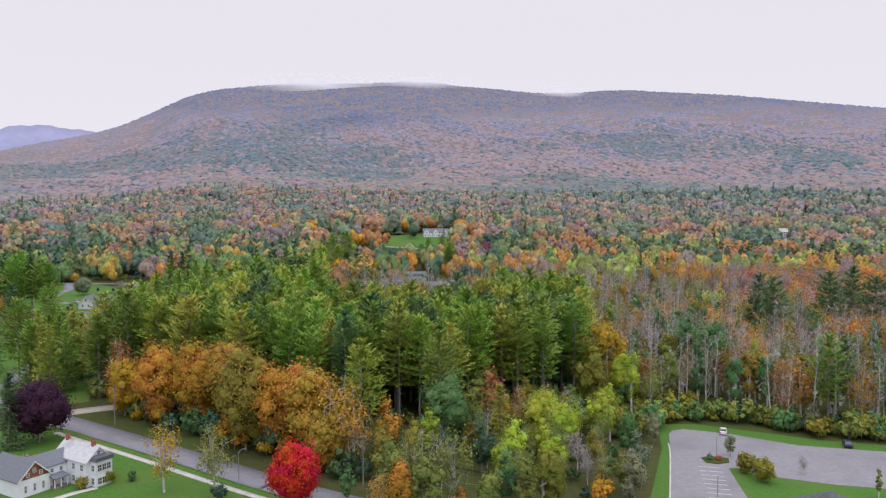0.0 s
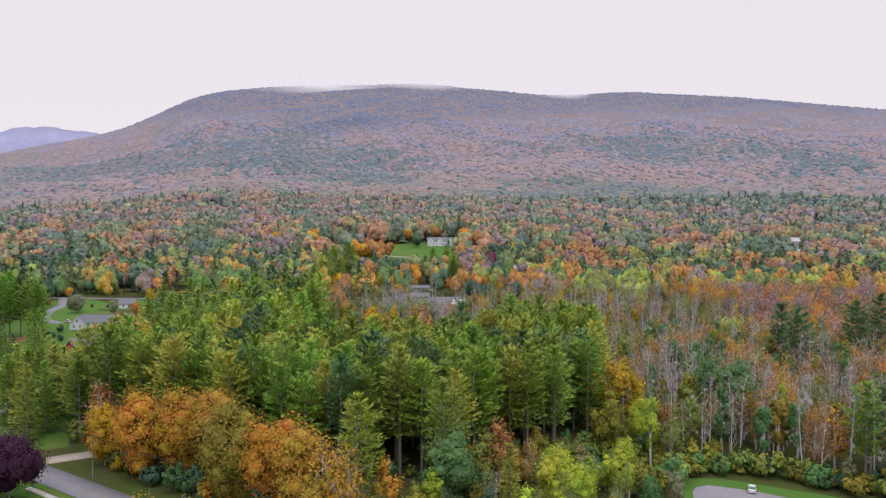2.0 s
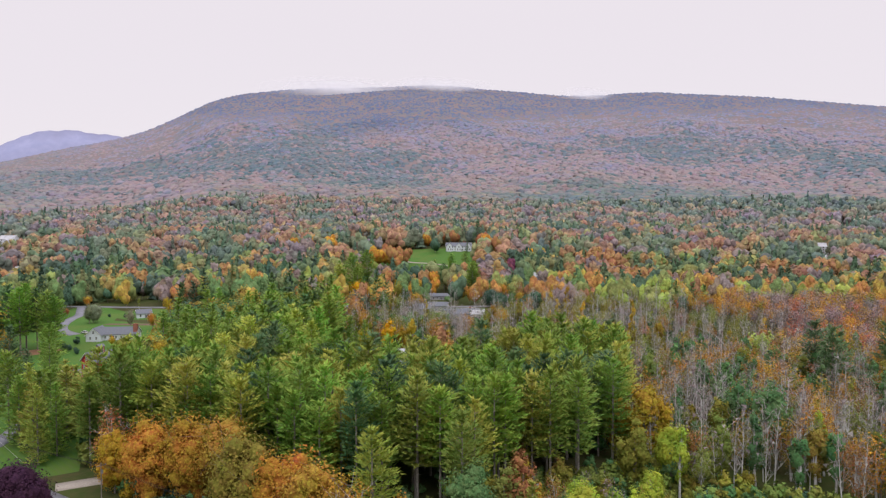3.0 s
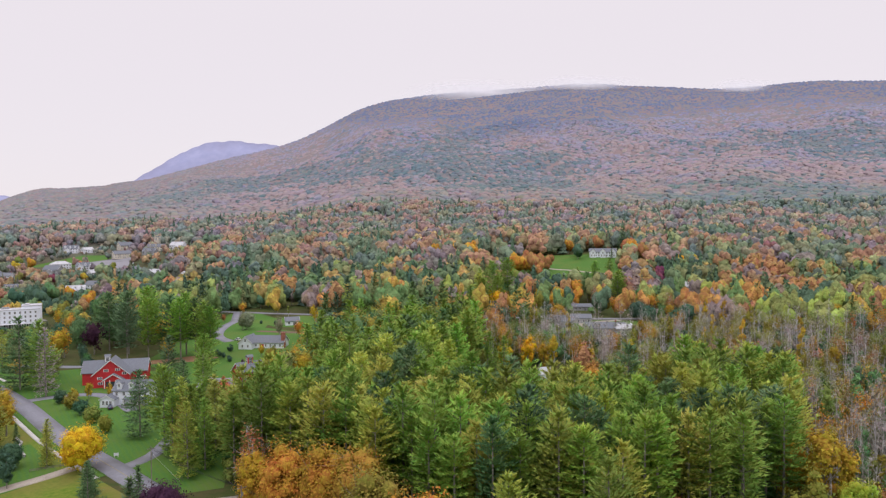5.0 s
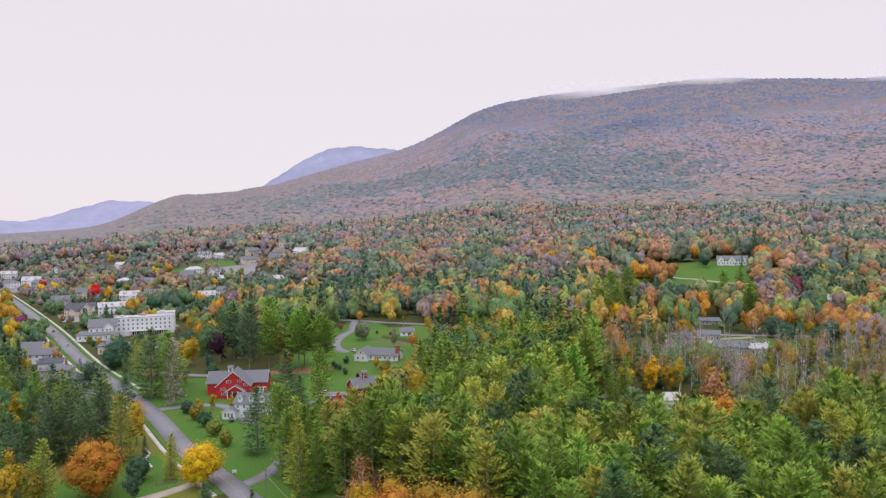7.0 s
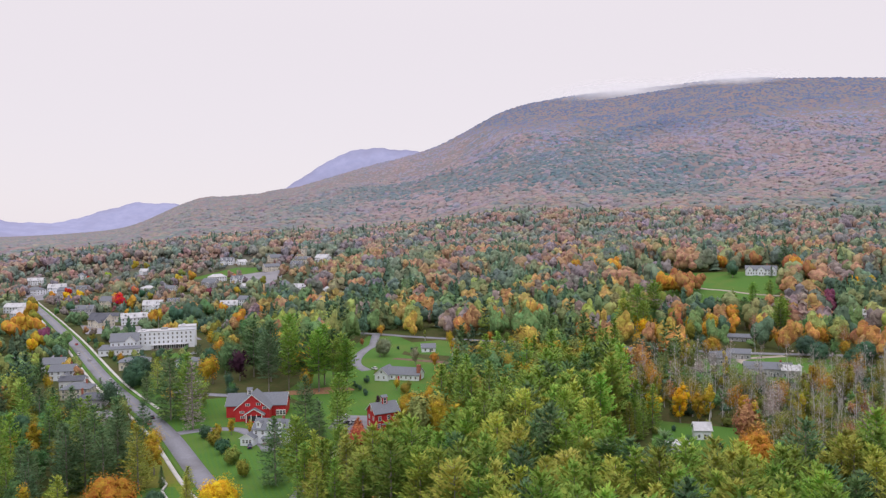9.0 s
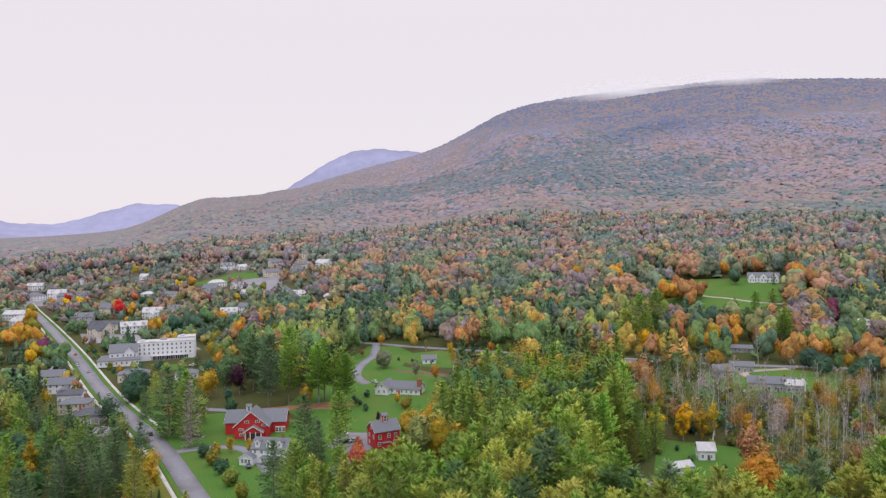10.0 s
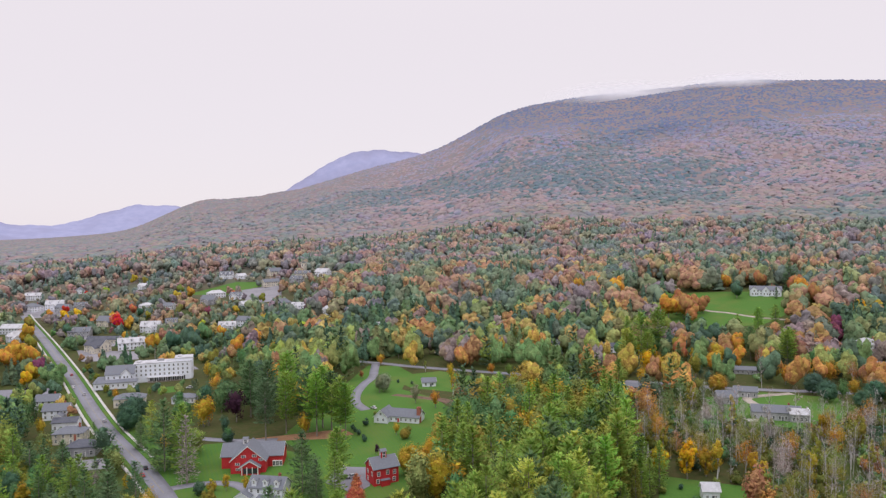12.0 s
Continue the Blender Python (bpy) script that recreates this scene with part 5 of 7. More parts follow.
FORMS = {"pine": "tall white pine with level tufted limbs", "park_pine": "tall broad-crowned pine on a bare trunk", "broad_pine": "broad dense pine leafed to the ground", "full_pine": "bushy pine leafed to the ground", "spruce": "dense conical spruce", "thin_spruce": "dying spruce with thin grey limbs", "maple": "broad maple with a rounded crown", "ash": "broadleaved tree with a loose crown", "poplar": "slender poplar on a pale stem", "thin_ash": "half-bare tree with thin leaves", "sparse_ash": "slender half-bare tree", "snag": "almost leafless pale-stemmed tree", "broad_maple": "wide spreading maple", "shrub": "rounded shrub at the wood's edge", "bush": "clipped round bush on a mown lawn"}


def vary(c, amount=0.16):
    k = 1 + rng.normal(0, amount)
    return tuple(float(np.clip(v * k * (1 + rng.normal(0, 0.05)), 0.008, 0.75)) for v in c)


PLANTED = []  # where single trees stand


def plant(rows, group):
    """Plant trees from rows of (kind, x, y, height, colour)."""
    for kind, x, y, h, col in rows:
        PLANTED.append((x, y))
        k = {"maple": "grove_maple", "broad_maple": "grove_maple", "ash": "grove_ash"}.get(kind, kind) if math.hypot(x, y) > 620 else {"maple": "mid_maple", "ash": "mid_ash"}.get(kind, kind) if math.hypot(x, y) > 430 else kind
        tree(k, x, y, h / NATURAL[k], vary(col, 0.06), WORDS[col] + " " + FORMS[kind], name=kind + "_tree", group=group)


def joined(name, rows, label, stems=True, leaf=None):
    """Many full trees in two meshes: their crowns and their stems."""
    V, F, N, T, n, SV, SF, m = [], [], [], [], 0, [], [], 0
    for kind, x, y, s, tall, col in rows:
        tv, tf, cv, cf, cn = SHAPES[kind][int(rng.integers(len(SHAPES[kind])))][0]
        a = rng.uniform(0, 6.3)
        rot = np.array([[math.cos(a) * s, -math.sin(a) * s, 0], [math.sin(a) * s, math.cos(a) * s, 0], [0, 0, s * tall]])
        o = np.array([x, y, land(x, y)])
        V.append(cv @ rot.T + o)
        N.append(cn @ rot.T)
        F.append(cf + n)
        T.append(np.tile(col, (len(cv), 1)))
        n += len(cv)
        if kind == "shrub" or not stems:
            continue
        SV.append(tv @ rot.T + o)
        SF.append(tf + m)
        m += len(tv)
    tagged(from_arrays(name, np.concatenate(V), np.concatenate(F), leaf or M_FAR, tint=np.concatenate(T), normals=np.concatenate(N)), label, "woods", kind="stuff")
    if not SV:
        return
    tagged(from_arrays(name + "_stems", np.concatenate(SV), np.concatenate(SF), M_PALEBARK if "leafless" in label else M_BARK), "stems of the " + label, "woods", kind="stuff")


def woods(outline, spacing, mix, scale=(0.85, 1.12), group="woodland trees", single=300, rest=None, keep=1.5):
    """Scatter trees inside an outline, nearest to the street first; past the single ones the rest are joined. mix: rows of (share, kind, colour)."""
    xs, ys = [p[0] for p in outline], [p[1] for p in outline]
    gx, gy = np.meshgrid(np.arange(min(xs), max(xs), spacing), np.arange(min(ys), max(ys), spacing * 0.87))
    gx = gx + (np.arange(gx.shape[0]) % 2)[:, None] * spacing / 2
    px = gx.ravel() + rng.uniform(-0.36, 0.36, gx.size) * spacing
    py = gy.ravel() + rng.uniform(-0.36, 0.36, gx.size) * spacing
    ok = inside(px, py, outline) & open_ground(px, py, keep)
    share = np.cumsum([m[0] for m in mix])
    late, spots = [], sorted(zip(px[ok].tolist(), py[ok].tolist()), key=lambda q: q[1])
    low = np.any([inside([q[0] for q in spots], [q[1] for q in spots], poly) for poly in LOW], axis=0)
    for i, (x, y) in enumerate(spots):
        _, kind, col = mix[int(np.searchsorted(share, rng.uniform(0, share[-1])))]
        s, tall = float(rng.uniform(*scale)), float(rng.uniform(0.93, 1.08))
        s = s * 0.45 if low[i] and kind != "shrub" else s
        if i < single:
            tree(kind, x, y, s, vary(col), WORDS[col] + " " + FORMS[kind], group=group, tall=tall)
        else:
            late.append((kind, x, y, s, tall, vary(col)))
    if late:
        joined(rest[0], late, rest[1])


STREETSIDE_TREES = [
    ("thin_ash", -97, 217, 25, RUST), ("maple", -94, 211, 19, GOLD), ("maple", -80, 201, 25.5, ORANGE), ("maple", -69, 200, 26.5, ORANGE),
    ("maple", -60, 198, 27.5, RUSTGOLD), ("maple", -50, 181, 28.5, OLIVEGOLD), ("maple", -40, 179, 28, ORANGE), ("maple", -32, 171, 26, RUSTGOLD),
    ("thin_ash", -26, 167, 25, ORANGE), ("thin_ash", -21, 165, 22, ORANGE), ("ash", -14, 175, 16, ORANGE), ("thin_ash", -60, 153, 17, GOLD),
    ("thin_ash", -48, 150, 18, OLIVE), ("ash", -20, 148, 7.7, GREEN), ("thin_ash", -12, 138, 11.7, ORANGE),
    ("ash", -8, 138, 13, ORANGE), ("broad_maple", -106, 187, 17, PURPLE), ("spruce", -110, 181, 20, OLDNEEDLE), ("shrub", -47, 149, 4.4, DEEP),
    ("thin_ash", -25, 168, 17, GOLD), ("ash", -14, 160, 13, OLIVEGOLD), ("maple", -27, 165, 18, RUSTGOLD),
]
CLEARING_TREES = [
    ("pine", -20, 174, 30, PALENEEDLE), ("pine", -1, 188, 29.5, LIMEPINE), ("maple", 1, 181, 22.1, GREEN), ("ash", 9, 188, 18.2, OLIVE),
    ("spruce", 14, 175, 18.2, PALENEEDLE), ("ash", 13, 191, 19.5, RUST), ("thin_ash", 21, 187, 16.9, RUST), ("maple", 25, 178, 18.2, LIME),
    ("maple", 29, 175, 15.6, LIME), ("ash", 24, 167, 11.7, LIME), ("thin_ash", 31, 164, 11.7, BROWN), ("thin_ash", 32, 157, 8.8, BROWN),
    ("maple", 22, 145, 13, OLIVEGOLD), ("ash", 13, 145, 13, GREEN), ("thin_ash", 2, 141, 19.5, OLIVE), ("thin_ash", -4, 141, 19.5, OLIVE),
    ("ash", -10, 143, 16.9, OLIVE), ("ash", 9, 165, 13, DEEP), ("ash", 16, 141, 13, OLIVE), ("ash", -3, 137, 15.6, OLIVE),
    ("shrub", 3, 145, 4.4, ORANGE), ("poplar", 56, 212, 20.8, LIME), ("poplar", 44, 188, 16.9, LIME), ("ash", 44, 161, 11.7, SILVER),
    ("ash", 40, 148, 11.7, SILVER), ("ash", 55, 186, 8.8, SILVER), ("ash", 39, 154, 8.8, OLIVE), ("shrub", 33, 148, 6.6, ORANGE),
    ("ash", 38, 146, 6.6, SILVER), ("ash", 9, 135, 11.7, OLIVE),
]
WOOD_EDGE_TREES = [
    ("pine", 129, 293, 33, OLDNEEDLE), ("pine", 128, 278, 34, OLDNEEDLE), ("pine", 159, 295, 34, OLDNEEDLE), ("pine", 176, 308, 34, OLDNEEDLE),
    ("pine", 177, 293, 33, OLDNEEDLE), ("pine", 108, 200, 26, NEEDLE), ("pine", 114, 203, 24.7, OLDNEEDLE), ("snag", 114, 224, 22.1, BROWN),
    ("thin_ash", 94, 224, 23.4, ORANGE), ("poplar", 98, 224, 22.1, LIME), ("thin_ash", 111, 234, 22.1, BROWN), ("ash", 84, 244, 26, GREEN),
    ("ash", 88, 233, 26, GREEN), ("ash", 69, 222, 20.8, OLIVE), ("poplar", 78, 218, 23.4, GREEN), ("poplar", 85, 208, 22.1, GREEN),
    ("ash", 103, 199, 7.7, SILVER), ("ash", 142, 248, 23.4, ORANGE), ("ash", 56, 234, 22.1, GOLD), ("ash", 45, 215, 22.1, OLIVEGOLD),
    ("ash", 52, 233, 26, GOLD),
    ("maple", 56, 220, 19, LIME), ("maple", 47, 205, 11, LIME), ("maple", 27, 189, 15, LIME), ("ash", 35, 190, 12, LIME), ("ash", 14, 215, 13, RUST), ("ash", 25, 218, 9, RUST), ("ash", 16, 193, 12, GOLD), ("maple", 3, 193, 15, OLIVEGOLD),
    ("ash", 65, 220, 8, OLIVE), ("ash", 71, 223, 8, OLIVEGOLD), ("ash", 55, 201, 8, OLIVEGOLD), ("ash", 55, 194, 6, SILVER), ("ash", 52, 239, 23, GOLD), ("ash", 46, 243, 20, GOLD), ("ash", 60, 254, 19, OLIVEGOLD),
]
VILLAGE_TREES = [
    ("broad_maple", -190, 211, 20, ORANGE), ("broad_maple", -163, 229, 15, YELLOW), ("broad_pine", -230, 228, 26, OLDNEEDLE), ("broad_pine", -227, 233, 26, OLDNEEDLE),
    ("broad_pine", -219, 234, 23.4, OLDNEEDLE), ("broad_pine", -225, 246, 27.3, OLDNEEDLE), ("broad_pine", -208, 239, 24.7, PALENEEDLE), ("ash", -216, 254, 18.2, GOLD),
    ("spruce", -204, 246, 7.7, OLDNEEDLE), ("spruce", -178, 231, 13, PALENEEDLE), ("ash", -176, 213, 11.7, DEEP), ("full_pine", -197, 199, 22.1, PALENEEDLE),
    ("spruce", -142, 206, 13, OLDNEEDLE), ("broad_pine", -263, 310, 33.5, OLDNEEDLE), ("broad_pine", -254, 312, 32.5, NEEDLE), ("thin_spruce", -242, 302, 31, BROWN),
    ("maple", -336, 358, 19.5, DEEP), ("maple", -293, 368, 18.2, GOLD), ("maple", -281, 381, 20.8, PURPLE), ("ash", -272, 361, 11.7, DEEP),
    ("park_pine", -279, 391, 33.8, OLDNEEDLE), ("park_pine", -262, 385, 35.1, OLDNEEDLE), ("park_pine", -266, 408, 35.1, NEEDLE), ("ash", -250, 399, 23.4, GOLD),
    ("park_pine", -228, 388, 33.8, NEEDLE), ("park_pine", -221, 386, 31.2, OLDNEEDLE), ("park_pine", -206, 376, 28.6, NEEDLE), ("maple", -318, 398, 17, DEEP), ("maple", -300, 424, 18, GREEN), ("ash", -330, 388, 14, GREEN), ("maple", -262, 421, 18, GREEN), ("broad_pine", -166, 262, 25, OLDNEEDLE),
    ("park_pine", -150, 253, 28.6, NEEDLE),
]
STREET_TREES = [
    ("broad_pine", -187, 311, 27, OLDNEEDLE), ("park_pine", -178, 324, 25, NEEDLE), ("pine", -165, 302, 23.4, NEEDLE), ("full_pine", -136, 250, 23.4, PALENEEDLE),
    ("full_pine", -142, 249, 20.8, PALENEEDLE), ("ash", -220, 302, 7.7, GOLD), ("ash", -211, 304, 7.7, GOLD), ("shrub", -226, 299, 5.5, GOLD),
    ("ash", -322, 327, 11.7, DEEP), ("shrub", -167, 321, 6.6, CORAL),
    ("ash", -351, 507, 22.1, OLIVE), ("ash", -333, 452, 18.2, GREEN), ("ash", -326, 416, 18.2, ORANGE),
]
FAR_VILLAGE_TREES = [
    ("maple", -276, 539, 10, ORANGE2), ("maple", -267, 495, 6, RUST), ("ash", -234, 462, 13, SILVER), ("ash", -201, 447, 13, SILVER),
    ("ash", -128, 375, 26, GREEN), ("maple", -142, 428, 22.1, OLIVE), ("maple", -131, 419, 20.8, GREEN), ("maple", -129, 322, 20, GOLD),
    ("maple", -122, 330, 19.5, OLIVE), ("ash", -184, 390, 7.7, GOLD), ("ash", -176, 388, 7.7, OLIVE),
    ("ash", -180, 362, 5.5, PURPLE), ("ash", -168, 323, 7.7, CORAL), ("shrub", -207, 399, 4.4, DEEP), ("poplar", -188, 474, 15.6, GOLD),
    ("broad_maple", -38, 880, 16, DEEP), ("spruce", 1, 866, 11.7, OLDNEEDLE), ("broad_maple", -86, 812, 21, RUST), ("broad_maple", -74, 790, 22, RUST), ("broad_maple", -80, 776, 20, ORANGE), ("broad_maple", -64, 800, 20, RUST), ("broad_maple", -88, 790, 20, RUST), ("broad_maple", -36, 862, 17, DEEP), ("spruce", 9, 872, 12, OLDNEEDLE),
    ("broad_maple", -27, 620, 17, ORANGE2), ("ash", -39, 587, 14.3, ORANGE2), ("ash", -42, 548, 13, DEEP), ("pine", 5, 618, 28.6, NEEDLE),
    ("pine", -1, 745, 23.4, NEEDLE), ("broad_maple", 43, 720, 17, MAROON), ("broad_maple", -8, 329, 16, ORANGE),
]
INN_TREES = [
    ("broad_maple", -478, 549, 22, DEEP), ("maple", -480, 574, 20, GREEN), ("maple", -354, 446, 16, OLIVE), ("maple", -302, 393, 17, GREEN), ("maple", -385, 523, 17, DEEP),
    ("broad_maple", -376, 542, 15, ORANGE), ("broad_maple", -406, 627, 17, LIME), ("maple", -418, 660, 17, DEEP), ("maple", -402, 597, 18, DEEP), ("broad_maple", -353, 611, 15, SILVER),
    ("broad_maple", -344, 635, 15, SILVER), ("maple", -414, 540, 16, ORANGE), ("maple", -345, 509, 14, LIME), ("broad_pine", -307, 345, 20, PALENEEDLE), ("broad_pine", -298, 329, 17, OLDNEEDLE),
    ("ash", -386, 391, 9, GOLD), ("ash", -442, 419, 7, GREEN), ("ash", -469, 436, 6, GREEN), ("ash", -420, 406, 7, DEEP), ("broad_maple", -552, 445, 18, ORANGE),
]
TOWN_TREES = [
    ("broad_maple", -486, 407, 15, GOLD), ("broad_maple", -636, 555, 15, DEEP), ("spruce", -783, 591, 18, OLDNEEDLE), ("maple", -727, 580, 16, OLIVEGOLD), ("ash", -366, 324, 12, GOLD),
    ("spruce", -398, 344, 14, OLDNEEDLE), ("maple", -332, 286, 15, GREEN), ("maple", -295, 258, 16, DEEP), ("maple", -331, 300, 12, OLIVEGOLD), ("broad_pine", -273, 270, 16, OLDNEEDLE),
    ("thin_ash", -275, 282, 10, BROWN), ("ash", -260, 286, 9, GOLD), ("ash", -458, 378, 8, GREEN), ("ash", -373, 406, 7, OLIVE), ("ash", -396, 460, 6, OLIVE),
    ("ash", -416, 430, 8, OLIVEGOLD), ("maple", -672, 640, 14, ORANGE), ("maple", -693, 687, 14, CORAL), ("maple", -728, 800, 15, OLIVE), ("maple", -504, 539, 14, GOLD), ("ash", -426, 500, 12, OLIVE),
    ("broad_maple", -775, 661, 14, CRIMSON), ("broad_maple", -741, 636, 11, YELLOW), ("broad_maple", -728, 639, 11, YELLOW), ("broad_maple", -622, 603, 19, CRIMSON), ("maple", -618, 613, 16, ORANGE2),
    ("broad_maple", -568, 563, 10, GOLD), ("broad_maple", -505, 534, 14, ORANGE), ("broad_maple", -866, 849, 15, GOLD), ("broad_maple", -839, 845, 13, OLIVEGOLD), ("maple", -874, 772, 9, CRIMSON),
    ("maple", -637, 797, 10, CORAL), ("broad_maple", -555, 441, 20, ORANGE2), ("broad_maple", -534, 441, 20, ORANGE), ("broad_maple", -775, 641, 13, ORANGE), ("broad_maple", -705, 673, 22, SILVER),
    ("broad_maple", -840, 776, 14, LIME), ("broad_maple", -683, 621, 9, CORAL), ("broad_maple", -694, 758, 17, GOLD), ("broad_maple", -693, 781, 17, ORANGE), ("broad_maple", -584, 694, 13, MAROON),
    ("broad_maple", -542, 638, 11, LIME), ("broad_maple", -562, 714, 12, GOLD), ("broad_maple", -482, 598, 14, ORANGE2), ("broad_maple", -424, 554, 15, ORANGE2), ("broad_maple", -484, 666, 15, GOLD),
    ("broad_maple", -536, 702, 12, DEEP), ("broad_maple", -576, 779, 12, OLIVEGOLD), ("broad_maple", -910, 756, 13, GREEN), ("broad_maple", -1027, 762, 14, GREEN),
    ("broad_maple", -635, 702, 13, OLIVE), ("broad_maple", -647, 667, 11, OLIVEGOLD), ("broad_maple", -673, 679, 12, DEEP), ("maple", -372, 460, 13, GOLD), ("broad_maple", -402, 498, 13, OLIVEGOLD),
    ("broad_maple", -368, 497, 17, GREEN), ("broad_maple", -600, 489, 16, OLIVEGOLD), ("broad_maple", -652, 551, 8, GREEN), ("broad_maple", -475, 530, 19, DEEP), ("broad_maple", -461, 542, 19, DEEP),
    ("broad_maple", -440, 507, 10, OLIVE), ("broad_maple", -286, 411, 17, OLIVE),
]
PADDOCK_TREES = [
    ("broad_maple", -233, 465, 12, SILVER), ("ash", -185, 441, 12, ORANGE), ("broad_maple", -177, 386, 6, OLIVEGOLD), ("broad_maple", -153, 345, 14, GOLD), ("broad_maple", -146, 356, 15, GOLD),
    ("broad_maple", -158, 306, 9, CORAL), ("broad_maple", -152, 403, 20, GREEN), ("broad_maple", -138, 417, 18, OLIVE), ("broad_maple", -134, 379, 17, OLIVE), ("broad_pine", -108, 373, 17, OLDNEEDLE),
    ("broad_maple", -240, 577, 14, SILVER), ("ash", -276, 568, 13, DEEP), ("ash", -261, 594, 14, MAUVE), ("ash", -207, 514, 12, GOLD), ("ash", -189, 485, 13, OLIVEGOLD),
    ("poplar", -234, 530, 10, OLIVE), ("ash", -149, 511, 14, OLIVE), ("ash", -155, 494, 14, GOLD), ("park_pine", -152, 283, 17, NEEDLE), ("broad_pine", -176, 305, 18, OLDNEEDLE),
    ("bush", -236, 491, 2.5, DEEP), ("bush", -225, 490, 2.5, DEEP), ("bush", -212, 417, 2.5, OLIVE), ("broad_pine", -147, 213, 9, OLDNEEDLE), ("thin_ash", -232, 271, 14, GOLD),
]
MANSION_TREES = [
    ("broad_maple", -31, 664, 15, RUST), ("broad_maple", -43, 606, 13, ORANGE2), ("ash", -49, 572, 10, DEEP), ("ash", -59, 581, 9, ORANGE), ("broad_maple", -47, 683, 18, DEEP),
    ("thin_ash", -12, 615, 17, RUST), ("broad_pine", 3, 670, 20, NEEDLE), ("broad_maple", 45, 739, 16, MAROON), ("broad_pine", -31, 732, 17, NEEDLE), ("broad_pine", -96, 656, 24, LIMEPINE),
    ("broad_pine", -115, 674, 24, NEEDLE), ("broad_maple", -79, 794, 20, CORAL), ("broad_maple", -89, 815, 20, ORANGE), ("broad_maple", -71, 767, 18, RUST), ("broad_maple", 18, 549, 14, DEEP),
    ("broad_maple", 41, 513, 14, DEEP), ("ash", -107, 605, 17, OLIVE), ("poplar", -98, 627, 15, YELLOW), ("poplar", -85, 623, 14, GOLD), ("ash", -75, 605, 17, GREEN),
]
CLEAR.append([(-352, 362), (-300, 346), (-240, 352), (-205, 345), (-200, 400), (-232, 398), (-258, 388), (-284, 372), (-318, 372), (-345, 380)])
CLEAR.append([(-220, 288), (-150, 258), (-148, 318), (-172, 350), (-200, 346)])
plant(STREETSIDE_TREES, "trees along the street")
tree("broad_maple", -30, 144, 0.84, CRIMSON, "crimson red broad maple in full autumn colour", tall=1.2, group="trees along the street")
plant(CLEARING_TREES, "trees at the wood's edge")
plant(WOOD_EDGE_TREES, "trees at the wood's edge")
plant([("maple", 2, 206, 16, GREEN), ("maple", 0, 201, 13, GREEN), ("ash", 15, 206, 12, GOLD), ("maple", 26, 191, 14, LIME), ("maple", 23, 187, 12, GREEN), ("ash", 16, 187, 10, OLIVEGOLD), ("maple", 9, 183, 10, GREEN), ("ash", 31, 187, 10, LIME), ("thin_ash", 36, 191, 11, BROWN), ("maple", 26, 167, 8, OLIVEGOLD), ("ash", 20, 167, 9, OLIVE), ("ash", 42, 187, 15, LIME), ("ash", 55, 217, 12, GREEN), ("ash", 64, 219, 12, OLIVE), ("bush", 68, 214, 6, GREEN), ("bush", 75, 216, 6, OLIVEGOLD)], "trees at the wood's edge")
plant(VILLAGE_TREES, "village trees")
plant(STREET_TREES, "village trees")
plant(FAR_VILLAGE_TREES, "village trees")
plant(INN_TREES, "trees round the inn")
plant(TOWN_TREES, "town trees")
plant(PADDOCK_TREES, "village trees")
plant(MANSION_TREES, "trees below the mansion")
plant([("bush", -228, 294, 6.4, DEEP), ("bush", -217, 288, 6.8, OLIVEGOLD), ("bush", -207, 281, 6.8, DEEP), ("bush", -195, 273, 7.2, OLIVE), ("bush", -182, 264, 6.8, OLIVEGOLD)], "row of round bushes")
plant([("ash", -39, 380, 19, YELLOW), ("ash", -50, 378, 16, YELLOW), ("ash", -32, 385, 15, GOLD), ("ash", -52, 385, 13, GOLD), ("snag", -53, 360, 17, BROWN)], "marsh edge trees")
plant([("park_pine", -245, 361, 32, OLDNEEDLE), ("park_pine", -241, 373, 33, NEEDLE), ("park_pine", -223, 375, 33, NEEDLE), ("park_pine", -211, 379, 31, NEEDLE), ("park_pine", -232, 380, 34, OLDNEEDLE), ("ash", -228, 371, 15, GOLD), ("broad_maple", -312, 372, 13, GREEN), ("broad_pine", -284, 345, 17, OLDNEEDLE), ("broad_maple", -340, 366, 14, DEEP), ("ash", -262, 352, 9, GREEN)], "village trees")
plant([("maple", -653, 626, 17, CORAL), ("maple", -752, 641, 14, YELLOW), ("maple", -741, 650, 14, YELLOW), ("broad_maple", -543, 427, 19, ORANGE), ("maple", -560, 446, 20, ORANGE), ("maple", -650, 522, 19, GOLD), ("broad_maple", -478, 397, 12, YELLOW), ("broad_maple", -329, 349, 15, DEEP), ("ash", -292, 371, 18, ORANGE), ("bush", -262, 352, 7, DEEP), ("ash", -366, 343, 9, OLIVE), ("ash", -402, 343, 12, GREEN), ("maple", -412, 560, 20, ORANGE2), ("maple", -304, 447, 20, ORANGE2), ("maple", -322, 452, 21, DEEP), ("broad_maple", -306, 402, 17, GREEN), ("broad_maple", -286, 404, 18, GREEN)], "village trees")
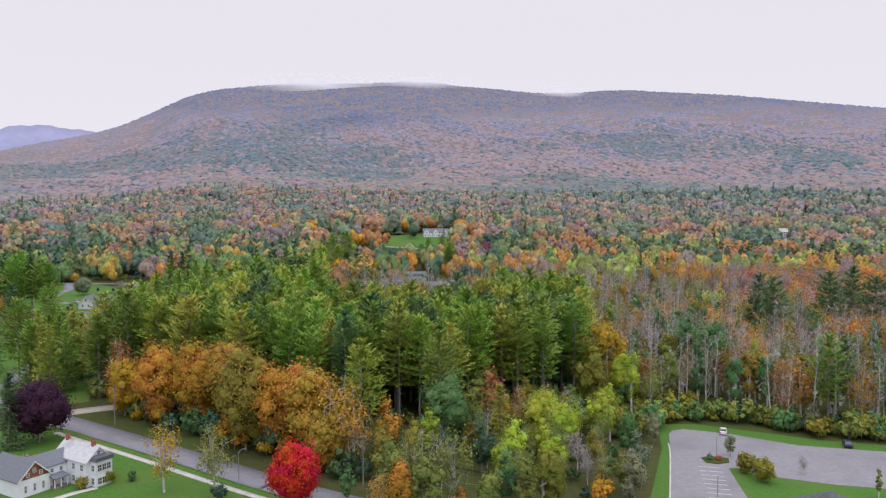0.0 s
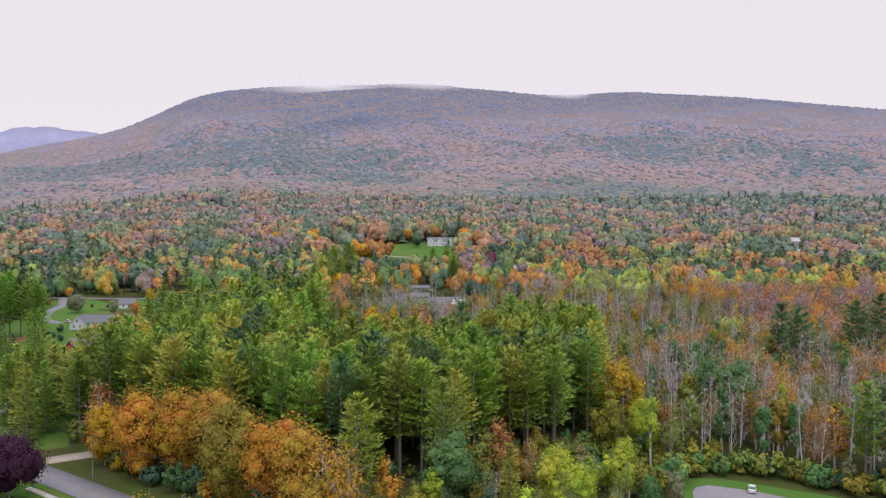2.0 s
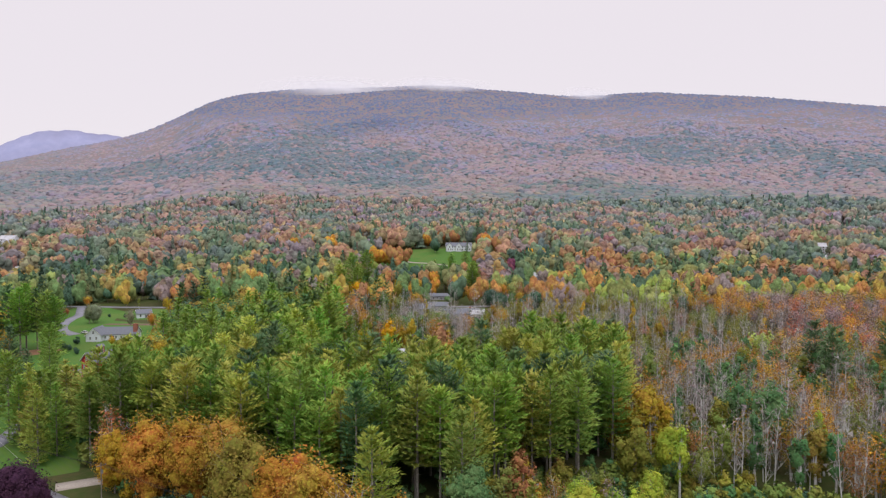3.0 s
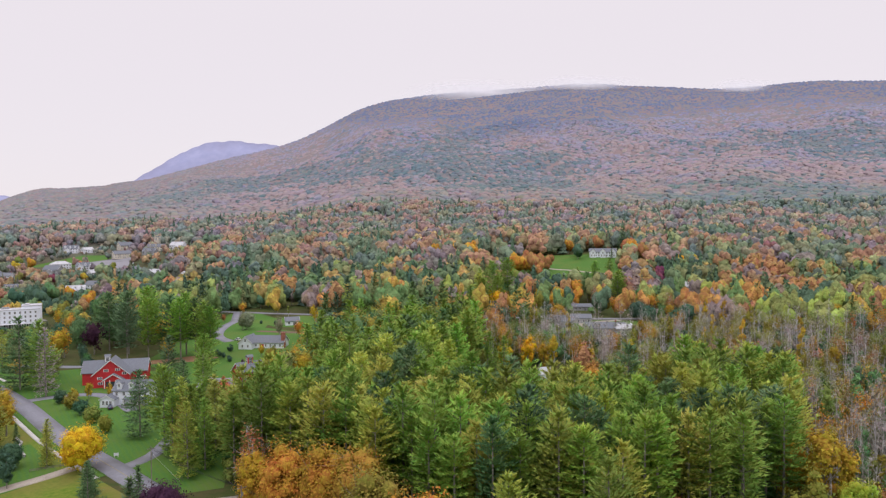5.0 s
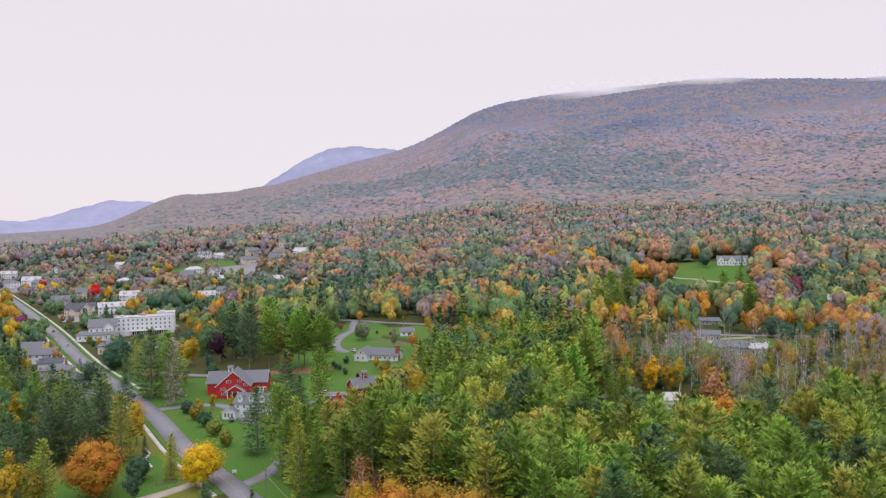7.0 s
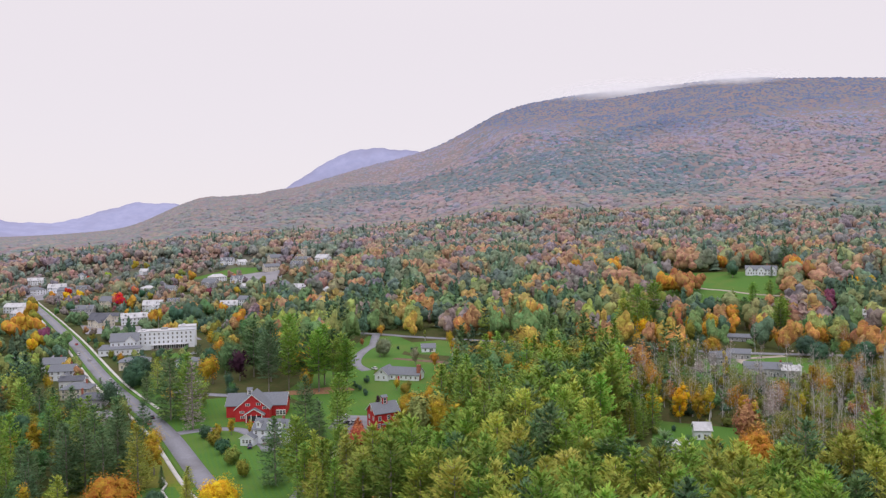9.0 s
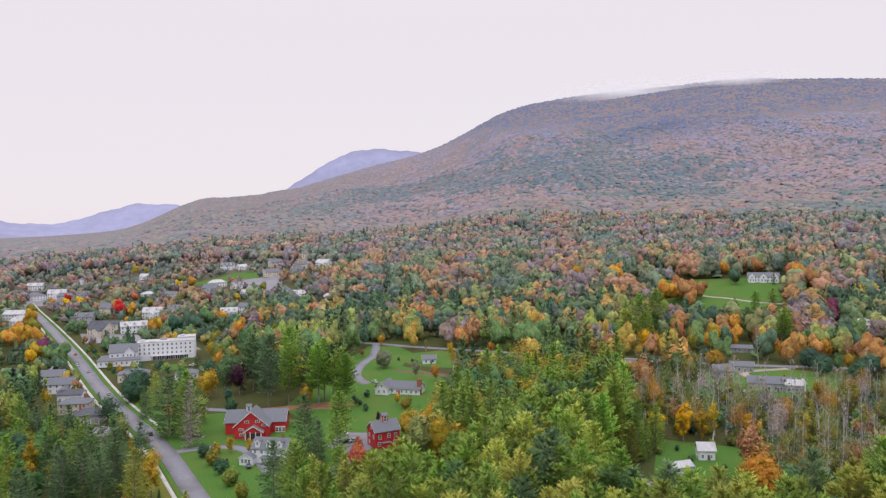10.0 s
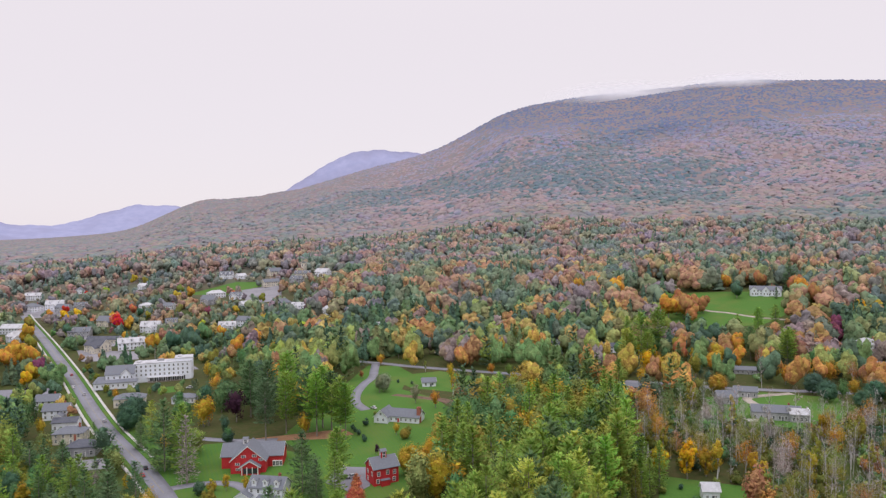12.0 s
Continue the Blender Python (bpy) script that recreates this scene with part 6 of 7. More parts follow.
plant([("park_pine", -86, 589, 27, LIMEPINE), ("pine", -98, 597, 25, LIMEPINE), ("broad_maple", -49, 689, 16, DEEP), ("maple", -29, 676, 15, ORANGE), ("maple", -41, 616, 15, GOLD), ("thin_ash", -11, 614, 20, RUST), ("broad_pine", 4, 621, 25, OLDNEEDLE), ("ash", 22, 618, 20, GREEN), ("broad_pine", -15, 697, 20, NEEDLE), ("broad_maple", 42, 704, 15, MAROON), ("ash", -69, 628, 19, OLIVEGOLD), ("poplar", -57, 600, 18, GOLD), ("ash", -109, 614, 20, GREEN), ("maple", -89, 652, 18, GREEN), ("thin_ash", 44, 643, 17, RUST), ("maple", -84, 700, 20, OLIVE), ("broad_maple", -61, 727, 15, DEEP)], "trees below the mansion")
plant([("broad_pine", -242, 250, 25, OLDNEEDLE), ("broad_pine", -222, 243, 24, OLDNEEDLE), ("broad_pine", -261, 263, 24, NEEDLE), ("broad_pine", -244, 262, 25, OLDNEEDLE), ("broad_pine", -238, 270, 22, OLDNEEDLE), ("broad_pine", -138, 201, 15, OLDNEEDLE), ("spruce", -126, 206, 13, OLDNEEDLE), ("broad_maple", -188, 227, 9, DEEP), ("full_pine", -184, 238, 13, PALENEEDLE)], "village trees")
plant([("maple", -497, 421, 16, MAROON), ("snag", -11, 557, 18, BROWN), ("ash", 3, 572, 15, ORANGE), ("ash", 16, 584, 16, GOLD), ("maple", 29, 584, 17, ORANGE), ("thin_ash", 42, 582, 19, RUST), ("ash", 32, 535, 15, GREEN), ("broad_maple", 49, 541, 14, DEEP), ("maple", -46, 520, 13, OLIVE), ("spruce", -42, 503, 11, OLDNEEDLE), ("snag", -22, 461, 21, BROWN), ("snag", -8, 459, 20, BROWN), ("snag", 6, 462, 22, BROWN), ("snag", 18, 460, 20, BROWN), ("thin_ash", -30, 466, 19, BROWN), ("ash", 62, 560, 17, ORANGE), ("maple", -60, 560, 17, GREEN), ("maple", -76, 570, 18, ORANGE), ("ash", -52, 572, 19, OLIVEGOLD)], "trees round the grey houses")
plant([("park_pine", -96, 626, 36, LIMEPINE), ("park_pine", -87, 652, 36, NEEDLE), ("park_pine", -102, 598, 28, PALENEEDLE), ("park_pine", -19, 647, 25, OLDNEEDLE), ("park_pine", 6, 627, 29, NEEDLE), ("park_pine", -15, 737, 22, NEEDLE), ("broad_maple", -45, 697, 17, DEEP), ("broad_maple", -54, 674, 18, DEEP), ("broad_maple", -29, 649, 18, ORANGE), ("broad_maple", 45, 748, 17, MAROON), ("broad_maple", 68, 802, 18, YELLOW), ("broad_maple", 81, 803, 18, GOLD), ("broad_maple", -93, 771, 26, ORANGE), ("broad_maple", -77, 773, 26, RUST), ("broad_maple", -176, 861, 22, ORANGE2), ("broad_maple", -155, 848, 25, ORANGE), ("broad_maple", -201, 858, 20, ORANGE), ("broad_pine", -149, 1054, 27, OLDNEEDLE), ("broad_pine", -130, 1025, 26, OLDNEEDLE), ("broad_maple", -42, 634, 16, GOLD), ("ash", -67, 627, 22, RUST), ("broad_maple", -139, 618, 18, SILVER), ("ash", -84, 573, 20, YELLOW), ("broad_maple", 24, 865, 23, ORANGE), ("broad_maple", 35, 830, 26, RUST), ("broad_maple", 19, 886, 24, RUST), ("broad_pine", 14, 910, 33, OLDNEEDLE), ("broad_maple", -15, 912, 22, RUST), ("broad_maple", -32, 932, 20, RUST), ("broad_maple", -49, 908, 19, ORANGE)], "trees below the mansion")
plant([(("maple", "ash", "broad_maple", "ash")[i % 4], -186 + 15 * i, 537 + max(0, 0.17 * (15 * i - 190)) - 4 * (i % 3), 9 + 2 * (i % 4), (ORANGE, OLIVE, GOLD, RUST, DEEP)[i % 5]) for i in range(23) if i not in (11, 12, 13)], "trees along the back road")
plant([("bush", -60 + 6.5 * i, 352 + 4.5 * (i % 3) + 16 * (i % 2), 2.6 + 0.5 * (i % 3), (DEEP, GREEN, OLIVE)[i % 3]) for i in range(8)], "bushes on the rough lawn")
plant([("bush", -318 - 11.5 * i, 347 + 7.2 * i, 3.2 + 1.1 * (i % 3), (GREEN, DEEP, OLIVEGOLD)[i % 3]) for i in range(15)], "bushes beside the street")
plant([("bush", -211, 391, 3, DEEP), ("bush", -207, 387, 3, DEEP), ("bush", -203, 384, 3.2, DEEP), ("bush", -197, 379, 3, DEEP), ("bush", -195, 376, 3, DEEP)], "bushes on the lawn")
plant([("bush", -79, 155, 3, OLIVEGOLD), ("bush", -74.5, 158.5, 3.2, OLIVEGOLD), ("bush", -70, 160, 2.6, GREEN), ("shrub", -99, 169, 4, BROWN)], "bushes by the white house")
plant([("ash", 71, 176, 6, SILVER), ("bush", 70, 165, 5.2, OLIVEGOLD), ("bush", 72, 159, 6, OLIVEGOLD), ("bush", 65, 173.5, 1.8, GREEN), ("bush", 67, 173, 1.6, CORAL), ("thin_ash", 83, 164, 5, BROWN), ("poplar", 92, 150, 7, OLIVE)], "car park planting")

CLEAR.append([(-26, 148), (-12, 148), (-12, 160), (-26, 160)])
PINES = [(-120, 240), (-106, 222), (-75, 215), (-52, 206), (-30, 196), (0, 198), (22, 212), (42, 232), (54, 262), (62, 300), (40, 312), (28, 306), (9, 286), (-8, 266), (-28, 268), (-48, 272), (-62, 300), (-64, 340), (-60, 365), (-76, 395), (-92, 372), (-97, 335), (-98, 292), (-106, 262)]
woods(PINES, 7.8, [(0.5, "pine", NEEDLE), (0.16, "pine", OLDNEEDLE), (0.3, "pine", PALENEEDLE), (0.03, "ash", ORANGE), (0.02, "thin_ash", BROWN)], (1.08, 1.32), "pine wood", 235, ("pine_wood", "dense white pine wood on bare trunks"))
woods(PINES, 8.8, [(0.4, "shrub", GREEN), (0.3, "shrub", OLIVE), (0.3, "shrub", LIME)], (0.8, 1.7), "pine wood", 0, ("pine_saplings", "green saplings and brush under the pines"))
SNAGS = [(48, 238), (60, 212), (84, 208), (104, 196), (150, 182), (200, 172), (235, 260), (190, 330), (90, 335), (62, 300)]
woods(SNAGS, 6.4, [(0.54, "snag", BROWN), (0.08, "thin_ash", OLIVE), (0.1, "poplar", GREEN), (0.09, "thin_ash", ORANGE), (0.05, "thin_ash", RUSTGOLD), (0.03, "ash", OLIVE), (0.06, "poplar", OLIVEGOLD), (0.05, "thin_ash", RUST)], (0.95, 1.4), "mixed wood", 240, ("mixed_wood", "mixed wood of autumn and leafless trees"))
FIREWOOD = [(64, 292), (92, 335), (190, 330), (225, 290), (200, 262), (120, 268)]
woods(FIREWOOD, 9.5, [(0.06, "ash", ORANGE), (0.16, "thin_ash", RUSTGOLD), (0.38, "thin_ash", ORANGE), (0.2, "thin_ash", RUST), (0.06, "ash", GREEN), (0.14, "snag", BROWN)], (1.15, 1.45), "orange trees among bare stems", 60, ("orange_wood", "orange autumn trees among bare stems"))
BRUSH = [(8, 196), (30, 200), (46, 212), (60, 212), (66, 226), (58, 238), (44, 232), (24, 216), (6, 206)]
woods(BRUSH, 3.6, [(0.4, "shrub", OLIVE), (0.25, "shrub", GREEN), (0.2, "shrub", OLIVEGOLD), (0.15, "shrub", LIME)], (0.7, 1.7), "brush at the pines' foot", 30, ("brush", "olive and green brush at the pines' foot"), 0.5)
EDGE = [(40, 205), (60, 206), (62, 213), (84, 209), (104, 197), (150, 182), (148, 177), (102, 191), (83, 204.5), (64, 204.5), (52, 190), (44, 190)]
woods(EDGE, 3.0, [(0.36, "shrub", OLIVE), (0.2, "shrub", GREEN), (0.16, "shrub", DEEP), (0.28, "shrub", OLIVEGOLD)], (0.6, 2.0), "shrubs at the wood's edge", 90, ("scrub", "scrub of rounded green and gold bushes"), 0.3)
UNDER = [(-48, 186), (-25, 160), (10, 150), (42, 150), (50, 185), (40, 205), (20, 208), (-20, 190)]
woods(UNDER, 6.6, [(0.06, "ash", GREEN), (0.05, "ash", LIME), (0.08, "ash", OLIVEGOLD), (0.24, "shrub", GREEN), (0.2, "shrub", DEEP), (0.17, "thin_ash", OLIVE), (0.2, "snag", BROWN)], (0.45, 0.85), "undergrowth before the pines", 60, ("undergrowth", "undergrowth of green and gold saplings"))
ROADSIDE = [(-98, 212), (-70, 192), (-45, 176), (-20, 158), (-14, 164), (-40, 184), (-66, 200), (-92, 220)]
woods(ROADSIDE, 4.6, [(0.3, "shrub", OLIVEGOLD), (0.3, "shrub", GREEN), (0.28, "shrub", DEEP), (0.12, "shrub", GOLD)], (1.0, 2.1), "shrubs under the maples", 60, ("roadside_scrub", "scrub of gold and green bushes under the maples"), 0.5)
MARSH = [(-70, 400), (-40, 385), (0, 340), (60, 315), (110, 335), (170, 380), (130, 480), (50, 505), (18, 468), (-40, 468), (-66, 463)]
woods(MARSH, 8.8, [(0.5, "snag", BROWN), (0.14, "thin_ash", OLIVE), (0.03, "thin_ash", RUST), (0.05, "thin_ash", ORANGE), (0.06, "poplar", GOLD), (0.06, "poplar", OLIVEGOLD), (0.12, "thin_ash", OLIVEGOLD), (0.04, "thin_ash", BROWN)], (0.8, 1.3), "marsh trees", 110, ("marsh_wood", "leafless pale stems over a marsh"))
woods(MARSH, 9.6, [(0.36, "shrub", OLIVE), (0.2, "shrub", DEEP), (0.26, "shrub", GREEN), (0.12, "shrub", OLIVEGOLD), (0.06, "shrub", RUST)], (1.1, 2.4), "marsh scrub", 0, ("marsh_scrub", "olive and russet scrub on a marsh"))
EASTWOOD = [(92, 336), (190, 332), (225, 292), (300, 330), (330, 470), (200, 500), (130, 482), (170, 380), (110, 336)]
woods(EASTWOOD, 7.4, [(0.22, "sparse_ash", ORANGE2), (0.14, "sparse_ash", CORAL), (0.12, "sparse_ash", ORANGE), (0.3, "sparse_ash", MAUVE), (0.12, "snag", MAUVE), (0.08, "sparse_ash", OLIVEGOLD)], (1.05, 1.5), "half-bare trees", 0, ("eastern_wood", "orange and half-bare autumn trees"))
GROVE = [(-148, 352), (-112, 302), (-100, 340), (-94, 376), (-78, 400), (-72, 465), (-118, 480), (-146, 432)]
woods(GROVE, 9.0, [(0.32, "mid_ash", GREEN), (0.24, "mid_maple", OLIVE), (0.1, "mid_ash", GOLD), (0.16, "mid_maple", OLIVEGOLD), (0.18, "full_pine", NEEDLE)], (1.0, 1.35), "grove", 0, ("green_grove", "grove of green and gold broadleaved trees"))
WESTWOOD = [(-196, 196), (-232, 222), (-262, 262), (-300, 288), (-345, 280), (-330, 230), (-260, 190), (-215, 170)]
woods(WESTWOOD, 9.4, [(0.4, "broad_pine", OLDNEEDLE), (0.14, "broad_pine", NEEDLE), (0.26, "ash", GREEN), (0.1, "ash", OLIVEGOLD), (0.1, "ash", GOLD)], (0.72, 1.0), "village trees", 90, ("village_wood", "dark pines behind the village street"))
CLEAR.append([(-46, 326), (-50, 350), (-26, 350), (-22, 328)])
BARNSIDE = [(-78, 338), (-72, 372), (-52, 374), (-42, 366), (-44, 350), (-48, 336), (-60, 326)]
woods(BARNSIDE, 7.6, [(0.6, "full_pine", NEEDLE), (0.4, "full_pine", PALENEEDLE)], (0.6, 0.9), "pines beside the small barn", 60, ("lane_wood", "pines beside a lane"))
LANEWOOD = [(-124, 226), (-144, 246), (-148, 266), (-136, 264), (-124, 258), (-114, 244)]
woods(LANEWOOD, 8.0, [(0.6, "full_pine", NEEDLE), (0.4, "full_pine", PALENEEDLE)], (0.85, 1.1), "pines by the lane", 60, ("lane_wood", "pines beside a lane"))


# ---- poles, lamps, wires, cars ----
def utility_pole(x, y, h=11.0, yaw=0, arms=1):
    root = empty("utility_pole", x, y, None, yaw, label="weathered wooden utility pole with a crossarm", category="pole", group="utility poles")
    v, f = sticks([((0, 0, -0.8), (0, 0, h), 0.17, 0.12)], 8)
    from_arrays("pole", v, f, M_WOOD, root)
    for k in range(arms):
        arm = part("crossarm", boxes((-1.2, 1.2, -0.24, -0.12, h - 0.75 - k * 1.0, h - 0.6 - k * 1.0)), M_WOOD, root)
        for i in (-1.1, -0.5, 0.5, 1.1):
            v, f = sticks([((i, -0.18, h - 0.62 - k), (i, -0.18, h - 0.4 - k), 0.06, 0.04)], 6)
            from_arrays("insulator", v, f, M_METAL, arm)
    v, f = sticks([((0.3, 0, h - 2.8), (0.3, 0, h - 1.9), 0.25, 0.25)], 8)
    from_arrays("transformer", v, f, M_METAL, root)
    return Vector((x, y, land(x, y) + h - 0.4))


def wire(a, b, sag=0.8, spread=0.0):
    """A hanging cable between two poles."""
    pts = [a.lerp(b, t) + Vector((spread, 0, -4 * sag * t * (1 - t))) for t in np.linspace(0, 1, 9)]
    up = [Vector((0.04 * math.cos(t), 0.0, 0.04 * math.sin(t))) for t in (0, 2.1, 4.2)]
    v = [tuple(p + u) for p in pts for u in up]
    f = [(3 * i + k, 3 * i + (k + 1) % 3, 3 * i + 3 + (k + 1) % 3, 3 * i + 3 + k) for i in range(len(pts) - 1) for k in range(3)]
    tagged(from_arrays("power_cable", v, f, M_BLACK), "thin black power cable slung between poles", "cable", "power cables")


tops = [utility_pole(x, y, h, yaw) for x, y, h, yaw in ((18.5, 132, 10.5, 55), (-17.5, 156, 11, 55), (-93, 202, 11.5, 55), (-134, 223, 12, 55))]
for a, b in zip(tops, tops[1:]):
    for s in (-0.7, 0, 0.7):
        wire(a, b, 1.0, s)
g2 = tops[3]
v, f = sticks([((g2.x, g2.y, g2.z - 1.5), (-128, 228, land(-128, 228)), 0.03, 0.03)], 4)
tagged(from_arrays("guy_wire", v, f, M_TRIM), "pale guy wire bracing a utility pole", "cable")
utility_pole(-296, 552, 11, 0)
utility_pole(-252, 548, 11, 0)


def street_lamp(x, y, h=7.0, yaw=0, reach=1.6):
    root = empty("street_lamp", x, y, None, yaw, label="slim grey street lamp with a curved arm", category="street lamp", group="street lamps")
    v, f = sticks([((0, 0, -0.3), (0, 0, h - 0.4), 0.1, 0.07), ((0, 0, h - 0.4), (reach * 0.4, 0, h), 0.06, 0.05), ((reach * 0.4, 0, h), (reach, 0, h), 0.05, 0.04)], 6)
    from_arrays("post", v, f, M_METAL, root)
    part("lamp_head", boxes((reach - 0.1, reach + 0.5, -0.13, 0.13, h - 0.08, h + 0.06)), M_METAL, root)


street_lamp(-45, 156.5, 8, 60)
street_lamp(68, 177, 5, 0, 0.6)
street_lamp(58, 150, 5, 0, 0.6)
street_lamp(-338, 372, 8, 230)

PAINTS = {}


def paint(name, rgb):
    if name not in PAINTS:
        PAINTS[name] = surface("car_paint_" + name, rgb, tuple(min(0.9, c * 1.08) for c in rgb), 2, 0.5, 0.28, None, 0, 0.1, 0.5)
    return PAINTS[name]


WHEEL = None


def car(x, y, yaw, colour, rgb, lift=0.1):
    """A parked car: body, glasshouse, lights and four wheels."""
    global WHEEL
    root = empty("car", x, y, land(x, y) + lift, yaw, label=colour + " car with dark windows standing on asphalt", category="car", group="cars")
    bm = bmesh.new()
    add_prism(bm, [(-2.2, 0.3), (2.2, 0.3), (2.25, 0.62), (2.1, 0.86), (1.15, 0.98), (-1.9, 1.02), (-2.22, 0.9)], -0.9, 0.9)
    body = part("body", bm, paint(colour, rgb), root)
    bm = bmesh.new()
    add_prism(bm, [(-1.85, 1.0), (1.1, 0.97), (0.35, 1.5), (-1.3, 1.52)], -0.78, 0.78)
    part("glasshouse", bm, M_GLASS, root)
    part("roof", boxes((-0.72, 0.72, -1.25, 0.3, 1.5, 1.56)), paint(colour, rgb), root)
    for s in (-1, 1):
        part("headlight", boxes((s * 0.62 - 0.2, s * 0.62 + 0.2, 2.14, 2.22, 0.62, 0.78)), M_TRIM, root)
        part("tail_light", boxes((s * 0.68 - 0.16, s * 0.68 + 0.16, -2.25, -2.18, 0.66, 0.86)), M_RED, root)
    if WHEEL is None:
        v, f = sticks([((-0.11, 0, 0), (0.11, 0, 0), 0.33, 0.33), ((-0.112, 0, 0), (-0.11, 0, 0), 0.01, 0.33), ((0.11, 0, 0), (0.112, 0, 0), 0.33, 0.01)], 12)
        ob = from_arrays("wheel", v, f, M_BLACK)
        WHEEL = ob.data
        bpy.data.objects.remove(ob)
    for sx in (-0.82, 0.82):
        for sy in (-1.35, 1.4):
            w = new("wheel", WHEEL)
            w.parent = root
            w.location = (sx, sy, 0.33)


CARS = [
    (76.5, 194.5, -21, "white"), (104.5, 184, -20, "dark blue"), (126, 181, 70, "red"), (-274, 309, 55, "black"),
    (-268, 301.5, 55, "red"), (-442, 405, 57, "white"), (-418, 394, 57, "silver"), (-476, 431, 57, "red"),
    (-316, 306, 122, "silver"), (-304, 308, 30, "silver"), (-300, 303, 30, "black"), (-219, 428, 60, "white"),
    (-186, 340, 100, "white"), (-176.5, 333, 150, "silver"), (-179, 331, 150, "black"), (-201, 291, 40, "dark blue"),
    (-356, 356.5, 57, "silver"), (-460, 478, 20, "white"), (-452, 476, 20, "black"), (-446, 481, 20, "silver"),
    (-438, 484, 20, "red"), (-430, 488, 20, "white"), (-422, 486, 20, "dark blue"), (-470, 392, 120, "black"), (-362, 430, 140, "white"),
]
TONES = {"white": (0.75, 0.75, 0.76), "dark blue": (0.03, 0.04, 0.1), "red": (0.4, 0.02, 0.03), "black": (0.02, 0.02, 0.025), "silver": (0.42, 0.43, 0.45)}
for x, y, yaw, c in CARS:
    car(x, y, yaw, c, TONES[c])

def garden_wall(line):
    """A low dry-stone wall with a pale coping, stepping along a line."""
    root = empty("garden_wall", *line[0], label="low grey stone wall zigzagging across a lawn", category="wall")
    for (x0, y0), (x1, y1) in zip(line, line[1:]):
        L, yaw = math.hypot(x1 - x0, y1 - y0), math.degrees(math.atan2(y1 - y0, x1 - x0))
        z = min(land(x0, y0), land(x1, y1)) - land(*line[0])
        turned(part("wall", boxes((0, L, -0.28, 0.28, z - 0.4, z + 0.75)), M_GREY, root), x0 - line[0][0], y0 - line[0][1], yaw)
        turned(part("coping", boxes((-0.2, L + 0.2, -0.38, 0.38, z + 0.76, z + 0.9)), M_CONCRETE, root), x0 - line[0][0], y0 - line[0][1], yaw)


def rail_fence(a, b, n):
    """Posts with two pale rails."""
    root = empty("rail_fence", *a, label="weathered grey wooden post and rail fence", category="fence")
    yaw, L = math.degrees(math.atan2(b[1] - a[1], b[0] - a[0])), math.hypot(b[0] - a[0], b[1] - a[1])
    for i in range(n):
        turned(part("post", boxes((i * L / (n - 1) - 0.09, i * L / (n - 1) + 0.09, -0.09, 0.09, -0.3, 1.0)), M_WOOD, root), 0, 0, yaw)
    for z in (0.4, 0.78):
        turned(part("rail", boxes((0, L, -0.04, 0.04, z, z + 0.14)), M_WOOD, root), 0, 0, yaw)


def sign_board(x, y, yaw):
    root = empty("sign", x, y, None, yaw, label="small white sign on two posts at the lawn's edge", category="sign")
    for k in (-0.55, 0.55):
        part("post", boxes((k - 0.07, k + 0.07, -0.07, 0.07, -0.3, 1.5)), M_TRIM, root)
    part("board", boxes((-0.75, 0.75, -0.11, -0.072, 0.5, 1.45)), M_WHITE, root)


garden_wall([(-209.7, 251.7), (-203.2, 247.4), (-200.5, 242.6), (-191.8, 236.6)])
rail_fence((-179.4, 225.5), (-171.8, 233.2), 6)
sign_board(-161, 242.4, 30)

# stall lines and the kerbed bed of the car park
for i in range(8):
    band("stall_line", [(56.3 + 0.62 * i, 150.2 + 2.7 * i), (58.8 + 0.62 * i, 149.6 + 2.7 * i), (61.2 + 0.62 * i, 149 + 2.7 * i)], -0.07, 0.07, 0.115, M_TRIM, 0.01, label="faded white parking line on the asphalt", category="marking")
band("kerb", [(47.5, 148), (57, 178), (59, 186)], -0.35, 0, 0.2, M_CONCRETE, 0.2, label="pale concrete kerb along the car park", category="kerb")


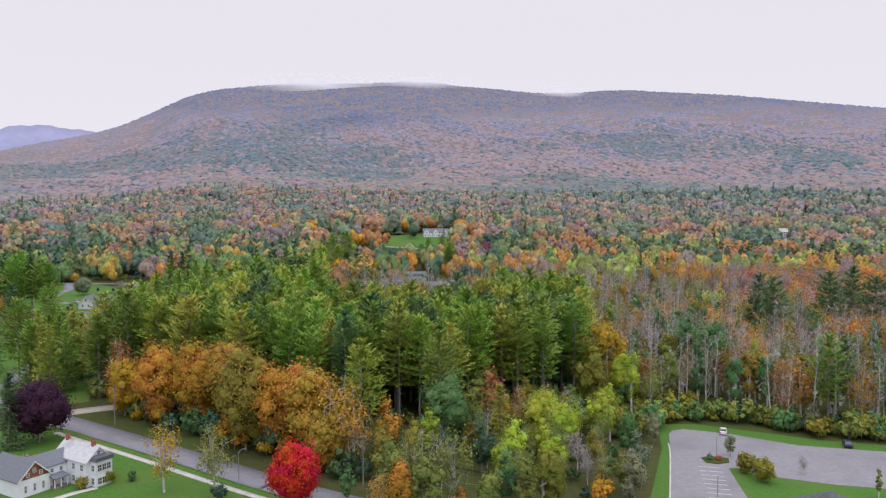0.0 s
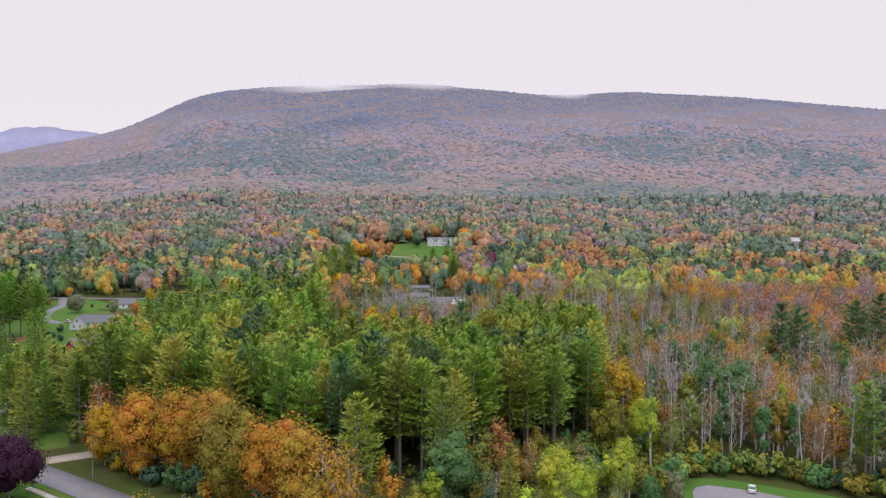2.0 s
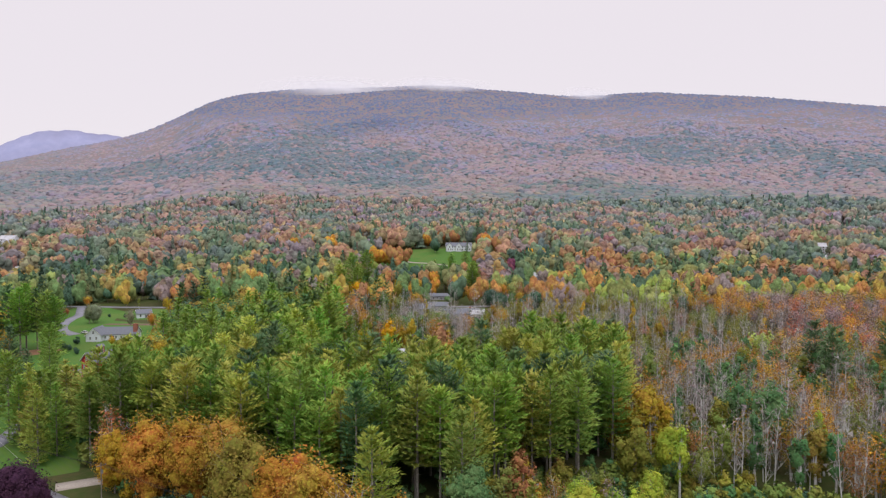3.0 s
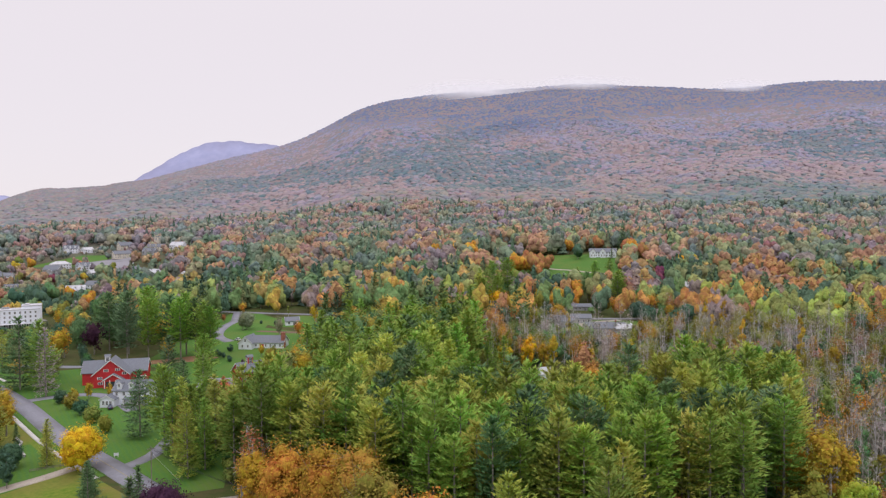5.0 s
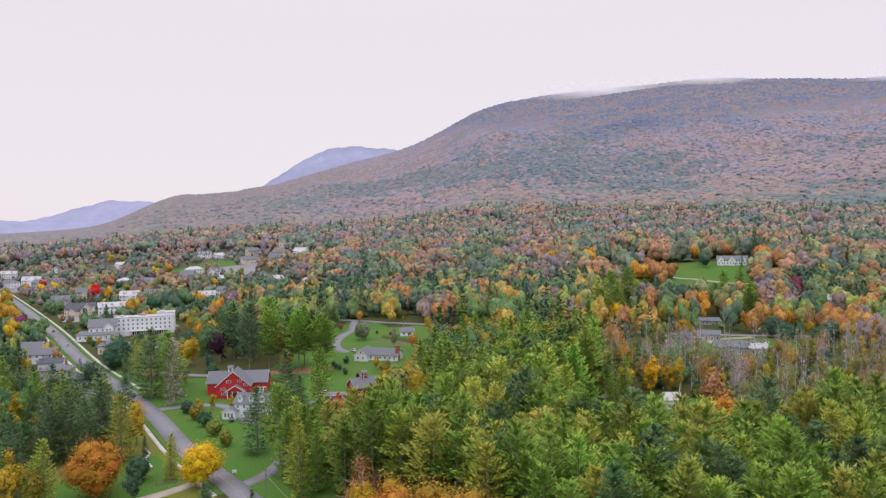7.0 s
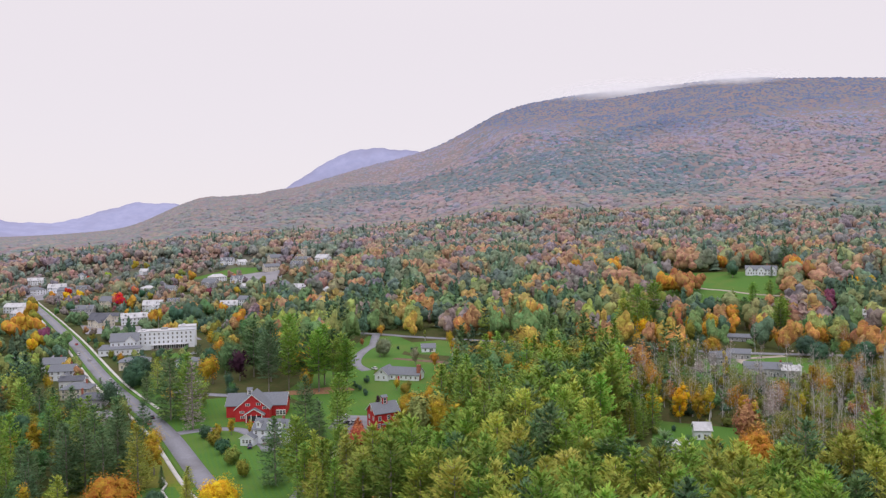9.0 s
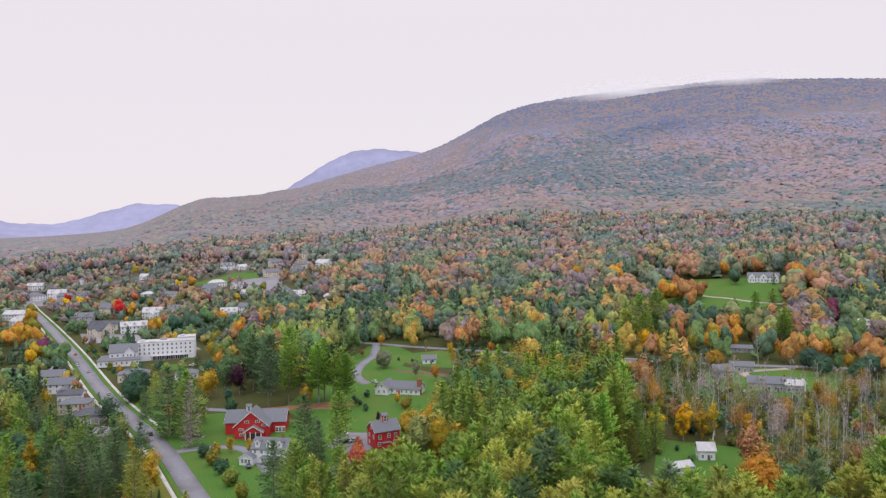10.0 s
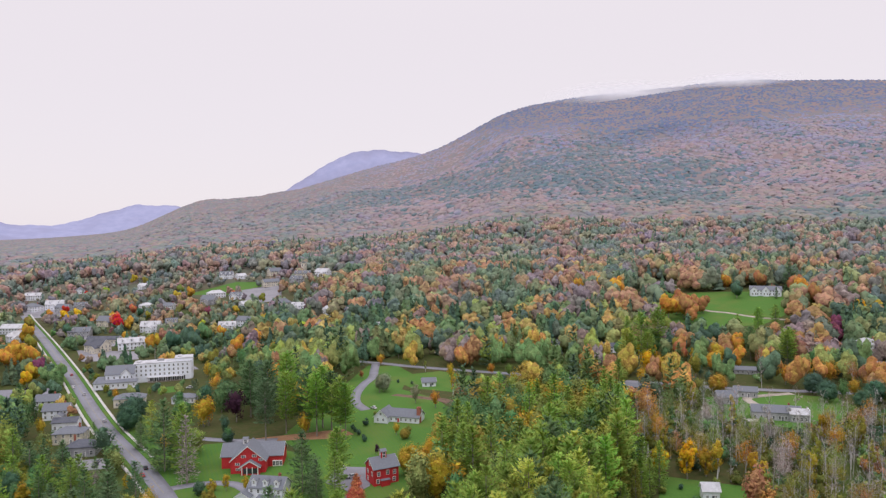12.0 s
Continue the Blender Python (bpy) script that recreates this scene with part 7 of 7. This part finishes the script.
# ---- far woods: the uncountable trees of the valley and the mountain ----
def canopy_shape(seed, n, rings, cone):
    """A light crown 1 m high. rings 3 and 4: boughs with tufts; below that one lumpy dome."""
    g = np.random.default_rng(seed)
    if rings > 2:
        size = {3: 0.13, 4: 0.1}[rings]
        return tier_crown(g, rings + 1, n, size) if cone else bough_crown(g, {3: 3, 4: 5}[rings], n, size)
    k = 6
    lv = {0: [(-0.2, 0.72)], 1: [(-0.2, 0.76), (0.22, 0.44)], 2: [(-0.08, 0.7), (0.3, 0.44)]}[rings]
    V, F = [], []
    lobe = 1 + 0.18 * np.sin(np.arange(k) * 2 * math.pi * 3 / k + g.uniform(0, 6))
    for j, (z, r) in enumerate(lv):
        a = (np.arange(k) + 0.5 * (j % 2)) * 2 * math.pi / k + g.normal(0, 0.12, k)
        rr = r * np.roll(lobe, j) * g.uniform(0.82, 1.16, k)
        V += list(np.stack([np.cos(a) * rr, np.sin(a) * rr, z + g.normal(0, 0.035, k)], -1))
        if j:
            for i in range(k):
                p, q = (j - 1) * k + i, (j - 1) * k + (i + 1) % k
                F += [(p, q, q + k), (p, q + k, p + k)]
    V.append(np.array([g.normal(0, 0.04), g.normal(0, 0.04), {0: 0.3, 1: 0.45, 2: 0.52}[rings]]))
    last = (len(lv) - 1) * k
    F += [(last + i, last + (i + 1) % k, len(V) - 1) for i in range(k)]
    V, F = np.array(V), np.array(F)
    V[:, 2] *= 0.7
    return V, F, unit((V - np.array([0, 0, -0.1])) / np.array([0.5, 0.5, 0.45])) + np.array([0, 0, 1.6])


# green, deep green, olive, lime, gold, orange, rust, brown, crimson, bare mauve twigs
PALETTE = np.array([(0.155, 0.28, 0.095), (0.08, 0.165, 0.105), (0.28, 0.33, 0.095), (0.37, 0.47, 0.09), (0.58, 0.4, 0.075), (0.58, 0.285, 0.08), (0.43, 0.21, 0.105), (0.31, 0.23, 0.19), (0.46, 0.05, 0.08), (0.32, 0.25, 0.27)])
# wooded hollows where evergreens stand: plan place and breadth
HOLLOWS = [(15.5, 2750, 5, 260), (13.5, 1770, 5, 90), (27.5, 2460, 3, 260), (-6.4, 2310, 4, 170), (-11.9, 2240, 2, 170), (-20.3, 2630, 3.4, 250), (-8.4, 3260, 1.3, 90), (-11.8, 3340, 1, 60), (-25.3, 2800, 2, 90), (21.2, 1490, 8, 110), (7.4, 1620, 4, 80), (-12.2, 2880, 2, 300), (-16.9, 2360, 2.7, 180), (-20.9, 3690, 0.8, 60), (-29.2, 2800, 1.8, 200), (-33.4, 2410, 1.8, 240), (-0.7, 3390, 1.3, 140), (-7.3, 1940, 3, 80)]
# leaf brightness by ring, used along with the haze painted into the leaves
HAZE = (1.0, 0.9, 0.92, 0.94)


def hollows(x, y):
    a, r = np.degrees(np.arctan2(x, y)), np.hypot(x, y)
    return sum(np.exp(-((a - a0) / sa) ** 2 / 2 - ((r - r0) / sr) ** 2 / 2) for a0, r0, sa, sr in HOLLOWS)


TOWN_ZONE = [(-330, 345), (-300, 420), (-420, 560), (-540, 690), (-480, 770), (-560, 960), (-800, 970), (-1060, 810), (-900, 630), (-640, 470), (-420, 320)]


def far_woods(name, px, py, h, n, rings, conifer, col, seed, label, material):
    """One mesh of many light trees; col: a colour for each."""
    g = np.random.default_rng(seed)
    k = len(px)
    cone = g.random(k) < conifer * (0.5 + 1.5 * (col[:, 1] > col[:, 0]))
    col = np.array(col)
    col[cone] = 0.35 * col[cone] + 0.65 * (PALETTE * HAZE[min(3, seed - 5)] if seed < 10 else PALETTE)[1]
    col = col * (1 + g.normal(0, 0.07 if rings > 2 else 0.04, (k, 1))).clip(0.6, 1.5) * (1 + g.normal(0, 0.035, (k, 3)))
    z = land(px, py)
    var = g.integers(0, 8, k)
    ang, hs = g.uniform(0, 6.3, k), h * g.uniform(0.78, 1.2, k)
    hs = low_ground(px, py, hs, g)
    V, F, N, T, m = [], [], [], [], 0
    for c in (False, True):
        for i in range(8):
            at = np.flatnonzero((cone == c) & (var == i))
            if not len(at):
                continue
            b, f, nb = canopy_shape(seed * 10 + i, n, rings, c)
            ca, sa, s = np.cos(ang[at])[:, None], np.sin(ang[at])[:, None], hs[at][:, None]
            w = s * g.uniform(0.85, 1.2, s.shape) * (0.95 if rings > 2 else 1.05)
            vx, vy = w * (b[:, 0] * ca - b[:, 1] * sa) + px[at][:, None], w * (b[:, 0] * sa + b[:, 1] * ca) + py[at][:, None]
            # the closed canopy of the mountain follows its slope
            base = z[at][:, None] if rings > 2 else land(vx.ravel(), vy.ravel()).reshape(vx.shape)
            V.append(np.stack([vx, vy, s * (1.12 if c else 1.0) * b[:, 2] + base], -1).reshape(-1, 3))
            N.append(np.stack([nb[:, 0] * ca - nb[:, 1] * sa, nb[:, 0] * sa + nb[:, 1] * ca, np.tile(nb[:, 2], (len(at), 1))], -1).reshape(-1, 3))
            F.append((f[None] + (m + np.arange(len(at)) * len(b))[:, None, None]).reshape(-1, 3))
            T.append(np.repeat(col[at].clip(0.006, 0.8), len(b), axis=0))
            m += len(at) * len(b)
    ob = from_arrays(name, np.concatenate(V), np.concatenate(F), material, tint=np.concatenate(T), normals=np.concatenate(N))
    return tagged(ob, label, "woods", kind="stuff")


def polar_scatter(r0, r1, a0, a1, spacing, seed):
    """Points spread evenly over a ring sector, for the far woods."""
    g = np.random.default_rng(seed)
    n = int((r1 ** 2 - r0 ** 2) * radians(a1 - a0) / 2 / spacing ** 2)
    r, a = np.sqrt(g.uniform(r0 ** 2, r1 ** 2, n)), np.radians(g.uniform(a0, a1, n))
    x, y = r * np.sin(a), r * np.cos(a)
    ok = open_ground(x, y)
    for z in (PINES, SNAGS, MARSH, EASTWOOD, GROVE, WESTWOOD, LANEWOOD, BARNSIDE):
        ok &= ~inside(x, y, z)
    ok &= ~inside(x, y, TOWN_ZONE) | (g.random(n) < 0.8)
    # scattered trees keep off single trees and off their camera side, so that these show
    for tx, ty in PLANTED:
        if r0 - 20 < math.hypot(tx, ty) < r1 + 20:
            ok &= (np.hypot(x - tx, y - ty) > 8) & (np.hypot(x - 0.98 * tx, y - 0.98 * ty) > 7)
    return x[ok], y[ok]


def palette_pick(weights, x, y, seed, own):
    """A colour for each tree, by its row of weights."""
    g = np.random.default_rng(seed)
    w = weights / weights.sum(1, keepdims=True)
    c = np.cumsum(w, axis=1)
    # neighbours share their stand's colour in part
    u = 0.5 + 0.5 * np.sin(2.2 * (bumps(x + 70 * seed, y, 120) + 0.6 * bumps(y, x, 52))) + g.normal(0, 0.09, len(x))
    u = np.abs(1 - np.abs(1 - u)).clip(0, 1)
    return own * PALETTE[(u[:, None] > c).sum(1).clip(0, len(PALETTE) - 1)] + (1 - own) * (w @ PALETTE)


def valley_colours(x, y, i):
    """Autumn colours in patches: green groups, russet groups and bare mauve ones, with distance haze mixed in."""
    k = (bumps(x, y, 150) + 0.8 * bumps(y, x, 60) + 1.4 * hollows(x, y))[:, None]
    k = k + 0.5 * np.clip((-90 - x) / 160, 0, 1)[:, None] * np.clip((950 - np.hypot(x, y)) / 200, 0, 1)[:, None]
    q = bumps(x + 300, y, 100)[:, None]
    east = np.clip(x / 120, 0, 1)[:, None] * np.clip((760 - np.hypot(x, y)) / 160, 0, 1)[:, None]
    k, q = k - 0.3 * east, q + 0.35 * east
    w = np.array([.2, .14, .19, .09, .13, .135, .05, .045, .002, .04])
    w = w * np.exp(k * np.array([2.2, 2.2, 1.4, 0.8, -0.3, -1.8, -2, -1.4, 0, -1.8]) + q * np.array([0, -0.7, 0.8, 1.4, 1.6, 1.5, -0.2, -1.4, 0, -2.2]))
    near = np.clip((620 - np.hypot(x, y)) / 120, 0, 1)[:, None]
    w[:, 5] *= np.clip(np.hypot(x, y) / 800, 0.65, 1)
    w[:, 5:7] *= np.clip(np.hypot(x, y) / 650, 1, 1.7)[:, None]
    w[:, 7] *= np.clip(np.hypot(x, y) / 1000, 0.4, 1)
    w[:, 9] *= np.clip(np.hypot(x, y) / 1000 - 0.2, 0.25, 1)
    w = w * (1 - 0.5 * near * np.array([0, 0, 0, 0, 0.3, 1, 1, 0.6, 1, 0.9])) + near * np.array([.14, .12, .2, .04, .05, 0, 0, 0, 0, 0])
    # blue-grey distance haze painted into the leaf colours, stronger in each farther ring
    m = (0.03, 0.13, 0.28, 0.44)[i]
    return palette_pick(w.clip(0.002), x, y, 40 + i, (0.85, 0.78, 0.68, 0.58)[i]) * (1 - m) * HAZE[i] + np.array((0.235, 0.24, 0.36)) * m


def low_ground(px, py, hs, g):
    """Trees stay low on the camera's side of houses, along the street and in the town, to keep these in view."""
    low = np.zeros(len(px), dtype=bool)
    for poly in LOW:
        low |= inside(px, py, poly)
    hs = np.where(low, np.minimum(hs, g.uniform(5, 8.5, len(px))), hs)
    town = inside(px, py, TOWN_ZONE) | (near_line(px, py, STREET) < 40)
    return np.where(town, np.minimum(hs, g.uniform(8, 15, len(px))), hs)


LOW.append([(-110, 690), (-100, 740), (15, 780), (10, 700)])
CLEAR.append([(-96, 722), (-96, 745), (5, 775), (-5, 738)])
LOW.append([(-250, 440), (-262, 500), (-215, 545), (-150, 540), (-150, 450)])
# nearest: full crowns; then lighter ones, in patches of green, gold, orange and half-bare trees, haze put into their
# colour
VALLEY = "autumn woods of green, orange and bare trees on the valley floor"
for i, (r0, r1, sp, kinds) in enumerate(((335, 630, 10.4, ("grove_ash", "grove_maple", "grove_pine")),)):
    x, y = polar_scatter(r0, r1, -60, 36, sp, 100 + i)
    g = np.random.default_rng(99 + i)
    hs = low_ground(x, y, g.uniform(15, 24, len(x)), g)
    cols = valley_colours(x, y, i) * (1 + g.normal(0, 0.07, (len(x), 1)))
    rows = []
    for px, py, h, c in zip(x.tolist(), y.tolist(), hs.tolist(), cols):
        near = math.hypot(px, py) < 500
        kind = kinds[2] if c[1] > c[0] * 1.3 and g.random() < 0.4 else (("mid_ash", "mid_maple") if near else kinds)[int(g.integers(3)) % 2]
        h = h * 1.2 if kind == kinds[2] and h > 14 else h
        wide = 1.3 if h < 15 else 1.0
        rows.append((kind, px, py, h * wide / NATURAL[kind], float(g.uniform(0.95, 1.15)) / wide, tuple(c.clip(0.01, 0.8))))
    joined("valley_woods", rows, VALLEY, False, M_VALLEY)
for i, (r0, r1, sp, h, n, rings) in enumerate(((630, 800, 10.2, 21, 54, 4), (800, 1080, 10.4, 22, 26, 4), (1080, 1500, 11.6, 21, 10, 3))):
    x, y = polar_scatter(r0, r1, -60, 36, sp, 101 + i)
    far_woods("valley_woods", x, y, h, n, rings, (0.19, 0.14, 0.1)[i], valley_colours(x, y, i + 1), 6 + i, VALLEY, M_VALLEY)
# the mountain: russet and bare crowns under painted mauve haze, green hollows, dark spruce along the summit
for i, (r0, r1, sp, h, rings) in enumerate(((1500, 2300, 13.8, 16, 2), (2300, 3300, 15.5, 17, 1), (3300, 4420, 17, 15, 0))):
    x, y = polar_scatter(r0, r1, -58, 35, sp, 200 + i)
    g = np.random.default_rng(60 + i)
    k = 0.3 * bumps(x, y, 480) + 0.35 * bumps(y, x, 170) + 0.3 * bumps(x, -y, 80) + 1.25 * hollows(x, y)
    z = land(x, y)
    # evergreens weaken with distance: haze painted into the colour
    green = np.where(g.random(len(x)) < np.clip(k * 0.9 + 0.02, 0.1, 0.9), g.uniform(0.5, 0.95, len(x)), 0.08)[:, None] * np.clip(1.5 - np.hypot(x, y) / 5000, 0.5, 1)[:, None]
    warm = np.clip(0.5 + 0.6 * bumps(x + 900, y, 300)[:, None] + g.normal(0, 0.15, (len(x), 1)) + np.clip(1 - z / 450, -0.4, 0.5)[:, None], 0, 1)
    # mauve and blue here stand for distance haze in the crowns' colour
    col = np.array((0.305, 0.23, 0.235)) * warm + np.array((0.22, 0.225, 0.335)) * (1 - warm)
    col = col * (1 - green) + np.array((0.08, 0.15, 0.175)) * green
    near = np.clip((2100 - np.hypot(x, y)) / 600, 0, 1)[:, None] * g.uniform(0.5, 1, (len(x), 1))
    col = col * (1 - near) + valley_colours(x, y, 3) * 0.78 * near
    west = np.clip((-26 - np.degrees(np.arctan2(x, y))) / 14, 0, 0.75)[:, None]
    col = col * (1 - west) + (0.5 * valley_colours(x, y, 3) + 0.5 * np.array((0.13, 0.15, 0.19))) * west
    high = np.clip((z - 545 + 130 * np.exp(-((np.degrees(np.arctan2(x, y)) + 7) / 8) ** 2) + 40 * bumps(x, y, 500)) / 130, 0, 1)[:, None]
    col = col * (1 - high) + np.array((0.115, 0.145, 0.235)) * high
    far_woods("mountain_woods", x, y, h, 0, rings, 0.0, col, 15 + i, "autumn woods of russet and bare crowns on the mountain, tinted with painted haze", M_CANOPY)


# ---- the far hills, beyond the mountain's shoulder ----
def far_hill(r, rows, label):
    a = np.radians(np.linspace(rows[0][0], rows[-1][0], 90))
    top = np.interp(np.degrees(a), [q[0] for q in rows], [q[1] for q in rows])
    top = sum(np.roll(top, s) for s in (-1, 0, 1)) / 3
    top = top + 3 * np.sin(a * 160) + 2 * np.sin(a * 417 + 1)
    v, n = [], len(a)
    for k, (dr, hz) in enumerate(((-520, 0.0), (-380, 0.3), (-240, 0.58), (-120, 0.82), (0, 1.0), (90, 0.6))):
        v.append(np.stack([(r + dr) * np.sin(a), (r + dr) * np.cos(a), 60 + (top - 60) * hz + (6 * np.sin(a * 90 + k) if k < 4 else 0)], -1))
    f = [[i * n + j, i * n + j + 1, (i + 1) * n + j + 1, (i + 1) * n + j] for i in range(5) for j in range(n - 1)]
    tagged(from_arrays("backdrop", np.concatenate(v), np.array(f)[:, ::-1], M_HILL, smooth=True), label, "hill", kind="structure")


far_hill(4850, [(-39, 80), (-36.5, 330), (-34, 470), (-32, 570), (-30.5, 612), (-29, 622), (-26, 600), (-22, 560)], "distant wooded hill, blue-grey with painted haze")
far_hill(4880, [(-64, 190), (-60, 205), (-57, 200), (-54, 150), (-51.5, 150), (-49, 215), (-46.8, 270), (-44, 262), (-40, 200)], "distant ridge, pale blue-grey with painted haze")


# ---- thin cloud on the summit ----
def mist(az, r, z, wide, tall, label):
    """A thin sheet of cloud set before the ridge, tilted back to catch more skylight."""
    a = radians(az)
    bm = bmesh.new()
    bmesh.ops.create_grid(bm, x_segments=24, y_segments=6, size=1.0)
    for v in bm.verts:
        v.co = Vector((v.co.x, 0.12 * math.sin(3 * v.co.x) + 0.1 * v.co.y, v.co.y))
    ob = part("cloud", bm, M_MIST)
    ob.matrix_basis = pose(r * math.sin(a), r * math.cos(a), z, -38, 0, -az) @ Matrix.Diagonal((wide, 60, tall, 1))
    tagged(ob, label, "cloud", kind="structure")


mist(-9.5, 4130, 822, 520, 120, "thin white cloud lying on the summit")
mist(-2.0, 4130, 852, 330, 80, "thin white cloud lying on the summit")
mist(9.3, 4120, 785, 170, 70, "wisp of white cloud on the ridge")
